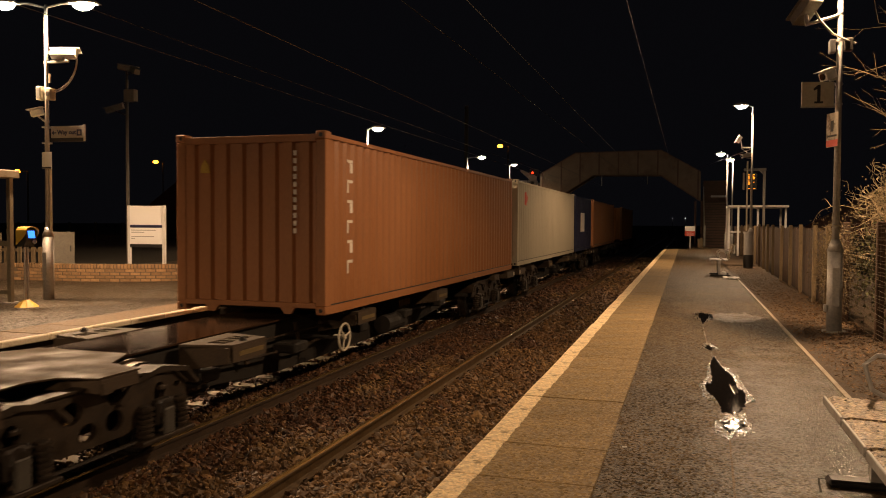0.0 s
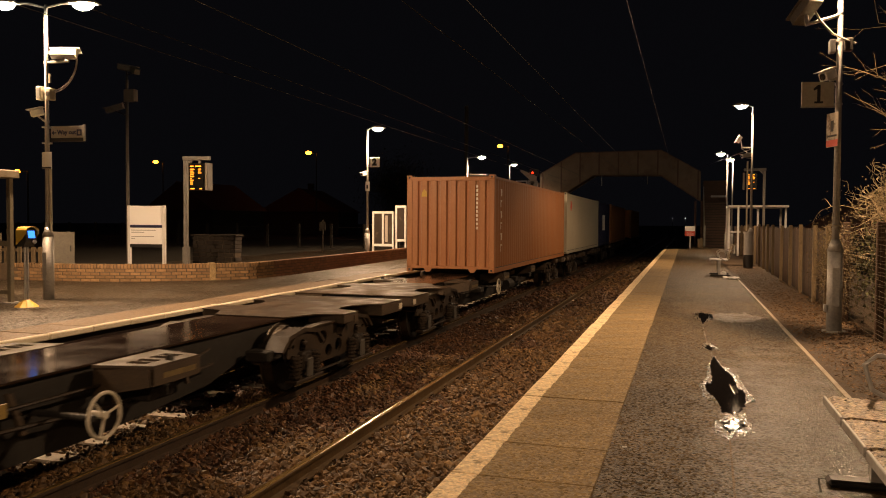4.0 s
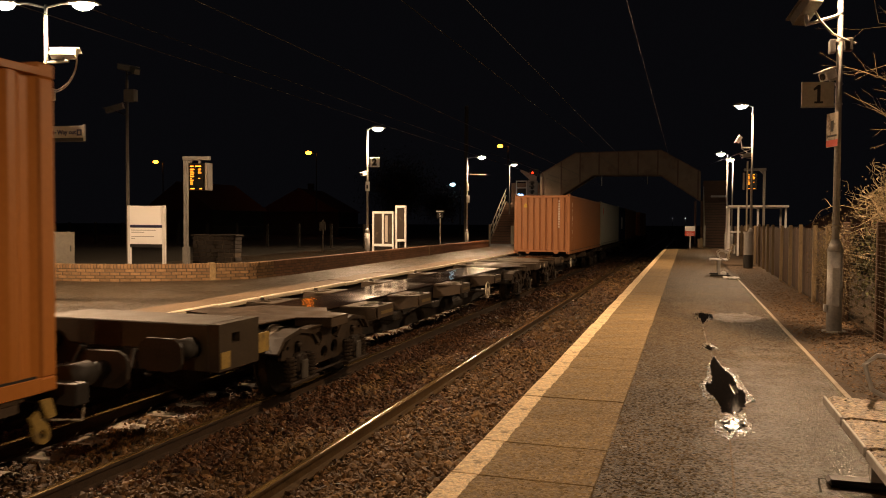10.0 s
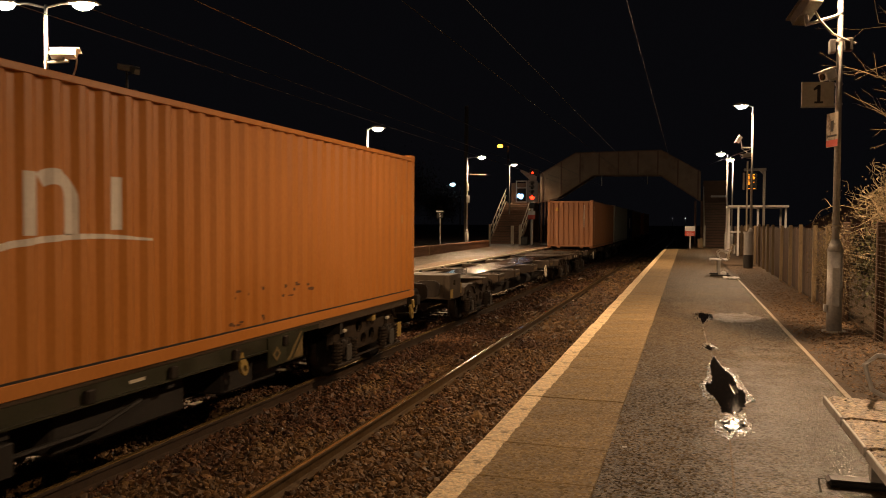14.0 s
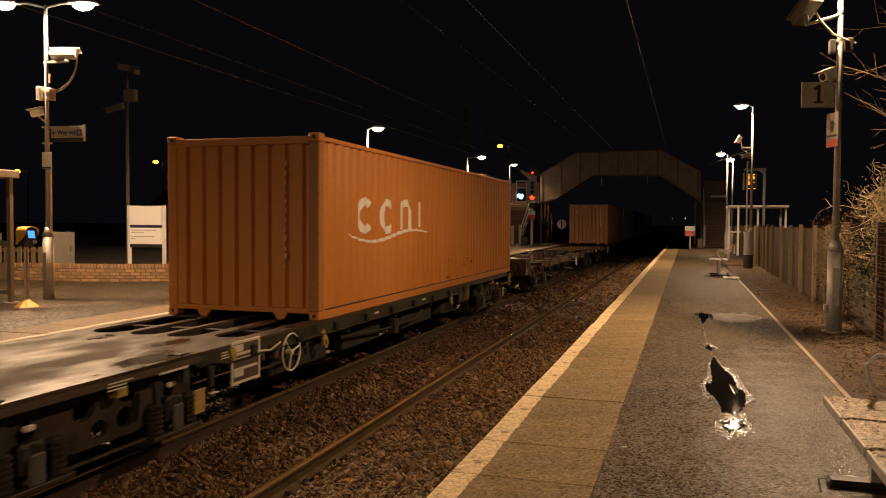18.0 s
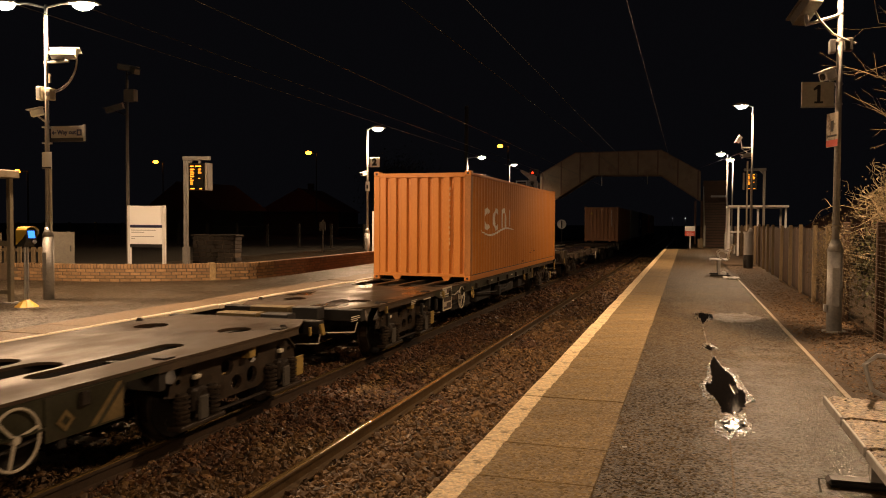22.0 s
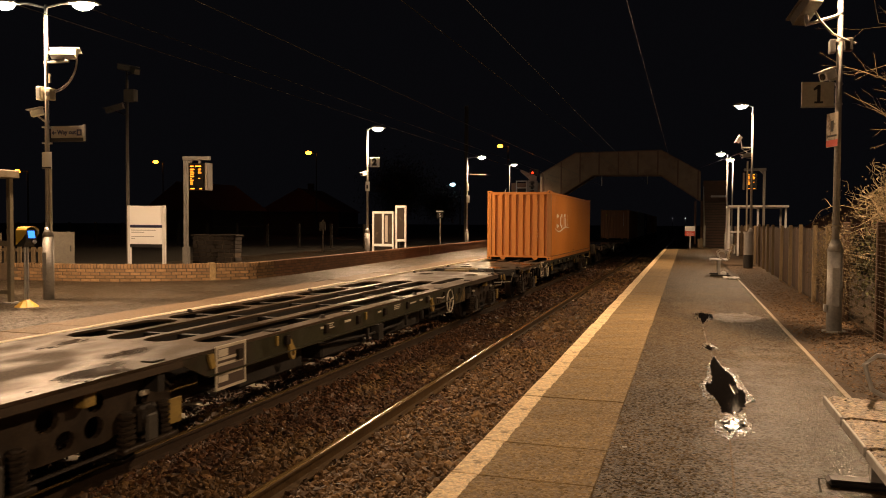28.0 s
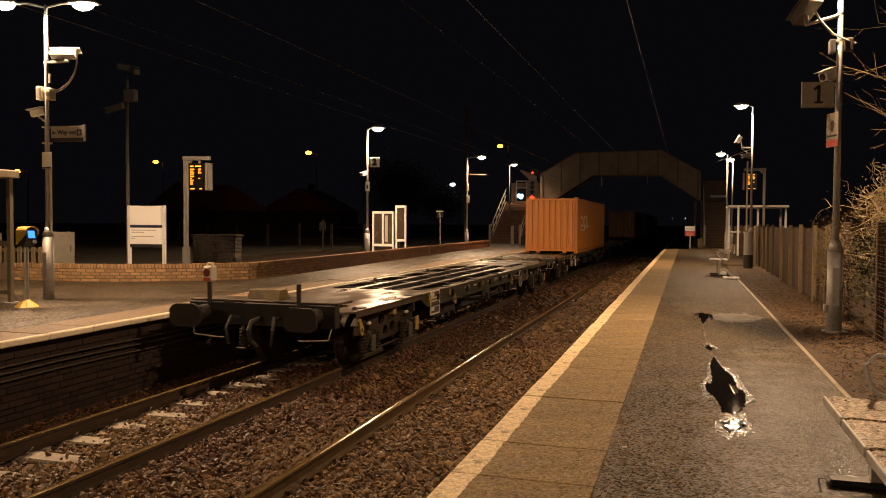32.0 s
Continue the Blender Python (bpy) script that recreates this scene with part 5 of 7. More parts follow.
def signal():
    t = thing("railway_signal", pose(-10.08, 52.7, 0), "colour light signal showing red with a lit route indicator", "railway signal")
    part("signal_post", tube(B(), (0, 0, 0), (0, 0, 3.0), 0.085, n=12), WHITE, t)
    head = B()
    prism(head, [(-0.36, 2.9), (0.36, 2.9), (0.36, 4.25), (0.26, 4.36), (-0.26, 4.36), (-0.36, 4.25)], "y", -0.12, 0.16)
    h = part("signal_head", head, GREY, t, "grey backboard with four hooded lamps")
    for k, z in enumerate((3.20, 3.52, 3.84, 4.12)):
        lit = k == 0
        part("aspect", tube(B(), (0.02, -0.135, z), (0.02, -0.122, z), 0.15 if lit else 0.11, n=16), RED_GLOW if lit else BLACK, h, "glowing red lamp" if lit else "")
        hood = B()
        prism(hood, [(-0.14, z + 0.10), (0.14, z + 0.16), (0.20, z + 0.02), (0.17, z + 0.02), (0.12, z + 0.12), (-0.12, z + 0.06)], "y", -0.42, -0.12)
        part("hood", hood, BLACK, h)
    arm = B()
    prism(arm, [(-0.15, 4.36), (-0.85, 5.0), (-0.78, 5.08), (0.32, 4.62), (0.28, 4.36)], "y", -0.04, 0.04)
    part("top_bracket", arm, GREY, t)
    part("aspect", tube(B(), (0.03, -0.10, 4.86), (0.03, -0.07, 4.86), 0.07, n=14), RED_GLOW, t, "red upper lamp")
    part("upper_hood", box(B(), -0.2, 0.42, -0.06, 0.1, 4.72, 5.12, 0.05), BLACK, t)
    part("ladder_frame", plate(B(), rect(-1.12, -0.36, 2.86, 4.34), [rect(-1.06, -0.42, 2.92, 3.82), rect(-1.06, -0.42, 3.88, 4.28)], "y", -0.03, 0.03), WHITE, t, "white tubular guard frame")
    for x, z in ((-0.90, 3.32), (-0.76, 3.22), (-0.72, 3.30)):
        part("route_lamp", tube(B(), (x, -0.08, z), (x, -0.045, z), 0.14, n=14), BLUE_GLOW, t, "blue white route lamps")
    part("indicator_board", box(B(), -1.0, -0.42, -0.045, 0.04, 2.95, 3.8), BLACK, t)
    part("id_lamps", box(B(), -0.15, 0.17, -0.10, -0.06, 2.45, 2.84, 0.02), BLACK, t)
    part("white_plate", box(B(), -0.26, 0.24, -0.11, -0.09, 2.0, 2.28, 0.004), WHITE, t)
    part("red_plate", box(B(), -0.26, 0.24, -0.11, -0.09, 1.70, 1.997, 0.004), RED, t)


signal()


def warning_sign(x, y):
    t = thing("warning_sign", pose(x, y, 0), "red and white warning board on a post at the platform end", "sign")
    part("post", box(B(), -0.035, 0.035, -0.03, 0.03, 0, 0.75), WHITE, t)
    part("board", box(B(), -0.30, 0.27, -0.05, -0.03, 1.02, 1.31, 0.004), WHITE, t, "white upper half")
    r = part("red_board", box(B(), -0.30, 0.27, -0.05, -0.03, 0.73, 1.017, 0.004), RED, t, "red lower half")
    for z in (0.78, 0.84, 0.90):
        part("print_line", box(B(), -0.2, 0.18, -0.0525, -0.0505, z, z + 0.02), WHITE, r)


warning_sign(0.18, 48.5)


def fence_posts_left():
    for x in (-11.34, -10.79):
        t = thing("timber_post", pose(x, 52.3, 0), "pale timber guard post at the stair foot", "post", "guard posts")
        part("post_body", box(B(), -0.10, 0.10, -0.07, 0.07, 0, 1.27, 0.012), CREAM, t)
    t = thing("equipment_box", pose(-10.35, 51.6, 0), "small dark lineside equipment box", "equipment box")
    part("box_body", box(B(), -0.22, 0.22, -0.2, 0.2, 0, 0.55, 0.012), BLACK, t)
    t = thing("equipment_box", pose(0.72, 50.6, 0), "weathered timber box by the track", "equipment box")
    part("box_body", box(B(), -0.1, 0.22, -0.2, 0.2, 0, 0.55, 0.012), FENCE_WOOD, t)
    t = thing("round_disc_sign", pose(-8.55, 56.0, BED_Z), "pale round disc sign beyond the platform end", "sign")
    part("post", tube(B(), (0, 0.02, 0), (0, 0.02, 2.3), 0.03, n=8), BLACK, t)
    part("disc", tube(B(), (0, -0.03, 2.52), (0, 0.0, 2.52), 0.33, n=20), SIGN_FACE, t)
    part("bar", box(B(), -0.05, 0.05, -0.035, -0.031, 2.26, 2.78), BLACK, t, at=pose(0.0, 0, 0, 0, 0, 0))


fence_posts_left()


# ---- right-hand platform furniture ----
def bench(x, y, yaw, label, seats=3, steel=None):
    """A row of perforated steel seats on a beam with pedestal feet and looped armrests. Seats face -x."""
    t = thing("platform_bench", pose(x, y, 0, 0, 0, yaw), label, "bench", "platform benches")
    w = 0.50
    for k in range(seats):
        y0 = k * (w + 0.045)
        s = B()
        prism(s, [(0.0, 0.435), (0.0, 0.452), (0.03, 0.462), (0.42, 0.448), (0.46, 0.45), (0.46, 0.43), (0.03, 0.44)], "y", y0, y0 + w)
        seat = part("seat", s, steel or SEAT_STEEL, t, "perforated steel seat pan")
        part("front_lip", box(B(), -0.012, 0.004, y0, y0 + w, 0.415, 0.460, 0.004), GALV, seat)
        b = B()
        prism(b, [(0.46, 0.46), (0.49, 0.47), (0.60, 0.86), (0.57, 0.87)], "y", y0 + 0.01, y0 + w - 0.01)
        part("backrest", b, SEAT_STEEL, t, "perforated steel backrest")
    L = seats * (w + 0.045)
    part("beam", box(B(), 0.20, 0.28, 0, L, 0.34, 0.42, 0.006), GALV, t)
    for y0 in (0.12, L - 0.14):
        part("pedestal", box(B(), 0.21, 0.27, y0 - 0.03, y0 + 0.03, 0.04, 0.34), GALV, t)
        part("foot", box(B(), 0.0, 0.52, y0 - 0.06, y0 + 0.06, 0.0, 0.04, 0.015), BLACK, t, "black foot")
    for y0 in (-0.02, L):
        part("armrest", pipe(B(), [(0.40, y0, 0.42), (0.24, y0, 0.50), (0.20, y0, 0.64), (0.26, y0, 0.69), (0.46, y0, 0.68), (0.55, y0, 0.72)], 0.014, 7), GALV, t, "looped steel armrest")
    return t


bench(0.742, 3.14, 0, "row of perforated steel seats with looped armrests on the platform")
bench(0.62, 22.6, 0, "distant row of steel seats with looped armrests", 2, GALV)


def litter_piece():
    t = thing("dropped_paper", pose(1.0, 23.5, 0.004), "crumpled pale paper under the far bench", "litter")
    bm = B()
    bmesh.ops.create_icosphere(bm, subdivisions=2, radius=0.11)
    for v in bm.verts:
        v.co *= 1 + 0.4 * noise.noise(v.co * 14)
        v.co.z = abs(v.co.z) * 0.7
    part("paper", bm, WHITE, t)
    t = thing("dropped_paper", pose(1.12, 21.7, 0.012), "flattened torn pale wrapper on the kerb", "litter")
    bm = B()
    bmesh.ops.create_grid(bm, x_segments=9, y_segments=9, size=0.5)
    for v in bm.verts:
        v.co = Vector((v.co.x * 0.40, v.co.y * 0.7, 0.012 + 0.05 * abs(noise.noise(v.co * 6.0))))
    part("wrapper", bm, WHITE, t)
    t = thing("cigarette_end", pose(-0.354, 4.98, 0.004, 0, 0, 8), "pale cigarette end on the asphalt", "litter")
    part("filter", tube(B(), (-0.014, 0, 0.004), (0.016, 0, 0.004), 0.004, n=8), WHITE, t)


litter_piece()


def paling_fence():
    t = thing("paling_fence", pose(0, 0, 0), "weathered timber fence of boards and taller posts", "fence")
    rg = random.Random(8)
    k = 0
    y = 13.0
    while y < 46:
        x = 2.24 + 0.006 * (y - 13)
        part("fence_board", box(B(), x + 0.05, x + 0.075, y, y + 0.135, 0.0, 1.34 + rg.uniform(-0.03, 0.02), 0.004), FENCE_DARK, t)
        y += 0.15 if y < 34 else 0.30
    for y in (14.3, 15.7, 17.6, 19.4, 21.3, 23.4, 25.0, 26.4, 28.1, 30.0, 31.9, 34.0, 36.1, 38.2):
        x = 2.22 + 0.006 * (y - 13)
        part("fence_post", box(B(), x - 0.035, x + 0.035, y, y + 0.10, 0, 1.40 + rg.uniform(-0.02, 0.03), 0.008), FENCE_WOOD, t, "paler square post", at=pose(0, 0, 0, 0, rg.uniform(-0.5, 0.5), 0))
    for z in (0.35, 1.05):
        part("fence_rail", prism(B(), [(2.30, 13.0), (2.34, 13.0), (2.52, 46), (2.48, 46)], "z", z, z + 0.09), FENCE_WOOD, t)


paling_fence()


OLD_WIRE = material("old_fence_wire", (0.07, 0.056, 0.036), (0.13, 0.105, 0.07), 6.0, (0.5, 0.7), metal=0.3, bump=0)


def wire_fence():
    t = thing("wire_fence", pose(0, 0, 0), "wire fence with thin horizontal strands overgrown by ivy", "fence")
    for k in range(30):
        z = 0.05 + k * 0.047
        part("wire_strand", pipe(B(), [(2.20 + 0.02 * math.sin(k * 1.3 + y), y, z + 0.012 * math.sin(k * 2.1 + y * 3)) for y in np.arange(4.0, 12.9, 0.55)], 0.0026, 4), OLD_WIRE, t)
    for y in (12.75, 10.6, 8.2, 5.8):
        part("fence_post", box(B(), 2.20, 2.29, y, y + 0.09, 0, 1.45, 0.01), FENCE_DARK, t)
    for y in np.arange(4.2, 12.7, 0.42):
        part("wire_upright", tube(B(), (2.215, y, 0.03), (2.215, y, 1.42), 0.002, n=4), OLD_WIRE, t)


wire_fence()


def branch(bm, start, way, length, r, rg, depth, bend=0.35):
    """A tapering limb in short tubes that forks on its way."""
    p, d = Vector(start), Vector(way).normalized()
    n = max(3, int(length / 0.14))
    for i in range(n):
        d = (d + Vector((rg.gauss(0, bend), rg.gauss(0, bend), rg.gauss(0.03, bend))) * 0.45).normalized()
        q = p + d * (length / n)
        tube(bm, p, q, r * (1 - 0.75 * i / n), r * (1 - 0.75 * (i + 1) / n), 4, cap=False)
        if depth > 0 and rg.random() < 0.45:
            side = (d + Vector((rg.gauss(0, 0.8), rg.gauss(0, 0.8), rg.gauss(0.1, 0.6)))).normalized()
            branch(bm, q, side, length * rg.uniform(0.35, 0.6), r * 0.6, rg, depth - 1, bend)
        p = q


def leaf_cloud(name, mat, parent, centre, size, count, leaf, seed, label=""):
    rg = np.random.RandomState(seed)
    pts = rg.normal(0, 0.5, (count, 3)) * np.array(size) + np.array(centre)
    tv = np.array([(-0.5, 0, 0), (0.0, 0.28, 0.05), (0.6, 0, 0), (0.0, -0.28, 0.05)])
    e = rg.uniform(-3.14, 3.14, (count, 3))
    verts = np.zeros((count, 4, 3))
    c, s = np.cos(e), np.sin(e)
    v = tv[None] * (leaf * rg.uniform(0.5, 1.4, (count, 1, 1)))
    x, y, z = v[..., 0], v[..., 1], v[..., 2]
    y, z = y * c[:, :1] - z * s[:, :1], y * s[:, :1] + z * c[:, :1]
    x, z = x * c[:, 1:2] - z * s[:, 1:2], x * s[:, 1:2] + z * c[:, 1:2]
    x, y = x * c[:, 2:3] - y * s[:, 2:3], x * s[:, 2:3] + y * c[:, 2:3]
    verts = np.stack([x, y, z], -1) + pts[:, None]
    me = bpy.data.meshes.new(name)
    me.from_pydata(verts.reshape(-1, 3).tolist(), [], np.arange(count * 4).reshape(-1, 4).tolist())
    me.materials.append(mat)
    ob = new(name, me)
    ob.parent = parent
    tagged(ob, label, kind="stuff")
    return ob


def hedge_and_tree():
    rg = random.Random(21)
    t = thing("bare_shrub", pose(2.75, 11.6, 0), "tangled pale leafless shrub spilling over the fence", "shrub")
    for k in range(290):
        bm = B()
        branch(bm, (rg.uniform(-0.30, 0.5), rg.uniform(-1.2, 1.2), rg.uniform(1.22, 1.75)), (rg.uniform(-0.8, 0.3), rg.uniform(-0.7, 0.7), rg.uniform(0.0, 0.9)), rg.uniform(0.30, 0.65), 0.0080, rg, 2, 0.95)
        part("twig", bm, TWIG, t)
    for k in range(7):
        bm = B()
        branch(bm, (rg.uniform(0.0, 0.5), rg.uniform(-0.9, 0.9), 0.0), (rg.uniform(-0.3, 0.1), rg.uniform(-0.2, 0.2), 1), rg.uniform(1.2, 1.7), 0.026, rg, 1, 0.35)
        part("stem", bm, TWIG, t)
    leaf_cloud("dry_leaves", LEAF, t, (0.05, 0.0, 1.66), (0.42, 1.6, 0.40), 1700, 0.040, 3, "dry yellowish leaves")
    leaf_cloud("ivy", IVY, t, (-0.28, -1.8, 0.80), (0.12, 3.8, 0.8), 4200, 0.06, 4, "dark ivy on the fence")
    leaf_cloud("dead_climber", LEAF, t, (-0.54, 1.9, 0.78), (0.11, 1.7, 0.62), 6500, 0.034, 6, "pale dead climber over the boards")
    t = thing("bare_tree", pose(3.92, 13.2, 0), "leafless tree with thin drooping branches beside the platform", "tree")
    bm = B()
    tube(bm, (0, 0, 0), (0.05, 0.05, 2.4), 0.14, 0.10, 10)
    tube(bm, (0.05, 0.05, 2.4), (0.0, 0.2, 5.6), 0.10, 0.04, 10)
    part("trunk", bm, BARK, t)
    for k in range(22):
        bm = B()
        z = rg.uniform(1.8, 5.3)
        branch(bm, (0.0, 0.1, z), (-1.0, rg.uniform(-0.5, 0.9), rg.uniform(0.2, 1.2)), rg.uniform(1.0, 1.5), 0.0052, rg, 2, 0.20)
        part("limb", bm, TWIG, t)


hedge_and_tree()


def leaf_litter():
    rg = np.random.RandomState(12)
    n = 14000
    x = 1.33 + rg.beta(1.3, 1.0, n) * 0.95
    y = 4 + rg.beta(1.0, 1.8, n) * 26
    pl = np.stack([x, y, rg.uniform(-0.005, 0.02, n)], 1)
    sz = np.stack([rg.uniform(0.012, 0.03, n), rg.uniform(0.006, 0.015, n), np.full(n, 0.01)], 1)
    scatter("leaf_litter", LITTER, [(-1, 0, 0.1), (0, 0.9, 0.4), (1, 0, 0.0), (0, -0.9, 0.3)], [(0, 3, 2, 1)], pl, rg.uniform(0, 6.28, n), sz, 0.5, 13,
            "brown dead leaves scattered along the verge", "dead leaves")


leaf_litter()


def shelter_right():
    t = thing("waiting_shelter", pose(3.1, 38.7, 0), "pale steel framed glazed shelter beyond the fence", "shelter")
    for x, y in ((-1.25, 0), (-0.88, -0.6), (0.0, 0.0), (1.18, 0), (-1.25, 2.0), (1.18, 2.0)):
        part("post", box(B(), x - 0.045, x + 0.045, y - 0.045, y + 0.045, 0, 2.2, 0.006), WHITE, t)
    part("roof", box(B(), -1.3, 1.24, -0.65, 2.1, 2.2, 2.30, 0.01), WHITE, t, "flat pale roof edge")
    part("rail", box(B(), -1.25, 1.18, -0.02, 0.02, 1.05, 1.10), WHITE, t)
    part("bench_plank", box(B(), -1.0, 1.0, 1.4, 1.8, 0.42, 0.46), FENCE_WOOD, t)
    for x in (-0.9, 0.9):
        part("bench_leg", box(B(), x - 0.03, x + 0.03, 1.45, 1.75, 0, 0.42), GALV, t)
    s = thing("hanging_sign", pose(2.05, 58.0, 0), "long pale sign board over the bridge stairs", "sign")
    part("sign_board", box(B(), -0.5, 0.55, -0.03, 0.0, 3.32, 3.46), SIGN_FACE, s)
    for x in (-0.45, 0.5):
        part("sign_leg", box(B(), x - 0.03, x + 0.03, 0.0, 0.05, 0, 3.4), BRIDGE_RIB, s)
    s = thing("stay_wire", pose(0, 0, 0), "thin stay wire from the bridge to a post", "wire")
    part("strand", tube(B(), (0.86, 58.5, 5.44), (2.11, 29.2, 4.04), 0.014, n=5), WIRE, s)


shelter_right()


# ---- wires over the tracks ----
def overhead_wire(x, z, r, sag, y1=58.62, label="overhead line wire above the track"):
    t = thing("overhead_wire", pose(x, 0, z), label, "overhead wire", "overhead wires")
    pts = []
    for y in np.arange(-40, y1 + 0.1, 4.1):
        k = ((y + 7) % 48) / 48
        pts.append((0, y, -sag * 4 * k * (1 - k)))
    pts[-1] = (0, y1, pts[-1][2])
    part("strand", pipe(B(), pts, r, 5), WIRE, t)
    if z < 4.5 and x > -7:
        part("hanger", tube(B(), (0, y1, pts[-1][2]), (0, y1, 5.0 - z), 0.03, n=6), CREAM, t, "insulated hanger under the bridge")


overhead_wire(-4.47, 5.03, 0.0075, 0.02)
overhead_wire(-2.78, 4.33, 0.005, 0.03)
overhead_wire(-1.02, 5.18, 0.008, 0.03, 58.62, "overhead return wire near the platform edge")
overhead_wire(-6.04, 4.25, 0.007, 0.02)
overhead_wire(-8.60, 4.62, 0.006, 0.03, 58.62, "overhead feeder wire above the farther platform")
overhead_wire(-8.60, 4.32, 0.006, 0.03, 58.62, "overhead feeder wire above the farther platform")


def wire_mast():
    t = thing("line_mast", pose(-13.0, 46.5, 0), "thin dark steel mast carrying line wires", "mast")
    part("mast", box(B(), -0.10, 0.10, -0.08, 0.08, 0, 8.6), UNLIT_DARK, t)
    part("mast_foot", box(B(), -0.25, 0.25, -0.25, 0.25, 0, 0.12), MORTAR, t)


wire_mast()


# ---- what lies beyond ----
def street_light(x, y, z, mat, label, size=0.16, base=0.0, lean=0.75):
    t = thing("street_lamp", pose(x, y, base), label, "street lamp", "distant street lamps")
    part("column", tube(B(), (lean, 0.2, 0), (lean, 0.2, z - base), 0.07, 0.05, 8), BLACK, t)
    part("arm", tube(B(), (lean, 0.2, z - base - 0.02), (0, 0, z - base + 0.05), 0.035, n=6), BLACK, t)
    bm = B()
    bmesh.ops.create_uvsphere(bm, u_segments=12, v_segments=8, radius=1, matrix=Matrix.Translation((0, 0, z - base)) @ Matrix.Diagonal((size * 1.3, size, size * 0.8, 1)))
    part("lantern", bm, mat, t, "glowing lantern", smooth=True)


street_light(-46.2, 45, 5.0, STREET, "distant orange sodium street lamp", 0.16)
street_light(-53.5, 70, 7.7, STREET, "distant orange sodium street lamp", 0.22)
street_light(-35.7, 70, 8.27, STREET, "distant orange sodium street lamp", 0.24)
street_light(-17.55, 75, 8.97, STREET, "distant orange sodium street lamp", 0.22)
street_light(-22.37, 75, 5.27, BLUE_LAMP, "distant bluish white street lamp", 0.22)


def far_lights():
    for x in (-2.42, -0.29):
        t = thing("line_lamp", pose(x, 140, BED_Z), "tiny white light far down the line", "lamp", "far line lamps")
        part("post", tube(B(), (0, 0.1, 0), (0, 0.1, 3.6), 0.05, n=6), BLACK, t)
        bm = B()
        bmesh.ops.create_uvsphere(bm, u_segments=8, v_segments=6, radius=0.07, matrix=Matrix.Translation((0, 0, 3.58)))
        part("lamp_glass", bm, FAR_LIGHT, t)


far_lights()


def house(x, y, w, d, h, roof, yaw, label, base=0.0, mat=None):
    t = thing("house", pose(x, y, base, 0, 0, yaw), label, "house", "houses in the dark")
    part("house_body", box(B(), -w / 2, w / 2, -d / 2, d / 2, 0, h), HOUSE, t)
    part("roof", prism(B(), [(-w / 2 - 0.3, h), (0, h + roof), (w / 2 + 0.3, h)], "y", -d / 2 - 0.3, d / 2 + 0.3), mat or ROOF_RED, t)
    part("chimney", box(B(), -0.3, 0.3, -0.3, 0.3, h + roof - 0.6, h + roof + 0.7), HOUSE, t)


house(-41.5, 82, 9, 8, 2.6, 2.6, 8, "dark bungalow beyond the station fence")
house(-40.5, 60, 7, 7, 2.4, 2.4, -6, "dark bungalow beyond the station fence")
house(11.6, 47.5, 9.5, 9, 1.0, 2.9, 4, "house with a red tiled roof behind the fence")


def far_tree(x, y, h, seed, label):
    t = thing("tree", pose(x, y, 0), label, "tree", "trees in the dark")
    rg = random.Random(seed)
    bm = B()
    tube(bm, (0, 0, 0), (0.1, 0, h * 0.45), 0.16, 0.10, 8)
    for k in range(9):
        branch(bm, (0.1, 0, h * rg.uniform(0.3, 0.5)), (rg.gauss(0, 0.7), rg.gauss(0, 0.7), 1), h * 0.5, 0.06, rg, 1, 0.3)
    part("trunk", bm, BARK, t)
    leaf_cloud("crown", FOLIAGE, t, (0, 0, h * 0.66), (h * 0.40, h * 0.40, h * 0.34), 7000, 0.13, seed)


far_tree(-23.2, 63, 6.4, 31, "dim bushy tree behind the platform")
far_tree(-26.2, 69, 7.3, 32, "dim bushy tree behind the platform")
far_tree(-23.6, 75, 5.0, 33, "dim bushy tree behind the platform")


def boundary_fence():
    t = thing("boundary_fence", pose(0, 0, 0), "post and wire fence beyond the platform, coloured near-black for the dark", "fence")
    for k in range(16):
        x = -45 + k * 2.0
        # posts and wires coloured near black to sink into the night
        part("fence_post", box(B(), x - 0.06, x + 0.06, 39.95, 40.05, 0, 1.35), UNLIT_DARK, t)
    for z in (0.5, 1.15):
        part("fence_wire", tube(B(), (-45.5, 39.94, z), (-14.5, 39.94, z), 0.006, n=5), UNLIT_DARK, t)
    sheet("car_park", EARTH, np.linspace(-120, -17.5, 12), np.linspace(-30, 150, 12), -0.02, "dark ground beyond the farther platform", "ground")


boundary_fence()


# ---- the freight train ----
CON_W, CON_H = 2.438, 2.591
SIDE_DEPTH = 0.036


def folds(length, pitch, depth, flat=0.26, slope=0.24):
    """The folded line of a corrugated wall: (along, out)."""
    n = int(length / pitch)
    pitch = length / n
    out = []
    for k in range(n):
        a = k * pitch
        out += [(a, 0.0), (a + pitch * flat, 0.0), (a + pitch * (flat + slope), -depth), (a + pitch * (1 - slope), -depth)]
    out.append((length, 0.0))
    return out


def wall_sheet(bm, line, z0, z1, place):
    lo = [bm.verts.new(place(a, o, z0)) for a, o in line]
    hi = [bm.verts.new(place(a, o, z1)) for a, o in line]
    for i in range(len(line) - 1):
        bm.faces.new((lo[i], lo[i + 1], hi[i + 1], hi[i]))


FADED = material("faded_print", (0.52, 0.30, 0.13), (0.58, 0.36, 0.18), 6.0, (0.5, 0.7), bump=0)
GRIMY_POST = container_paint("grimy_corner_paint", (0.26, 0.105, 0.026), (0.42, 0.17, 0.036), (0.16, 0.07, 0.025))


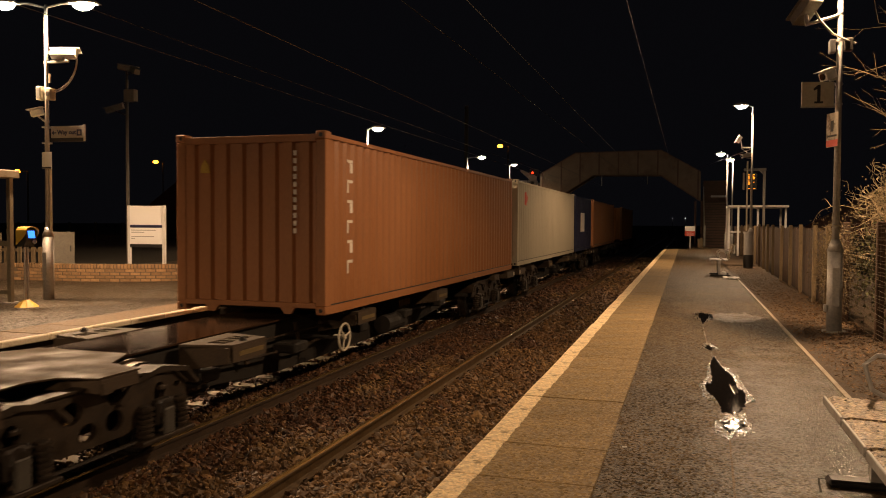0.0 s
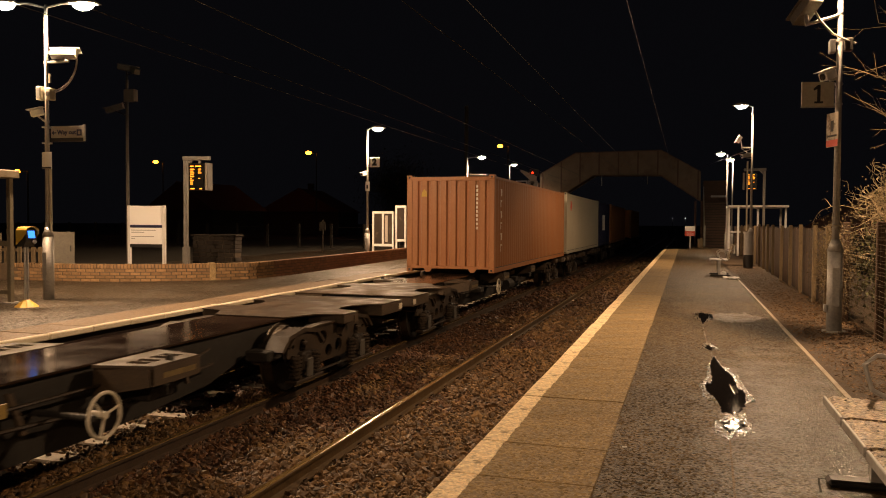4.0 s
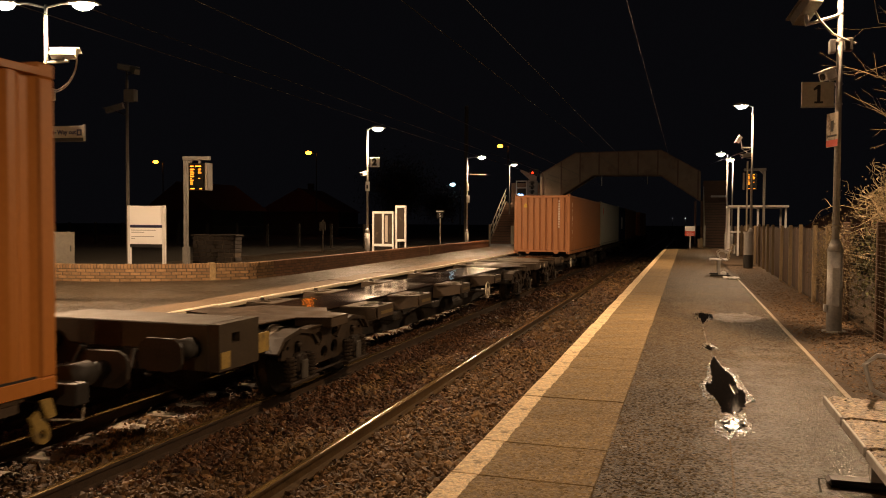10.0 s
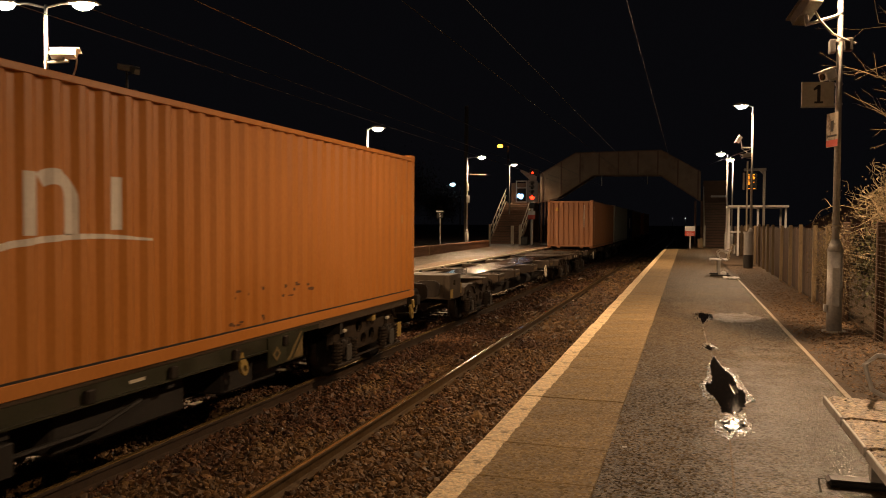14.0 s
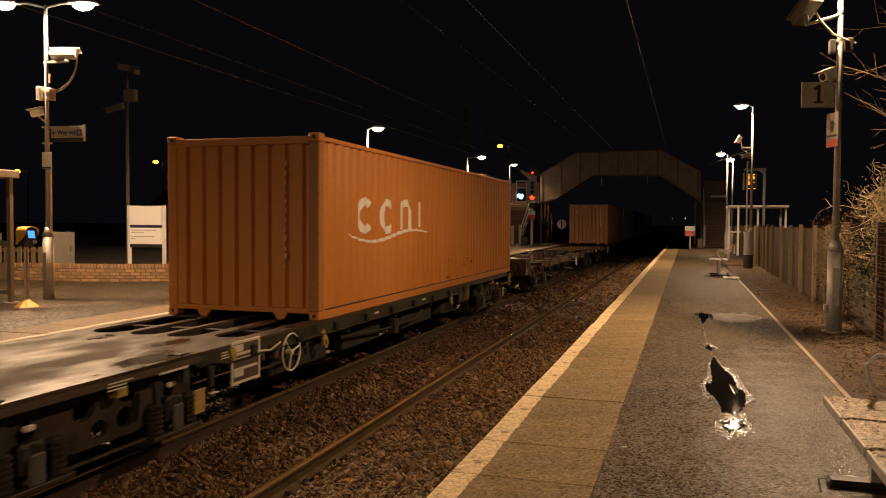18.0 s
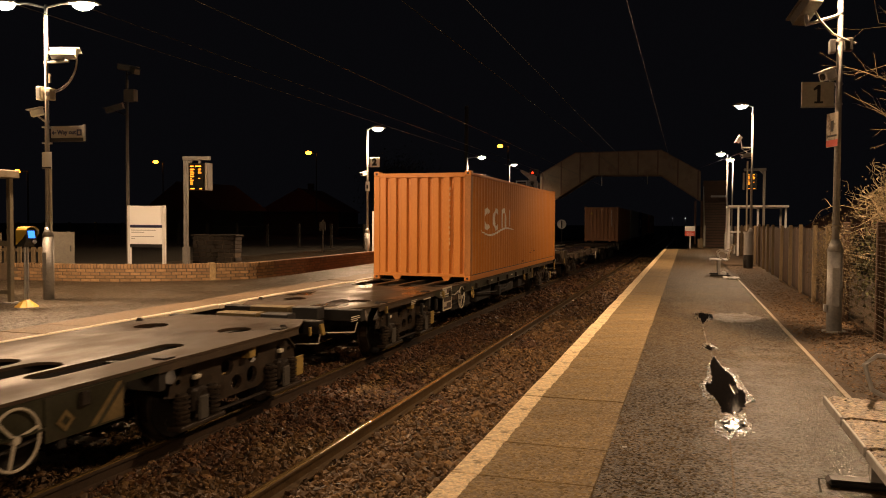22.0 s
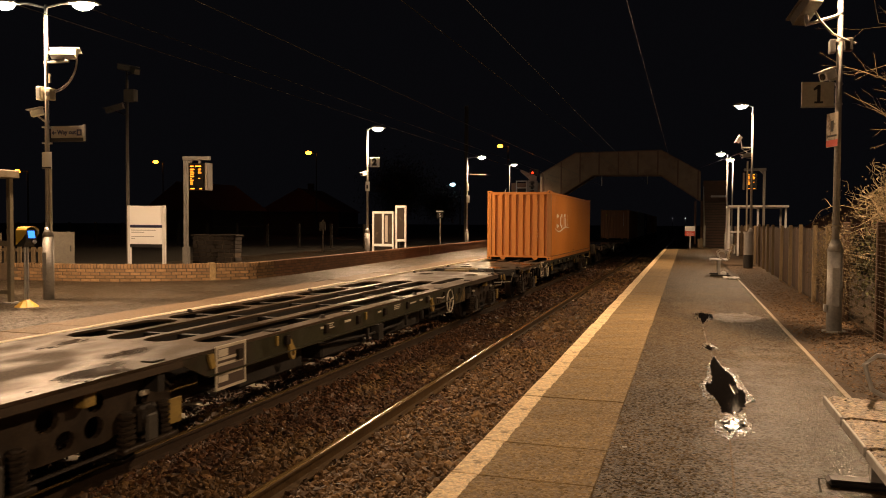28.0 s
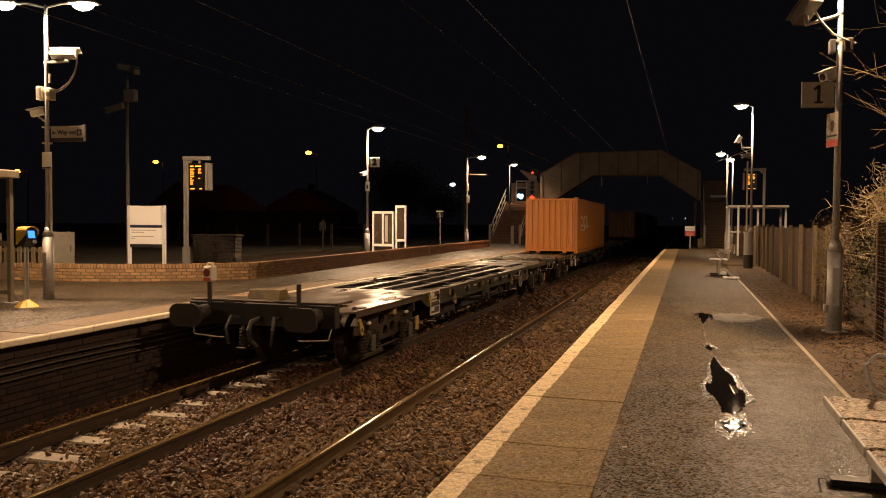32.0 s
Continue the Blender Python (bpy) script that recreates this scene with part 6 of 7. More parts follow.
def container(name, u, z0, length, mat, label, rear_doors=False, side_pitch=0.278):
    """A steel box: its rear end stands at u, its floor at z0. Local y runs from 0 (rear) to its length."""
    t = thing(name, pose(TRACK_X, 0, z0), label, "shipping container", "containers on the train")
    t["u"] = u
    h, w, L = CON_H, CON_W / 2, length
    for s in (-1, 1):
        bm = B()
        wall_sheet(bm, folds(L - 0.32, side_pitch, SIDE_DEPTH), 0.125, h - 0.09, lambda a, o, z: (s * (w - 0.012 + o), 0.16 + a, z))
        part("side_wall", bm, mat, t)
        part("bottom_rail", box(B(), s * w - (0.06 if s > 0 else 0), s * w + (0.0 if s > 0 else 0.06), 0.14, L - 0.14, 0.0, 0.122, 0.005), mat, t)
        part("top_rail", box(B(), s * w - (0.06 if s > 0 else 0.001), s * w + (0.001 if s > 0 else 0.06), 0.14, L - 0.14, h - 0.105, h - 0.042, 0.005), mat, t)
        part("seam", box(B(), s * w - (0.02 if s > 0 else -0.0), s * w + (-0.006 if s > 0 else 0.02), 0.2, L - 0.2, 0.123, 0.142), BLACK, t)
    for end, y in ((0, 0.0), (1, L)):
        d = 1 if end == 0 else -1
        if rear_doors and end == 0:
            for s in (-1, 1):
                door = part("door", box(B(), min(s * 0.01, s * (w - 0.12)), max(s * 0.01, s * (w - 0.12)), 0.05, 0.10, 0.16, h - 0.13, 0.01), mat, t)
                for k in (0.28, 0.78):
                    part("lock_rod", tube(B(), (s * k, 0.03, 0.1), (s * k, 0.03, h - 0.1), 0.018, n=8), GALV, door)
                    part("lock_handle", box(B(), s * k - 0.14, s * k + 0.14, 0.005, 0.02, 1.12, 1.16), GALV, door)
        else:
            bm = B()
            wall_sheet(bm, folds(CON_W - 0.30, 0.262, 0.060, 0.56, 0.11), 0.16, h - 0.145, lambda a, o, z: (-w + 0.15 + a, y + d * (0.02 - o), z))
            part("end_wall", bm, mat, t)
        part("end_sill", box(B(), -w + 0.15, w - 0.15, min(y, y + d * 0.10), max(y, y + d * 0.10), 0.09, 0.165, 0.006), mat, t)
        part("end_header", box(B(), -w + 0.15, w - 0.15, min(y, y + d * 0.08), max(y, y + d * 0.08), h - 0.15, h - 0.045, 0.006), mat, t)
        for s in (-1, 1):
            x0, x1 = sorted((s * w, s * (w - 0.155)))
            part("corner_post", box(B(), x0, x1, min(y, y + d * 0.15), max(y, y + d * 0.15), 0.118, h - 0.118, 0.012), GRIMY_POST if (mat is ORANGE_BOX and s > 0 and end == 0) else mat, t)
            for z in (0.0, h - 0.118):
                a, b = sorted((y - d * 0.004, y + d * 0.174))
                xx0, xx1 = sorted((s * (w + 0.004), s * (w - 0.158)))
                cst = B()
                box(cst, xx0, xx1, a, b, z, z + 0.118, 0.014)
                c = part("corner_casting", cst, mat, t)
                # black disc on the face stands for the shaded hole; nothing is cut
                part("casting_hole_disc", tube(B(), ((xx0 + xx1) / 2, y - d * 0.0065, z + 0.06), ((xx0 + xx1) / 2, y + d * 0.002, z + 0.06), 0.030, n=10), BLACK, c)
        for s in (-0.62, 0.62):
            part("fork_bracket", prism(B(), [(s - 0.12, 0.10), (s + 0.12, 0.10), (s + 0.05, 0.0), (s - 0.05, 0.0)], "y", min(y, y + d * 0.06), max(y, y + d * 0.06)), mat, t)
    roof = B()
    wall_sheet(roof, folds(L - 0.3, 0.42, 0.02), -w + 0.03, w - 0.03, lambda a, o, z: (z, 0.15 + a, h - 0.052 + o))
    part("roof", roof, mat, t)
    part("floor", box(B(), -w + 0.07, w - 0.07, 0.11, L - 0.11, 0.11, 0.15), UNDER, t)
    for k in range(int(L / 1.2)):
        part("cross_member", box(B(), -w + 0.065, w - 0.065, 0.5 + k * 1.2, 0.56 + k * 1.2, 0.0, 0.108), UNDER, t)
    return t


def ring_arc(cx, cz, r, width, a0, a1, n=18, sx=1.0):
    """A thick arc as a row of small four-sided pieces."""
    def at(k, rr):
        a = radians(a0 + (a1 - a0) * k / n)
        return (cx + sx * rr * math.cos(a), cz + rr * math.sin(a))
    return [[at(k, r - width / 2), at(k, r + width / 2), at(k + 1, r + width / 2), at(k + 1, r - width / 2)] for k in range(n)]


X_SIDE = CON_W / 2


def clip(poly, y0, y1):
    """The part of a convex outline between y0 and y1."""
    for sign, lim in ((1, y0), (-1, -y1)):
        out = []
        for i, p in enumerate(poly):
            q = poly[(i + 1) % len(poly)]
            a, b = sign * p[0] - lim, sign * q[0] - lim
            if a >= 0:
                out.append(p)
            if (a > 0 > b) or (a < 0 < b):
                k = a / (a - b)
                out.append((p[0] + (q[0] - p[0]) * k, p[1] + (q[1] - p[1]) * k))
        poly = out
        if len(poly) < 3:
            return []
    return poly


def side_mark(parent, shapes, mat=None, length=12.192, pitch=0.278):
    """Paint on the right-hand corrugated wall: convex outlines (along, height), laid over every fold."""
    if not isinstance(shapes[0], list):
        shapes = [shapes]
    line = folds(length - 0.32, pitch, SIDE_DEPTH)
    bm = B()
    for shape in shapes:
        for (a, oa), (b, ob) in zip(line, line[1:]):
            piece = clip(shape, 0.16 + a, 0.16 + b)
            if len(piece) < 3 or b - a < 1e-6:
                continue
            vs = [bm.verts.new((X_SIDE - 0.0085 + oa + (ob - oa) * (y - 0.16 - a) / (b - a), y, z)) for y, z in piece]
            bm.faces.new(vs)
    bmesh.ops.remove_doubles(bm, verts=bm.verts[:], dist=0.002)
    bmesh.ops.recalc_face_normals(bm, faces=bm.faces[:])
    return part("painted_mark", bm, mat or LOGO_WHITE, parent, "white painted marking")


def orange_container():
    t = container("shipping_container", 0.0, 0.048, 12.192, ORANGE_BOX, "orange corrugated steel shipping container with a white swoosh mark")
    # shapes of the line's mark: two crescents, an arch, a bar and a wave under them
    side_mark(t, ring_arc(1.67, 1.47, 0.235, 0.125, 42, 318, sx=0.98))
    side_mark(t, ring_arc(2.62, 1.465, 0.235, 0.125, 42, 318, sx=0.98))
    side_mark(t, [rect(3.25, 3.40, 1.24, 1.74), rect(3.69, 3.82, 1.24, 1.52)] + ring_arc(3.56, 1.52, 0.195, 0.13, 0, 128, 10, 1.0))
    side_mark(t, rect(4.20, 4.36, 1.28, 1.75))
    wave = []
    for i in range(29):
        k = i / 28
        z = 1.135 - 0.085 * math.sin(k * math.pi * 2.0) + 0.05 * abs(2 * k - 1) ** 3
        wth = 0.012 + 0.017 * math.sin(math.pi * k)
        wave.append((1.0 + 3.76 * k, z - wth, z + wth))
    side_mark(t, [[(a[0], a[1]), (b[0], b[1]), (b[0], b[2]), (a[0], a[2])] for a, b in zip(wave, wave[1:])])
    # scuffs low on the front half of the wall
    rg = random.Random(6)
    for k in range(20):
        y = rg.uniform(6.1, 8.1)
        z = 0.20 + rg.uniform(-0.03, 0.03) if y < 7.2 and k % 2 else 0.52 + rg.uniform(-0.10, 0.08)
        side_mark(t, oval(y, z, rg.uniform(0.02, 0.06), rg.uniform(0.010, 0.026), 8), SCUFF)["label"] = "dark scuff"
    # code letters that cannot be read, on the end and the side
    for k in range(12):
        z = 2.15 - k * 0.13 - rg.uniform(0, 0.02)
        x = 0.675 + rg.uniform(0, 0.02)
        part("code_mark", box(B(), x, x + rg.uniform(0.015, 0.04), 0.008, 0.018, z, z + rg.uniform(0.04, 0.085)), FADED, t)
    for k, z in enumerate((2.0, 1.72, 1.12, 0.95)):
        side_mark(t, rect(11.28, 11.36, z, z + 0.16), FADED)["label"] = "faded code block"
    side_mark(t, rect(11.62, 11.68, 1.35, 1.5), FADED)["label"] = "faded code block"
    return t


SCUFF = material("dark_scuff", (0.10, 0.045, 0.02), (0.18, 0.08, 0.03), 9.0, (0.6, 0.8), bump=0)


def brown_container():
    t = container("shipping_container", 41.0, 0.098, 12.192, BROWN_BOX, "red-brown corrugated steel shipping container with a column of white marks")
    for k in range(6):
        z = 2.20 - k * 0.30
        side_mark(t, rect(0.74, 0.98, z, z + 0.045))
        side_mark(t, rect(0.74 if k % 2 else 0.92, 0.80 if k % 2 else 0.98, z - 0.15, z - 0.003))
    for k in range(11):
        z = 2.25 - k * 0.11
        part("code_mark", box(B(), 0.72, 0.77, -0.012, -0.002, z, z + 0.07), LOGO_WHITE, t)
    part("hazard_mark", prism(B(), [(-0.80, 2.02), (-0.64, 2.02), (-0.66, 2.14), (-0.72, 2.22), (-0.78, 2.14)], "y", -0.010, -0.002), YELLOW, t, "small yellow sticker")
    return t


CONTAINERS = [orange_container(), brown_container()]
_c = container("shipping_container", 54.0, 0.14, 12.192, WHITE_BOX, "cream corrugated shipping container with door rods and a round red mark", rear_doors=True)
side_mark(_c, oval(1.35, 2.05, 0.22, 0.22), RED)["label"] = "round red mark"
CONTAINERS.append(_c)
_c = container("shipping_container", 66.6, 0.14, 6.058, BLUE_BOX, "short dark blue corrugated shipping container", rear_doors=True)
side_mark(_c, rect(1.9, 3.4, 0.9, 1.8), None, 6.058)
CONTAINERS.append(_c)
CONTAINERS.append(container("shipping_container", 73.9, 0.14, 12.192, BROWN_BOX, "red-brown corrugated shipping container far ahead"))
CONTAINERS.append(container("shipping_container", 93.3, 0.14, 12.192, ORANGE_BOX, "orange corrugated shipping container far ahead"))

WHEEL_R = 0.46
AXLE_Z = RAIL_Z + WHEEL_R
WHEELSETS = []


def wheelset(parent, y):
    """An axle with its two wheels; turns about x."""
    bm = B()
    tube(bm, (-0.95, 0, 0), (0.95, 0, 0), 0.075, n=10)
    for s in (-1, 1):
        tube(bm, (s * 0.70, 0, 0), (s * 0.82, 0, 0), WHEEL_R - 0.03, n=28)
        tube(bm, (s * 0.83, 0, 0), (s * 0.88, 0, 0), 0.12, n=12)
        for k in range(6):
            a = k * math.pi / 3
            tube(bm, (s * 0.815, 0.30 * math.cos(a), 0.30 * math.sin(a)), (s * 0.832, 0.30 * math.cos(a), 0.30 * math.sin(a)), 0.03, n=6)
    w = part("wheelset", bm, WHEEL, parent, "steel wheels on an axle", at=pose(0, y, AXLE_Z))
    for s in (-1, 1):
        r = B()
        tube(r, (s * 0.69, 0, 0), (s * 0.822, 0, 0), WHEEL_R, n=32, cap=False)
        tube(r, (s * 0.665, 0, 0), (s * 0.69, 0, 0), WHEEL_R + 0.028, n=32)
        # kept inside the same mesh level as the wheelset's own tread
        me = bpy.data.meshes.new("tread")
        r.to_mesh(me)
        r.free()
        me.materials.append(TYRE)
        w.data.materials.append(TYRE) if len(w.data.materials) < 2 else None
        b2 = B()
        b2.from_mesh(w.data)
        k0 = len(b2.faces)
        b2.from_mesh(me)
        b2.faces.ensure_lookup_table()
        for f in b2.faces[k0:]:
            f.material_index = 1
        b2.to_mesh(w.data)
        b2.free()
        bpy.data.meshes.remove(me)
    WHEELSETS.append((w, y))
    return w


def bogie(wagon, y, fender=False, yellow=True):
    """A two-axle bogie: cast side frames with lightening holes, axleboxes, coil springs and brake gear."""
    bm = B()
    box(bm, -0.72, 0.72, -0.35, 0.35, -0.42, -0.14, 0.03)
    box(bm, -0.62, 0.62, -1.15, -1.05, -0.40, -0.25)
    box(bm, -0.62, 0.62, 1.05, 1.15, -0.40, -0.25)
    b = part("bogie", bm, UNDER, wagon, "two-axle bogie", at=pose(0, y, 0))
    wb = 0.90
    for s in (-1, 1):
        outline = [(-1.34, -0.40), (-1.31, -0.27), (-1.12, -0.12), (-0.55, -0.07), (0.55, -0.07), (1.12, -0.12), (1.31, -0.27), (1.34, -0.40), (1.10, -0.43), (1.08, -0.75),
                   (0.72, -0.75), (0.68, -0.52), (0.40, -0.60), (-0.40, -0.60), (-0.68, -0.52), (-0.72, -0.75), (-1.08, -0.75), (-1.10, -0.43)]
        holes = [oval(-0.27, -0.25, 0.13, 0.10, 14), oval(-0.08, -0.46, 0.11, 0.085, 12), oval(0.28, -0.21, 0.11, 0.085, 12), oval(0.26, -0.43, 0.12, 0.10, 14),
                 oval(-0.90, -0.30, 0.085, 0.11, 12), oval(0.90, -0.30, 0.085, 0.11, 12), oval(-1.18, -0.26, 0.05, 0.03, 8), oval(1.18, -0.26, 0.05, 0.03, 8)]
        part("side_frame", plate(B(), outline, holes, "x", s * 0.985, s * 1.04), BOGIE_PLATE, b, "dusty brown plate side frame with round holes")
        lip = B()
        for (ya, za), (yc, zc) in zip(outline[1:6], outline[2:7]):
            prism(lip, [(ya, za), (yc, zc), (yc, zc + 0.022), (ya, za + 0.022)], "x", min(s * 0.93, s * 1.075), max(s * 0.93, s * 1.075))
        part("frame_flange", lip, BOGIE_PLATE, b)
        for ax in (-wb, wb):
            bx = B()
            box(bx, min(s * 1.0, s * 1.13), max(s * 1.0, s * 1.13), ax - 0.14, ax + 0.14, AXLE_Z - 0.14, AXLE_Z + 0.12, 0.03)
            tube(bx, (s * 1.12, ax, AXLE_Z), (s * 1.16, ax, AXLE_Z), 0.115, 0.09, 16)
            part("axlebox", bx, BOGIE, b, "round-capped axlebox")
            for off in (-0.27, 0.27):
                sp = B()
                coil = [(0.055, AXLE_Z - 0.22)]
                for k in range(6):
                    z = AXLE_Z - 0.20 + k * 0.05
                    coil += [(0.058, z), (0.085, z + 0.006), (0.085, z + 0.026), (0.058, z + 0.032)]
                lathe(sp, s * 1.08, ax + off, coil + [(0.055, AXLE_Z + 0.10)])
                part("coil_spring", sp, BOGIE_PLATE, b, "nest of coil springs")
            part("damper", box(B(), min(s * 1.13, s * 1.175), max(s * 1.13, s * 1.175), ax - 0.085, ax + 0.085, -0.70, -0.43, 0.02), BOGIE_GREY, b, "grey friction damper plate")
            part("spring_cap", box(B(), min(s * 1.045, s * 1.10), max(s * 1.045, s * 1.10), ax - 0.055, ax + 0.055, -0.27, -0.22, 0.012), CREAM if yellow else BOGIE_PLATE, b)
            part("spring_seat", box(B(), min(s * 0.99, s * 1.17), max(s * 0.99, s * 1.17), ax - 0.40, ax + 0.40, AXLE_Z - 0.27, AXLE_Z - 0.222, 0.01), BOGIE_PLATE, b)
            if fender:
                ar = B()
                prism(ar, [(ax - 0.62, -0.28), (ax - 0.42, -0.10), (ax, -0.03), (ax + 0.42, -0.10), (ax + 0.62, -0.28), (ax + 0.58, -0.31), (ax + 0.40, -0.15), (ax, -0.08), (ax - 0.40, -0.15), (ax - 0.58, -0.31)],
                      "x", min(s * 0.80, s * 1.08), max(s * 0.80, s * 1.08))
                part("mudguard", ar, BOGIE_PLATE, b, "curved dusty mudguard")
        br = B()
        pipe(br, [(s * 1.06, -0.55, -0.70), (s * 1.06, 0.55, -0.70)], 0.02, 6)
        part("brake_rod", br, BOGIE, b)
        if yellow:
            part("load_plate", box(B(), min(s * 1.14, s * 1.165), max(s * 1.14, s * 1.165), wb - 0.10 + 0.36, wb + 0.10 + 0.36, -0.62, -0.36, 0.01), DIRTY_YELLOW, b, "yellow plate")
            part("yellow_bracket", box(B(), min(s * 1.04, s * 1.16), max(s * 1.04, s * 1.16), 0.02, 0.16, -0.20, 0.0, 0.01), DIRTY_YELLOW, b)
    for ax in (-wb, wb):
        wheelset(b, ax)
    return b


def handwheel(parent, y, z, r=0.235, x=1.24, mat=None, rim=0.016):
    bm = B()
    n = 24
    pts = [(x, y + r * math.cos(2 * math.pi * i / n), z + r * math.sin(2 * math.pi * i / n)) for i in range(n + 1)]
    pipe(bm, pts, rim, 6)
    for a in (15, 135, 255):
        tube(bm, (x, y, z), (x, y + r * math.cos(radians(a)), z + r * math.sin(radians(a))), 0.013, n=6)
    tube(bm, (x - 0.16, y, z), (x + 0.02, y, z), 0.035, n=10)
    return part("handwheel", bm, mat or CREAM, parent, "pale spoked brake handwheel")


def lug(parent, y, z, x=1.235, lean=26):
    """A yellow lifting or roping eye."""
    bm = B()
    plate(bm, oval(0, 0, 0.075, 0.105, 16), [oval(0, -0.02, 0.034, 0.042, 12)], "x", -0.018, 0.018)
    box(bm, -0.018, 0.018, -0.045, 0.045, 0.06, 0.17)
    return part("roping_eye", bm, DIRTY_YELLOW, parent, "yellow roping eye", at=pose(x, y, z, lean, 0, 0))


def buffer_pair(wagon, y, d, r=0.205):
    for s in (-0.93, 0.93):
        bm = B()
        tube(bm, (s, y, 0.045), (s, y + d * 0.30, 0.045), 0.115, n=14)
        tube(bm, (s, y + d * 0.28, 0.045), (s, y + d * 0.52, 0.045), 0.085, n=12)
        b = part("buffer", bm, UNDER, wagon, "steel buffer", smooth=True)
        f = B()
        tube(f, (s, y + d * 0.50, 0.045), (s, y + d * 0.545, 0.045), r, r * 0.96, 22)
        for v in f.verts:
            v.co.x = s + max(-0.255, min(0.255, (v.co.x - s) * 1.5))
            v.co.z = 0.045 + max(-0.17, min(0.17, v.co.z - 0.045))
        part("buffer_head", f, BOGIE, b, "broad flattened buffer head")
    h = B()
    pipe(h, [(0, y, -0.02), (0, y + d * 0.25, -0.05), (0, y + d * 0.33, -0.16), (0, y + d * 0.28, -0.32), (0.05, y + d * 0.20, -0.42)], 0.035, 8)
    part("coupling", h, UNDER, wagon, "hanging screw coupling")
    p = B()
    for s in (-0.32, 0.32):
        pipe(p, [(s, y, -0.02), (s * 1.1, y + d * 0.22, 0.02), (s * 1.2, y + d * 0.32, -0.15), (s * 1.1, y + d * 0.30, -0.38)], 0.022, 7)
    part("brake_hose", p, BLACK, wagon, "hanging brake hoses")


def flat_wagon(u0, u1, bogies, hw, label, last=False, sole=-0.135, bar_ends=()):
    """A green skeletal flat wagon: solid end plates over the bogies, long slots between the beams."""
    uc = (u0 + u1) / 2
    t = thing("flat_wagon", pose(TRACK_X, 0, 0), label, "railway wagon", "wagons of the train")
    t["u"] = uc
    a, b = u0 - uc, u1 - uc
    top, W = 0.045, 1.22
    # deck: a wet end plate, then dull bars with their openings
    cut = a + 4.45
    inner0, inner1 = a + 4.5, b - 4.3
    pieces = int((inner1 - inner0) / 1.9)
    step = (inner1 - inner0) / pieces
    ladder = [slot(-1.06, -0.58, inner0 + k * step + 0.05, inner0 + (k + 1) * step - 0.05, 4) for k in range(pieces)]
    long_slots = [slot(-0.46, -0.05, inner0 + 0.05, b - 3.85, 5), slot(0.05, 0.46, inner0 + 0.05, b - 3.85, 5), slot(0.62, 1.02, inner0 + 0.2, b - 5.85), slot(0.52, 0.80, b - 4.6, b - 2.5)]
    part("end_deck", plate(B(), [(-W, a + 0.75), (-0.95, a + 0.1), (0.95, a + 0.1), (W, a + 0.75), (W, cut - 0.001), (-W, cut - 0.001)],
         [oval(-0.62, a + 1.32, 0.19, 0.26), oval(0.62, a + 1.32, 0.19, 0.26)], "z", top - 0.03, top), STEEL_DECK, t, "wet dark steel end deck with oval holes")
    part("deck", plate(B(), [(-W, cut), (W, cut), (W, b - 0.75), (0.95, b - 0.1), (-0.95, b - 0.1), (-W, b - 0.75)],
         ladder + long_slots + [oval(-0.62, b - 1.32, 0.19, 0.26), oval(0.62, b - 1.32, 0.19, 0.26)], "z", top - 0.03, top), DULL_DECK, t, "dull brown steel deck bars with long slots")
    for x in (-0.50, 0.0, 0.50):
        part("centre_beam", box(B(), x - 0.04, x + 0.04, a + 0.8, b - 0.8, -0.34, top - 0.032), UNDER, t)
    for s in (-1, 1):
        x0, x1 = sorted((s * W, s * (W - 0.02)))
        sb = B()
        # the deep bar runs from the data panel to the panel with the diagonal
        ya, yb = hw["panel"] - uc - 0.35, hw["tri"] - uc + 0.46
        prism(sb, [(ya - 0.5, -0.05), (ya - 0.1, sole), (yb, sole), (yb + 0.04, -0.05), (yb + 0.5, -0.05), (yb + 0.5, top - 0.034), (ya - 0.5, top - 0.034)], "x", x0, x1)
        part("solebar", sb, GREEN_SOLE, t, "dark green solebar")
        fl = B()
        box(fl, min(s * (W - 0.02), s * (W + 0.035)), max(s * (W - 0.02), s * (W + 0.035)), ya - 0.1, hw["tri"] - uc - 0.47, sole - 0.015, sole + 0.002)
        part("solebar_flange", fl, GREEN_SOLE, t)
        for e0, e1 in ((a + 0.75, ya - 0.5), (yb + 0.5, b - 0.75)):
            part("end_edge", box(B(), x0, x1, e0, e1, -0.06, top - 0.034), BROWN_EAR, t)
        for k in range(9):
            y = ya + 0.5 + k * (yb - ya - 1.0) / 8
            part("tie_bracket", box(B(), min(s * W, s * (W + 0.05)), max(s * W, s * (W + 0.05)), y - 0.05, y + 0.05, -0.14, -0.02, 0.01), BOGIE, t)
    for y in np.linspace(a + 3.5, b - 3.5, 7):
        part("cross_beam", box(B(), -W + 0.03, W - 0.03, y - 0.05, y + 0.05, -0.24, top - 0.034), UNDER, t)
    # air pipe, tank, brake gear below
    part("air_tank", tube(B(), (-0.45, -0.9, -0.42), (-0.45, 0.5, -0.42), 0.18, n=14), UNDER, t)
    part("air_pipe", pipe(B(), [(W - 0.08, -2.2, -0.30), (W - 0.06, -0.4, -0.40), (W - 0.06, 1.0, -0.40), (W - 0.08, 1.6, -0.28)], 0.022, 6), UNDER, t)
    for y0, y1 in ((-4.1, -2.5), (-1.9, -0.4), (0.6, 2.4), (3.1, 4.3)):
        part("brake_equipment", box(B(), 0.48, W - 0.16, y0, y1, -0.56, -0.16, 0.03), UNDER, t, "black brake equipment under the deck")
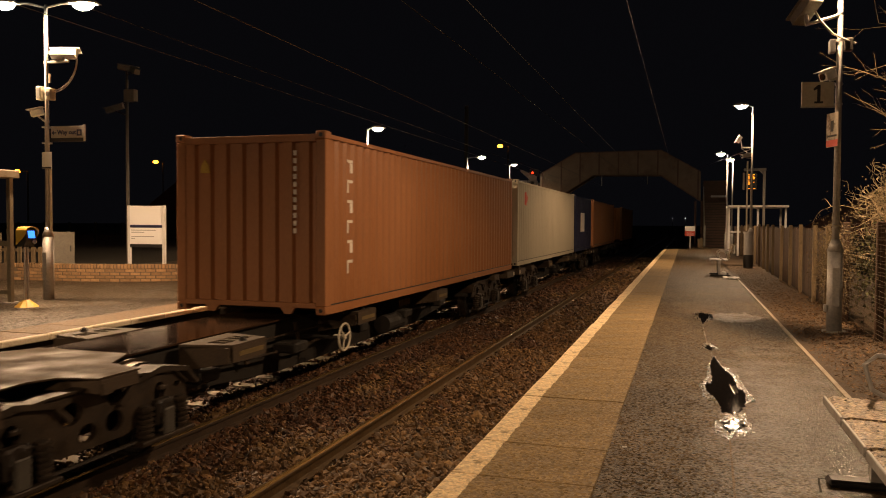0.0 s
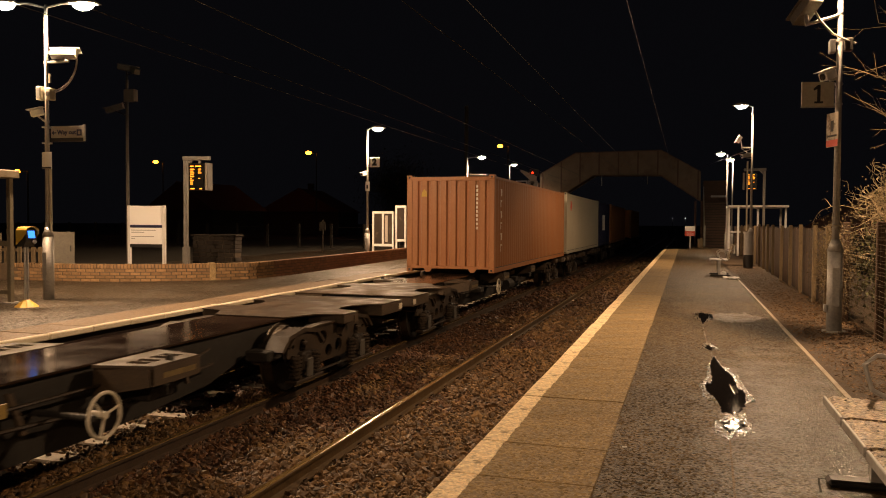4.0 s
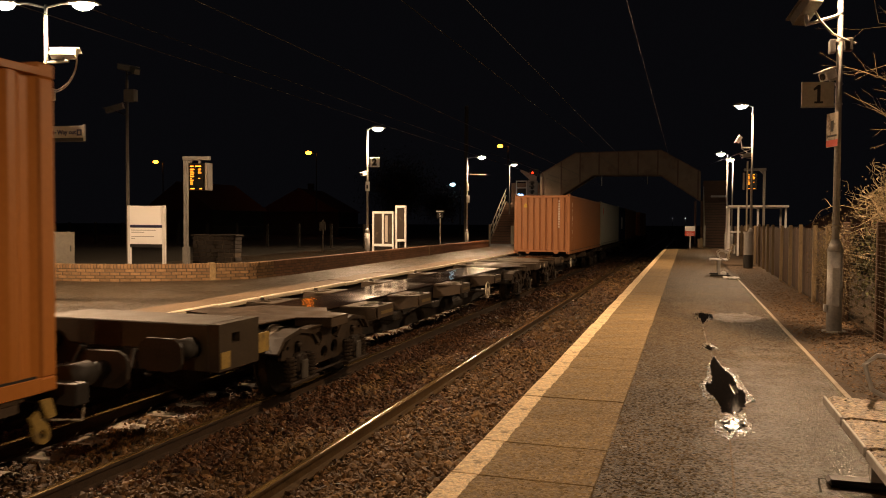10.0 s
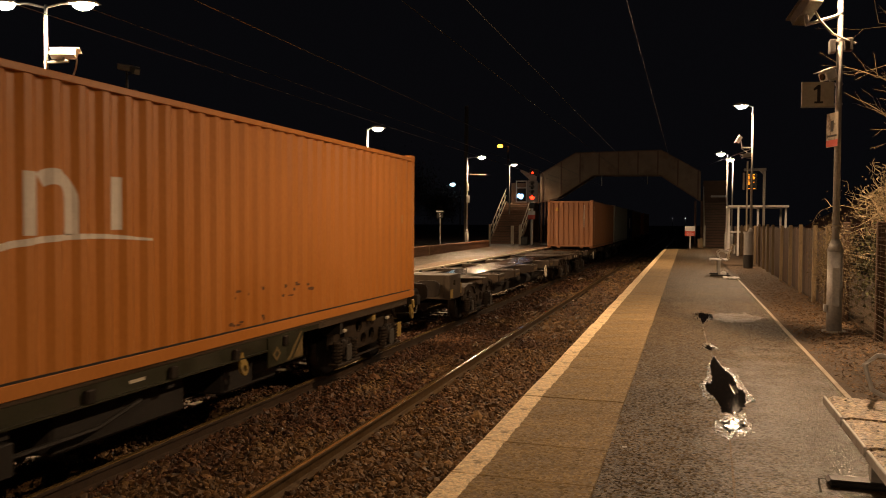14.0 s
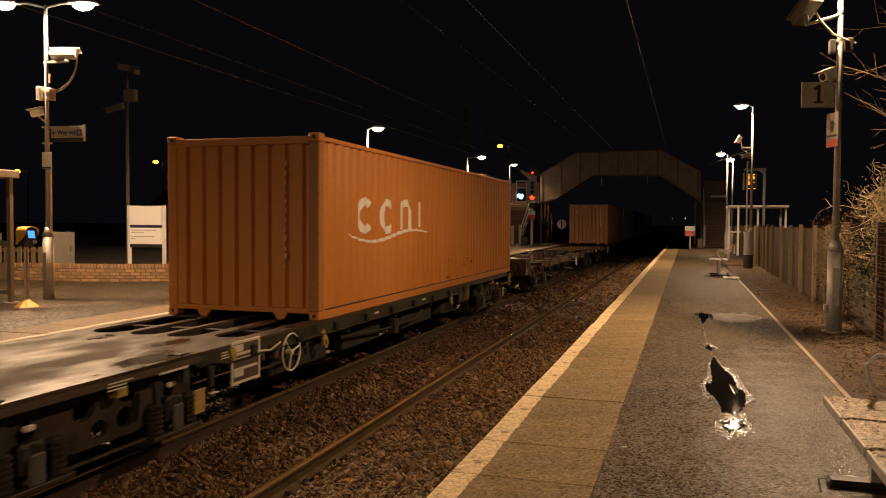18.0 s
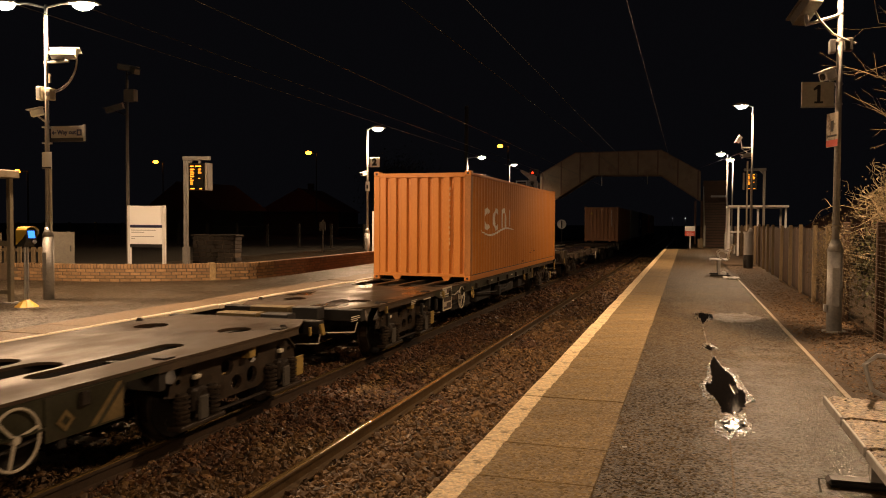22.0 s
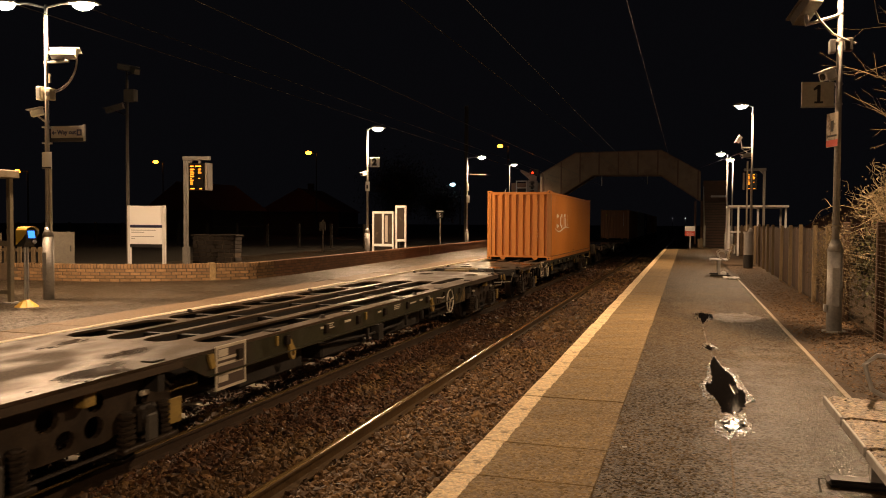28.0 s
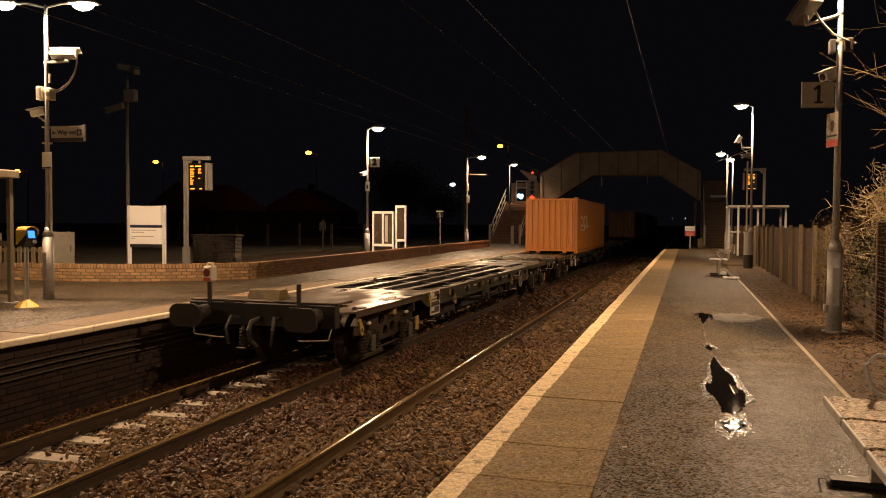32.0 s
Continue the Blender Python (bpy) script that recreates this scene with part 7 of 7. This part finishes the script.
    part("brake_crank", box(B(), W - 0.12, W + 0.02, -0.15, 0.05, -0.52, -0.26, 0.01), UNDER, t)
    for x in (-W + 0.12, W - 0.12):
        for y in (a + 0.95, a + 7.2, b - 7.2, b - 0.95):
            part("spigot", tube(B(), (x, y, top), (x, y, top + 0.045), 0.05, 0.03, 10), BOGIE, t)
    for y in bogies:
        bogie(t, y - uc)
    for end, d in ((a, -1), (b, 1)):
        raised = last and end == a
        hs = B()
        y0, y1 = sorted((end, end - d * 0.16))
        box(hs, -1.22, 1.22, y0, y1, -0.14, 0.20 if raised else 0.042, 0.012)
        part("headstock", hs, UNDER, t, "dark steel headstock")
        if raised:
            part("end_platform", box(B(), -1.24, 1.24, y0 + 0.05, y1 + 0.42, 0.202, 0.235, 0.008), STEEL_DECK, t)
            part("ramp_box", prism(B(), [(y1 + 0.06, 0.236), (y1 + 0.40, 0.236), (y1 + 0.33, 0.375), (y1 + 0.12, 0.375)], "x", -0.35, 0.18), OCHRE_PLANK, t, "dull yellow tool box")
            part("lamp_bracket", box(B(), 0.60, 0.66, y0 - 0.01, y0 + 0.04, 0.1, 0.50, 0.006), BLACK, t)
            part("upright", box(B(), -0.90, -0.84, y0 - 0.02, y0 + 0.03, 0.1, 0.50, 0.006), BLACK, t)
        else:
            part("end_plank", box(B(), -0.55, 0.12, min(end + d * 0.05, end + d * 0.32), max(end + d * 0.05, end + d * 0.32), -0.02, 0.085, 0.012), OCHRE_PLANK, t, "dirty yellow end plank")
            part("end_plank_box", box(B(), 0.18, 0.62, min(end + d * 0.05, end + d * 0.30), max(end + d * 0.05, end + d * 0.30), -0.10, 0.09, 0.012), BLACK, t)
        if d in bar_ends:
            part("coupling_bar", box(B(), -0.09, 0.09, min(end, end + d * 0.66), max(end, end + d * 0.66), -0.22, -0.06, 0.01), UNDER, t, "fixed coupling bar")
        else:
            buffer_pair(t, end, d)
        for s in (-1, 1):
            st = B()
            pipe(st, [(s * 1.16, end, -0.14), (s * 1.12, end + d * 0.02, -0.30), (s * 0.70, end + d * 0.02, -0.33), (s * 0.62, end, -0.33)], 0.010, 6)
            part("shunter_step", st, CREAM, t, "thin pale grab rail")
    # fittings of the right-hand side
    tri = hw["tri"] - uc
    pn = part("end_panel", prism(B(), [(tri - 0.45, -0.36), (tri + 0.45, -0.36), (tri + 0.45, 0.0), (tri - 0.45, 0.0)], "x", W + 0.002, W + 0.012), GREEN_SOLE, t, "green panel with a white diagonal")
    part("white_diagonal", prism(B(), [(tri + 0.02, -0.34), (tri + 0.10, -0.34), (tri + 0.43, -0.02), (tri + 0.37, -0.02)], "x", W + 0.013, W + 0.017), OCHRE_PLANK, pn)
    part("white_diagonal", prism(B(), [(tri + 0.16, -0.34), (tri + 0.44, -0.34), (tri + 0.44, -0.08)], "x", W + 0.013, W + 0.017), OCHRE_PLANK, pn)
    part("small_mark", plate(B(), [(tri - 0.34, -0.22), (tri - 0.24, -0.31), (tri - 0.14, -0.22), (tri - 0.24, -0.13)], [[(tri - 0.29, -0.22), (tri - 0.24, -0.265), (tri - 0.19, -0.22), (tri - 0.24, -0.175)]], "x", W + 0.013, W + 0.017), OCHRE_PLANK, pn)
    dp = hw["panel"] - uc
    pn = part("data_panel", box(B(), W + 0.002, W + 0.014, dp - 0.28, dp + 0.28, -0.40, 0.04, 0.003), PANEL, t, "brown data panel with pale lines")
    part("panel_frame", plate(B(), rect(dp - 0.30, dp + 0.30, -0.42, 0.06), [rect(dp - 0.27, dp + 0.27, -0.39, 0.03)], "x", W + 0.004, W + 0.020), CREAM, pn)
    for z in (-0.10, -0.16, -0.27):
        part("panel_line", box(B(), W + 0.015, W + 0.018, dp - 0.26, dp + 0.24, z, z + 0.03), CREAM, pn)
    for y in (-0.20, 0.08):
        part("panel_line", box(B(), W + 0.015, W + 0.018, dp - 0.25, dp - 0.06, y - 0.14, y - 0.06), CREAM, pn)
    wy = hw["wheel"] - uc
    handwheel(t, wy, -0.25, rim=0.013)
    # valves, hangers and pipework beside the handwheel
    rg = random.Random(int(u0 * 7))
    for k in range(6):
        y = wy - 1.0 + k * 0.15
        z = -0.30 + rg.uniform(0.0, 0.16)
        part("valve_block", box(B(), W - 0.16, W + 0.015, y, y + rg.uniform(0.05, 0.12), z, z + rg.uniform(0.06, 0.13), 0.01), BOGIE if k % 2 else BROWN_EAR, t)
    part("valve_lever", pipe(B(), [(W + 0.02, wy - 0.95, -0.10), (W + 0.03, wy - 0.55, -0.14), (W + 0.03, wy - 0.30, -0.08)], 0.012, 6), CREAM, t, "pale valve lever")
    part("valve_pipe", pipe(B(), [(W - 0.03, wy - 1.1, -0.34), (W - 0.02, wy - 0.5, -0.36), (W - 0.02, wy + 0.3, -0.30), (W - 0.05, wy + 0.8, -0.16)], 0.016, 6), BOGIE, t)
    for y in (wy - 2.6, wy - 1.7, wy - 4.4, wy + 0.5):
        part("hanger", prism(B(), [(y - 0.05, sole), (y + 0.05, sole), (y + 0.03, sole - 0.22), (y - 0.03, sole - 0.22)], "x", W - 0.05, W - 0.01), UNDER, t)
    for y in (wy - 1.55, wy - 3.3, wy - 6.0):
        for k in range(3):
            part("stencil_line", box(B(), W + 0.002, W + 0.005, y, y + rg.uniform(0.22, 0.34), -0.035 - k * 0.030, -0.022 - k * 0.030), CREAM, t)
    part("stencil_line", box(B(), W + 0.002, W + 0.005, wy - 2.6, wy - 2.15, -0.075, -0.052), CREAM, t)
    for y in (wy - 4.6, wy - 7.4):
        part("lamp_iron", box(B(), W, W + 0.03, y, y + 0.05, -0.12, 0.0, 0.006), DIRTY_YELLOW, t, "small yellow bracket")
    for y in np.arange(a + 1.2, b - 1.0, 2.3):
        part("deck_lock", box(B(), W - 0.20, W - 0.05, y - 0.09, y + 0.09, top, top + 0.016, 0.006), BOGIE, t)
    for y in hw["lugs"]:
        lug(t, y - uc, -0.25)
    for y, w in hw["marks"]:
        part("side_mark", box(B(), W + 0.002, W + 0.006, y - uc, y - uc + w * 0.6, -0.075, -0.045), hw["mark_paint"], t)
    for y in bogies:
        for d in (1.75,):
            part("yellow_lever", prism(B(), [(y - uc + d - 0.05, 0.0), (y - uc + d + 0.05, 0.0), (y - uc + d + 0.10, -0.15), (y - uc + d + 0.02, -0.16)], "x", W + 0.0, W + 0.03), DIRTY_YELLOW, t, "yellow lever plate")
    return t


def spine_wagon(u0, u1, bogies, wheels, ears, label, box_end=True, locks=()):
    """A low brown wagon: a wide wet spine with bracket arms at the sides."""
    uc = (u0 + u1) / 2
    t = thing("spine_wagon", pose(TRACK_X, 0, 0), label, "railway wagon", "wagons of the train")
    t["u"] = uc
    a, b = u0 - uc, u1 - uc
    b0, b1 = bogies[0] - uc, bogies[1] - uc
    web = B()
    prism(web, [(a + 0.4, 0.0), (a + 0.4, -0.24), (b0 + 1.0, -0.24), (b0 + 2.3, -0.58), (b0 + 4.2, -0.72), (b1 - 4.2, -0.72), (b1 - 2.3, -0.58), (b1 - 1.0, -0.24), (b - 0.4, -0.24), (b - 0.4, 0.0)], "x", -0.50, 0.50)
    part("spine_girder", web, UNDER, t, "deep fish-bellied black girder")
    part("spine", box(B(), -0.56, 0.56, a + 0.4, b - 0.4, 0.002, 0.030, 0.008), SPINE_DECK, t, "wide wet brown top plate")
    for e, d in (((b, -1),) if box_end else ((a, 1), (b, -1))):
        # end deck: full width at the end boxes, waisted over the bogie, wide again at the inner outriggers
        half = [(0.0, 1.22), (0.95, 1.22), (1.0, 0.98), (1.25, 0.80), (1.6, 0.76), (1.85, 0.85), (1.95, 1.22), (2.47, 1.22), (2.60, 0.80), (3.1, 0.56)]
        outline = [(x, e + d * k) for k, x in half] + [(-x, e + d * k) for k, x in reversed(half)]
        part("end_deck", prism(B(), outline, "z", 0.032, 0.048), END_DECK, t, "damp brown end deck waisted over the bogie")
        for s in (-1, 1):
            for k0, k1, dep in ((0.0, 0.95, 0.18), (1.95, 2.47, 0.13)):
                ya, yb = sorted((e + d * k0, e + d * k1))
                bx = B()
                box(bx, min(s * 0.62, s * 1.215), max(s * 0.62, s * 1.215), ya + 0.005, yb - 0.005, 0.03 - dep, 0.031, 0.01)
                m = part("end_box" if k0 == 0 else "outrigger", bx, BROWN_EAR, t, "dusty box-section bracket")
                part("corner_plate", box(B(), min(s * 1.216, s * 1.224), max(s * 1.216, s * 1.224), yb - 0.16 if d < 0 else ya + 0.02, yb - 0.02 if d < 0 else ya + 0.16, -0.11, -0.01), CREAM if k0 == 0 else BROWN_EAR, m)
    for e in ears:
        y = e - uc
        for s in (-1, 1):
            br = B()
            plate(br, [(s * 0.62, y - 0.5), (s * 1.22, y - 0.36), (s * 1.22, y + 0.36), (s * 0.62, y + 0.5)],
                  [rect(min(s * 0.84, s * 1.07), max(s * 0.84, s * 1.07), y + p, y + p + 0.115) for p in (-0.30, -0.155, 0.04, 0.185)], "z", 0.0, 0.028)
            m = part("bracket_arm", br, BROWN_EAR, t, "dusty brown bracket arm with square holes")
            for yy in (y - 0.40, y + 0.40):
                part("gusset", prism(B(), [(s * 0.56, -0.30), (s * 1.20, -0.17), (s * 1.20, -0.001), (s * 0.56, -0.001)], "y", yy - 0.012, yy + 0.012), BROWN_EAR, m)
            part("arm_lip", box(B(), min(s * 1.20, s * 1.22), max(s * 1.20, s * 1.22), y - 0.36, y + 0.36, -0.17, -0.001), BROWN_EAR, m)
            part("label_strip", box(B(), min(s * 1.2205, s * 1.224), max(s * 1.2205, s * 1.224), y - 0.22, y + 0.30, -0.115, -0.06), OCHRE_PLANK, m, "dull yellow stencil strip")
            part("spigot", tube(B(), (s * 1.13, y, 0.028), (s * 1.12, y, 0.075), 0.05, 0.03, 10), BOGIE, m)
    for y in bogies:
        bogie(t, y - uc, fender=True, yellow=False)
    if box_end:
        # a full-width box end, then a pair of outriggers inside the bogie
        m = part("end_cabinet", box(B(), -1.23, 1.10, a + 0.06, a + 0.88, -0.23, 0.29, 0.012), BOX_BROWN, t, "full-width brown box end with a yellow label")
        part("cabinet_side", plate(B(), rect(a + 0.06, a + 0.88, -0.23, 0.29), [rect(a + 0.31, a + 0.47, 0.06, 0.17)], "x", 1.104, 1.23), BOX_BROWN, m)
        # black plate behind the hole, painting the darkness inside
        part("cabinet_hole_backing", box(B(), 1.1005, 1.103, a + 0.28, a + 0.50, 0.03, 0.20), BLACK, m)
        part("label_plate", box(B(), 1.2305, 1.24, a + 0.09, a + 0.27, -0.20, -0.02), DIRTY_YELLOW, m, "yellow and white label")
        half = [(0.9, 0.60), (2.1, 0.62), (2.75, 0.72), (2.90, 1.22), (3.48, 1.22), (3.62, 0.80), (4.1, 0.56)]
        part("end_deck", prism(B(), [(x, a + k) for k, x in half] + [(-x, a + k) for k, x in reversed(half)], "z", 0.032, 0.048), END_DECK, t, "damp deck waisted over the bogie")
        for s in (-1, 1):
            part("outrigger", box(B(), min(s * 0.62, s * 1.215), max(s * 0.62, s * 1.215), a + 2.905, a + 3.475, -0.10, 0.031, 0.01), BROWN_EAR, t, "dusty box-section bracket")
            part("lock_block", box(B(), min(s * 0.36, s * 0.58), max(s * 0.36, s * 0.58), a + 1.45, a + 1.70, 0.049, 0.13, 0.02), BROWN_EAR, t)
        part("data_plate", box(B(), 1.10, 1.13, a + 0.95, a + 1.30, -0.18, 0.06, 0.004), DIRTY_YELLOW, t)
    for end, d in ((a, -1), (b, 1)):
        y0, y1 = sorted((end, end - d * 0.45))
        part("headstock", box(B(), -0.6, 0.6, y0, y1, -0.24, 0.0, 0.012), UNDER, t, "dark steel headstock")
        if box_end and d < 0:
            buffer_pair(t, end, d)
        else:
            part("coupling_bar", box(B(), -0.09, 0.09, min(end, end + d * 0.30), max(end, end + d * 0.30), -0.20, -0.06, 0.01), UNDER, t, "fixed coupling bar")
    for y in locks:
        for s in (-1, 1):
            part("container_lock", box(B(), min(s * 1.06, s * 1.2), max(s * 1.06, s * 1.2), y - uc - 0.08, y - uc + 0.08, 0.0, 0.139, 0.01), BOGIE, t)
    for w in wheels:
        handwheel(t, w - uc + 0.12, -0.30, 0.20, 1.18, None, 0.017)
        part("wheel_shaft", tube(B(), (0.5, w - uc, -0.30), (1.18, w - uc, -0.30), 0.03, n=8), UNDER, t)
    part("brake_cylinder", tube(B(), (0.75, 0.2, -0.45), (0.75, 1.0, -0.45), 0.16, n=14), UNDER, t)
    for ya, yb in ((b0 + 2.4, -0.6), (1.4, b1 - 2.4)):
        part("brake_rod", pipe(B(), [(0.62, ya, -0.34), (0.70, (ya + yb) / 2, -0.40), (0.62, yb, -0.30)], 0.020, 6), BOGIE_PLATE, t, "rusty brake pull rod")
        part("air_pipe", pipe(B(), [(0.58, ya, -0.14), (0.64, ya + 0.4, -0.18), (0.64, yb - 0.4, -0.18), (0.58, yb, -0.12)], 0.016, 6), BOGIE_PLATE, t)
        for k in range(3):
            y = ya + (yb - ya) * (k + 0.5) / 3
            part("rod_hanger", prism(B(), [(y - 0.10, -0.05), (y - 0.04, -0.05), (y + 0.12, -0.44), (y + 0.06, -0.44)], "x", 0.60, 0.635), BROWN_EAR, t)
    part("side_label", box(B(), 0.70, 0.72, 25.4 - 24.2, 26.0 - 24.2, -0.22, -0.10), DIRTY_YELLOW, t)
    for y in np.linspace(a + 4, b - 4, 6):
        part("side_pipe", box(B(), 0.60, 0.95, y - 0.2, y + 0.2, -0.40, -0.26, 0.02), UNDER, t)
    return t


WAGONS = [
    flat_wagon(-26.1, -7.75, (-23.6, -9.62), {"tri": -12.3, "panel": -21.45, "wheel": -13.05, "lugs": (-14.25, -20.05, -25.2), "marks": ((-15.0, 0.28), (-18.4, 0.35), (-19.2, 0.3), (-17.1, 0.25)), "mark_paint": CREAM},
               "last dark green skeletal flat wagon, empty, with a tail lamp", last=True, sole=-0.225, bar_ends=(1,)),
    flat_wagon(-6.45, 12.55, (-3.95, 10.3), {"tri": 7.3, "panel": -1.9, "wheel": -0.83, "lugs": (0.15, 6.3, 12.0), "marks": ((2.0, 0.3), (4.4, 0.35)), "mark_paint": CREAM},
               "dark green skeletal flat wagon carrying one container", sole=-0.14, bar_ends=(-1,)),
    spine_wagon(14.40, 34.05, (17.5, 31.5), (26.5,), (19.4, 21.5, 24.4, 27.6), "low brown spine wagon with bracket arms, empty"),
    spine_wagon(34.62, 53.6, (36.7, 50.9), (41.6,), (39.0, 42.5, 46.5), "low brown spine wagon under the red-brown container", box_end=False),
    spine_wagon(54.3, 73.2, (56.6, 70.7), (), (60.0, 64.5, 67.0), "low brown spine wagon under two containers", box_end=False, locks=(54.4, 65.9, 66.9, 72.4)),
    spine_wagon(74.0, 93.0, (76.4, 90.5), (), (82.0, 86.0), "low brown spine wagon far ahead", box_end=False, locks=(74.3, 85.9)),
    spine_wagon(93.6, 112.5, (96.0, 110.0), (), (102.0, 106.0), "low brown spine wagon far ahead", box_end=False, locks=(93.9, 105.2)),
]


def tail_lamp():
    t = thing("tail_lamp", pose(TRACK_X, 0, 0.235), "pale tail lamp with a dark red lens on the last wagon", "tail lamp")
    t["u"] = -26.05
    part("lamp_body", box(B(), -0.97, -0.815, -0.08, 0.08, 0.265, 0.50, 0.02), CREAM, t, "pale lamp case")
    part("lamp_handle", pipe(B(), [(-0.955, 0, 0.50), (-0.94, 0, 0.54), (-0.845, 0, 0.54), (-0.83, 0, 0.50)], 0.009, 6), CREAM, t)
    part("lamp_lens", tube(B(), (-0.893, -0.095, 0.40), (-0.893, -0.08, 0.40), 0.060, n=18), TAIL_RED, t, "round red lens")
    part("lamp_mark", box(B(), -0.955, -0.83, -0.086, -0.081, 0.275, 0.32), RED, t)
    return t


TAIL = tail_lamp()


def travel(t):
    """How far the train has rolled at t seconds: the y of the orange container's rear end."""
    k = (t - 16.0) / 16.0
    return 5.688 + 33.0075 * k - 2.9267 * k ** 2 + 0.389 * k ** 3 - 0.0799 * k ** 4 + 0.3093 * k ** 5


def motions():
    for ob in CONTAINERS + WAGONS + [TAIL]:
        u, z = ob["u"], ob.matrix_basis.translation.z
        walk(ob, [(float(t), pose(TRACK_X, u + travel(t), z)) for t in range(0, 33)])
    for w, y in WHEELSETS:
        rows = []
        for k in range(0, 129):
            t = k * 0.25
            rows.append((t, pose(0, y, AXLE_Z, math.degrees(-(travel(t) - travel(0)) / WHEEL_R), 0, 0)))
        walk(w, rows)


motions()
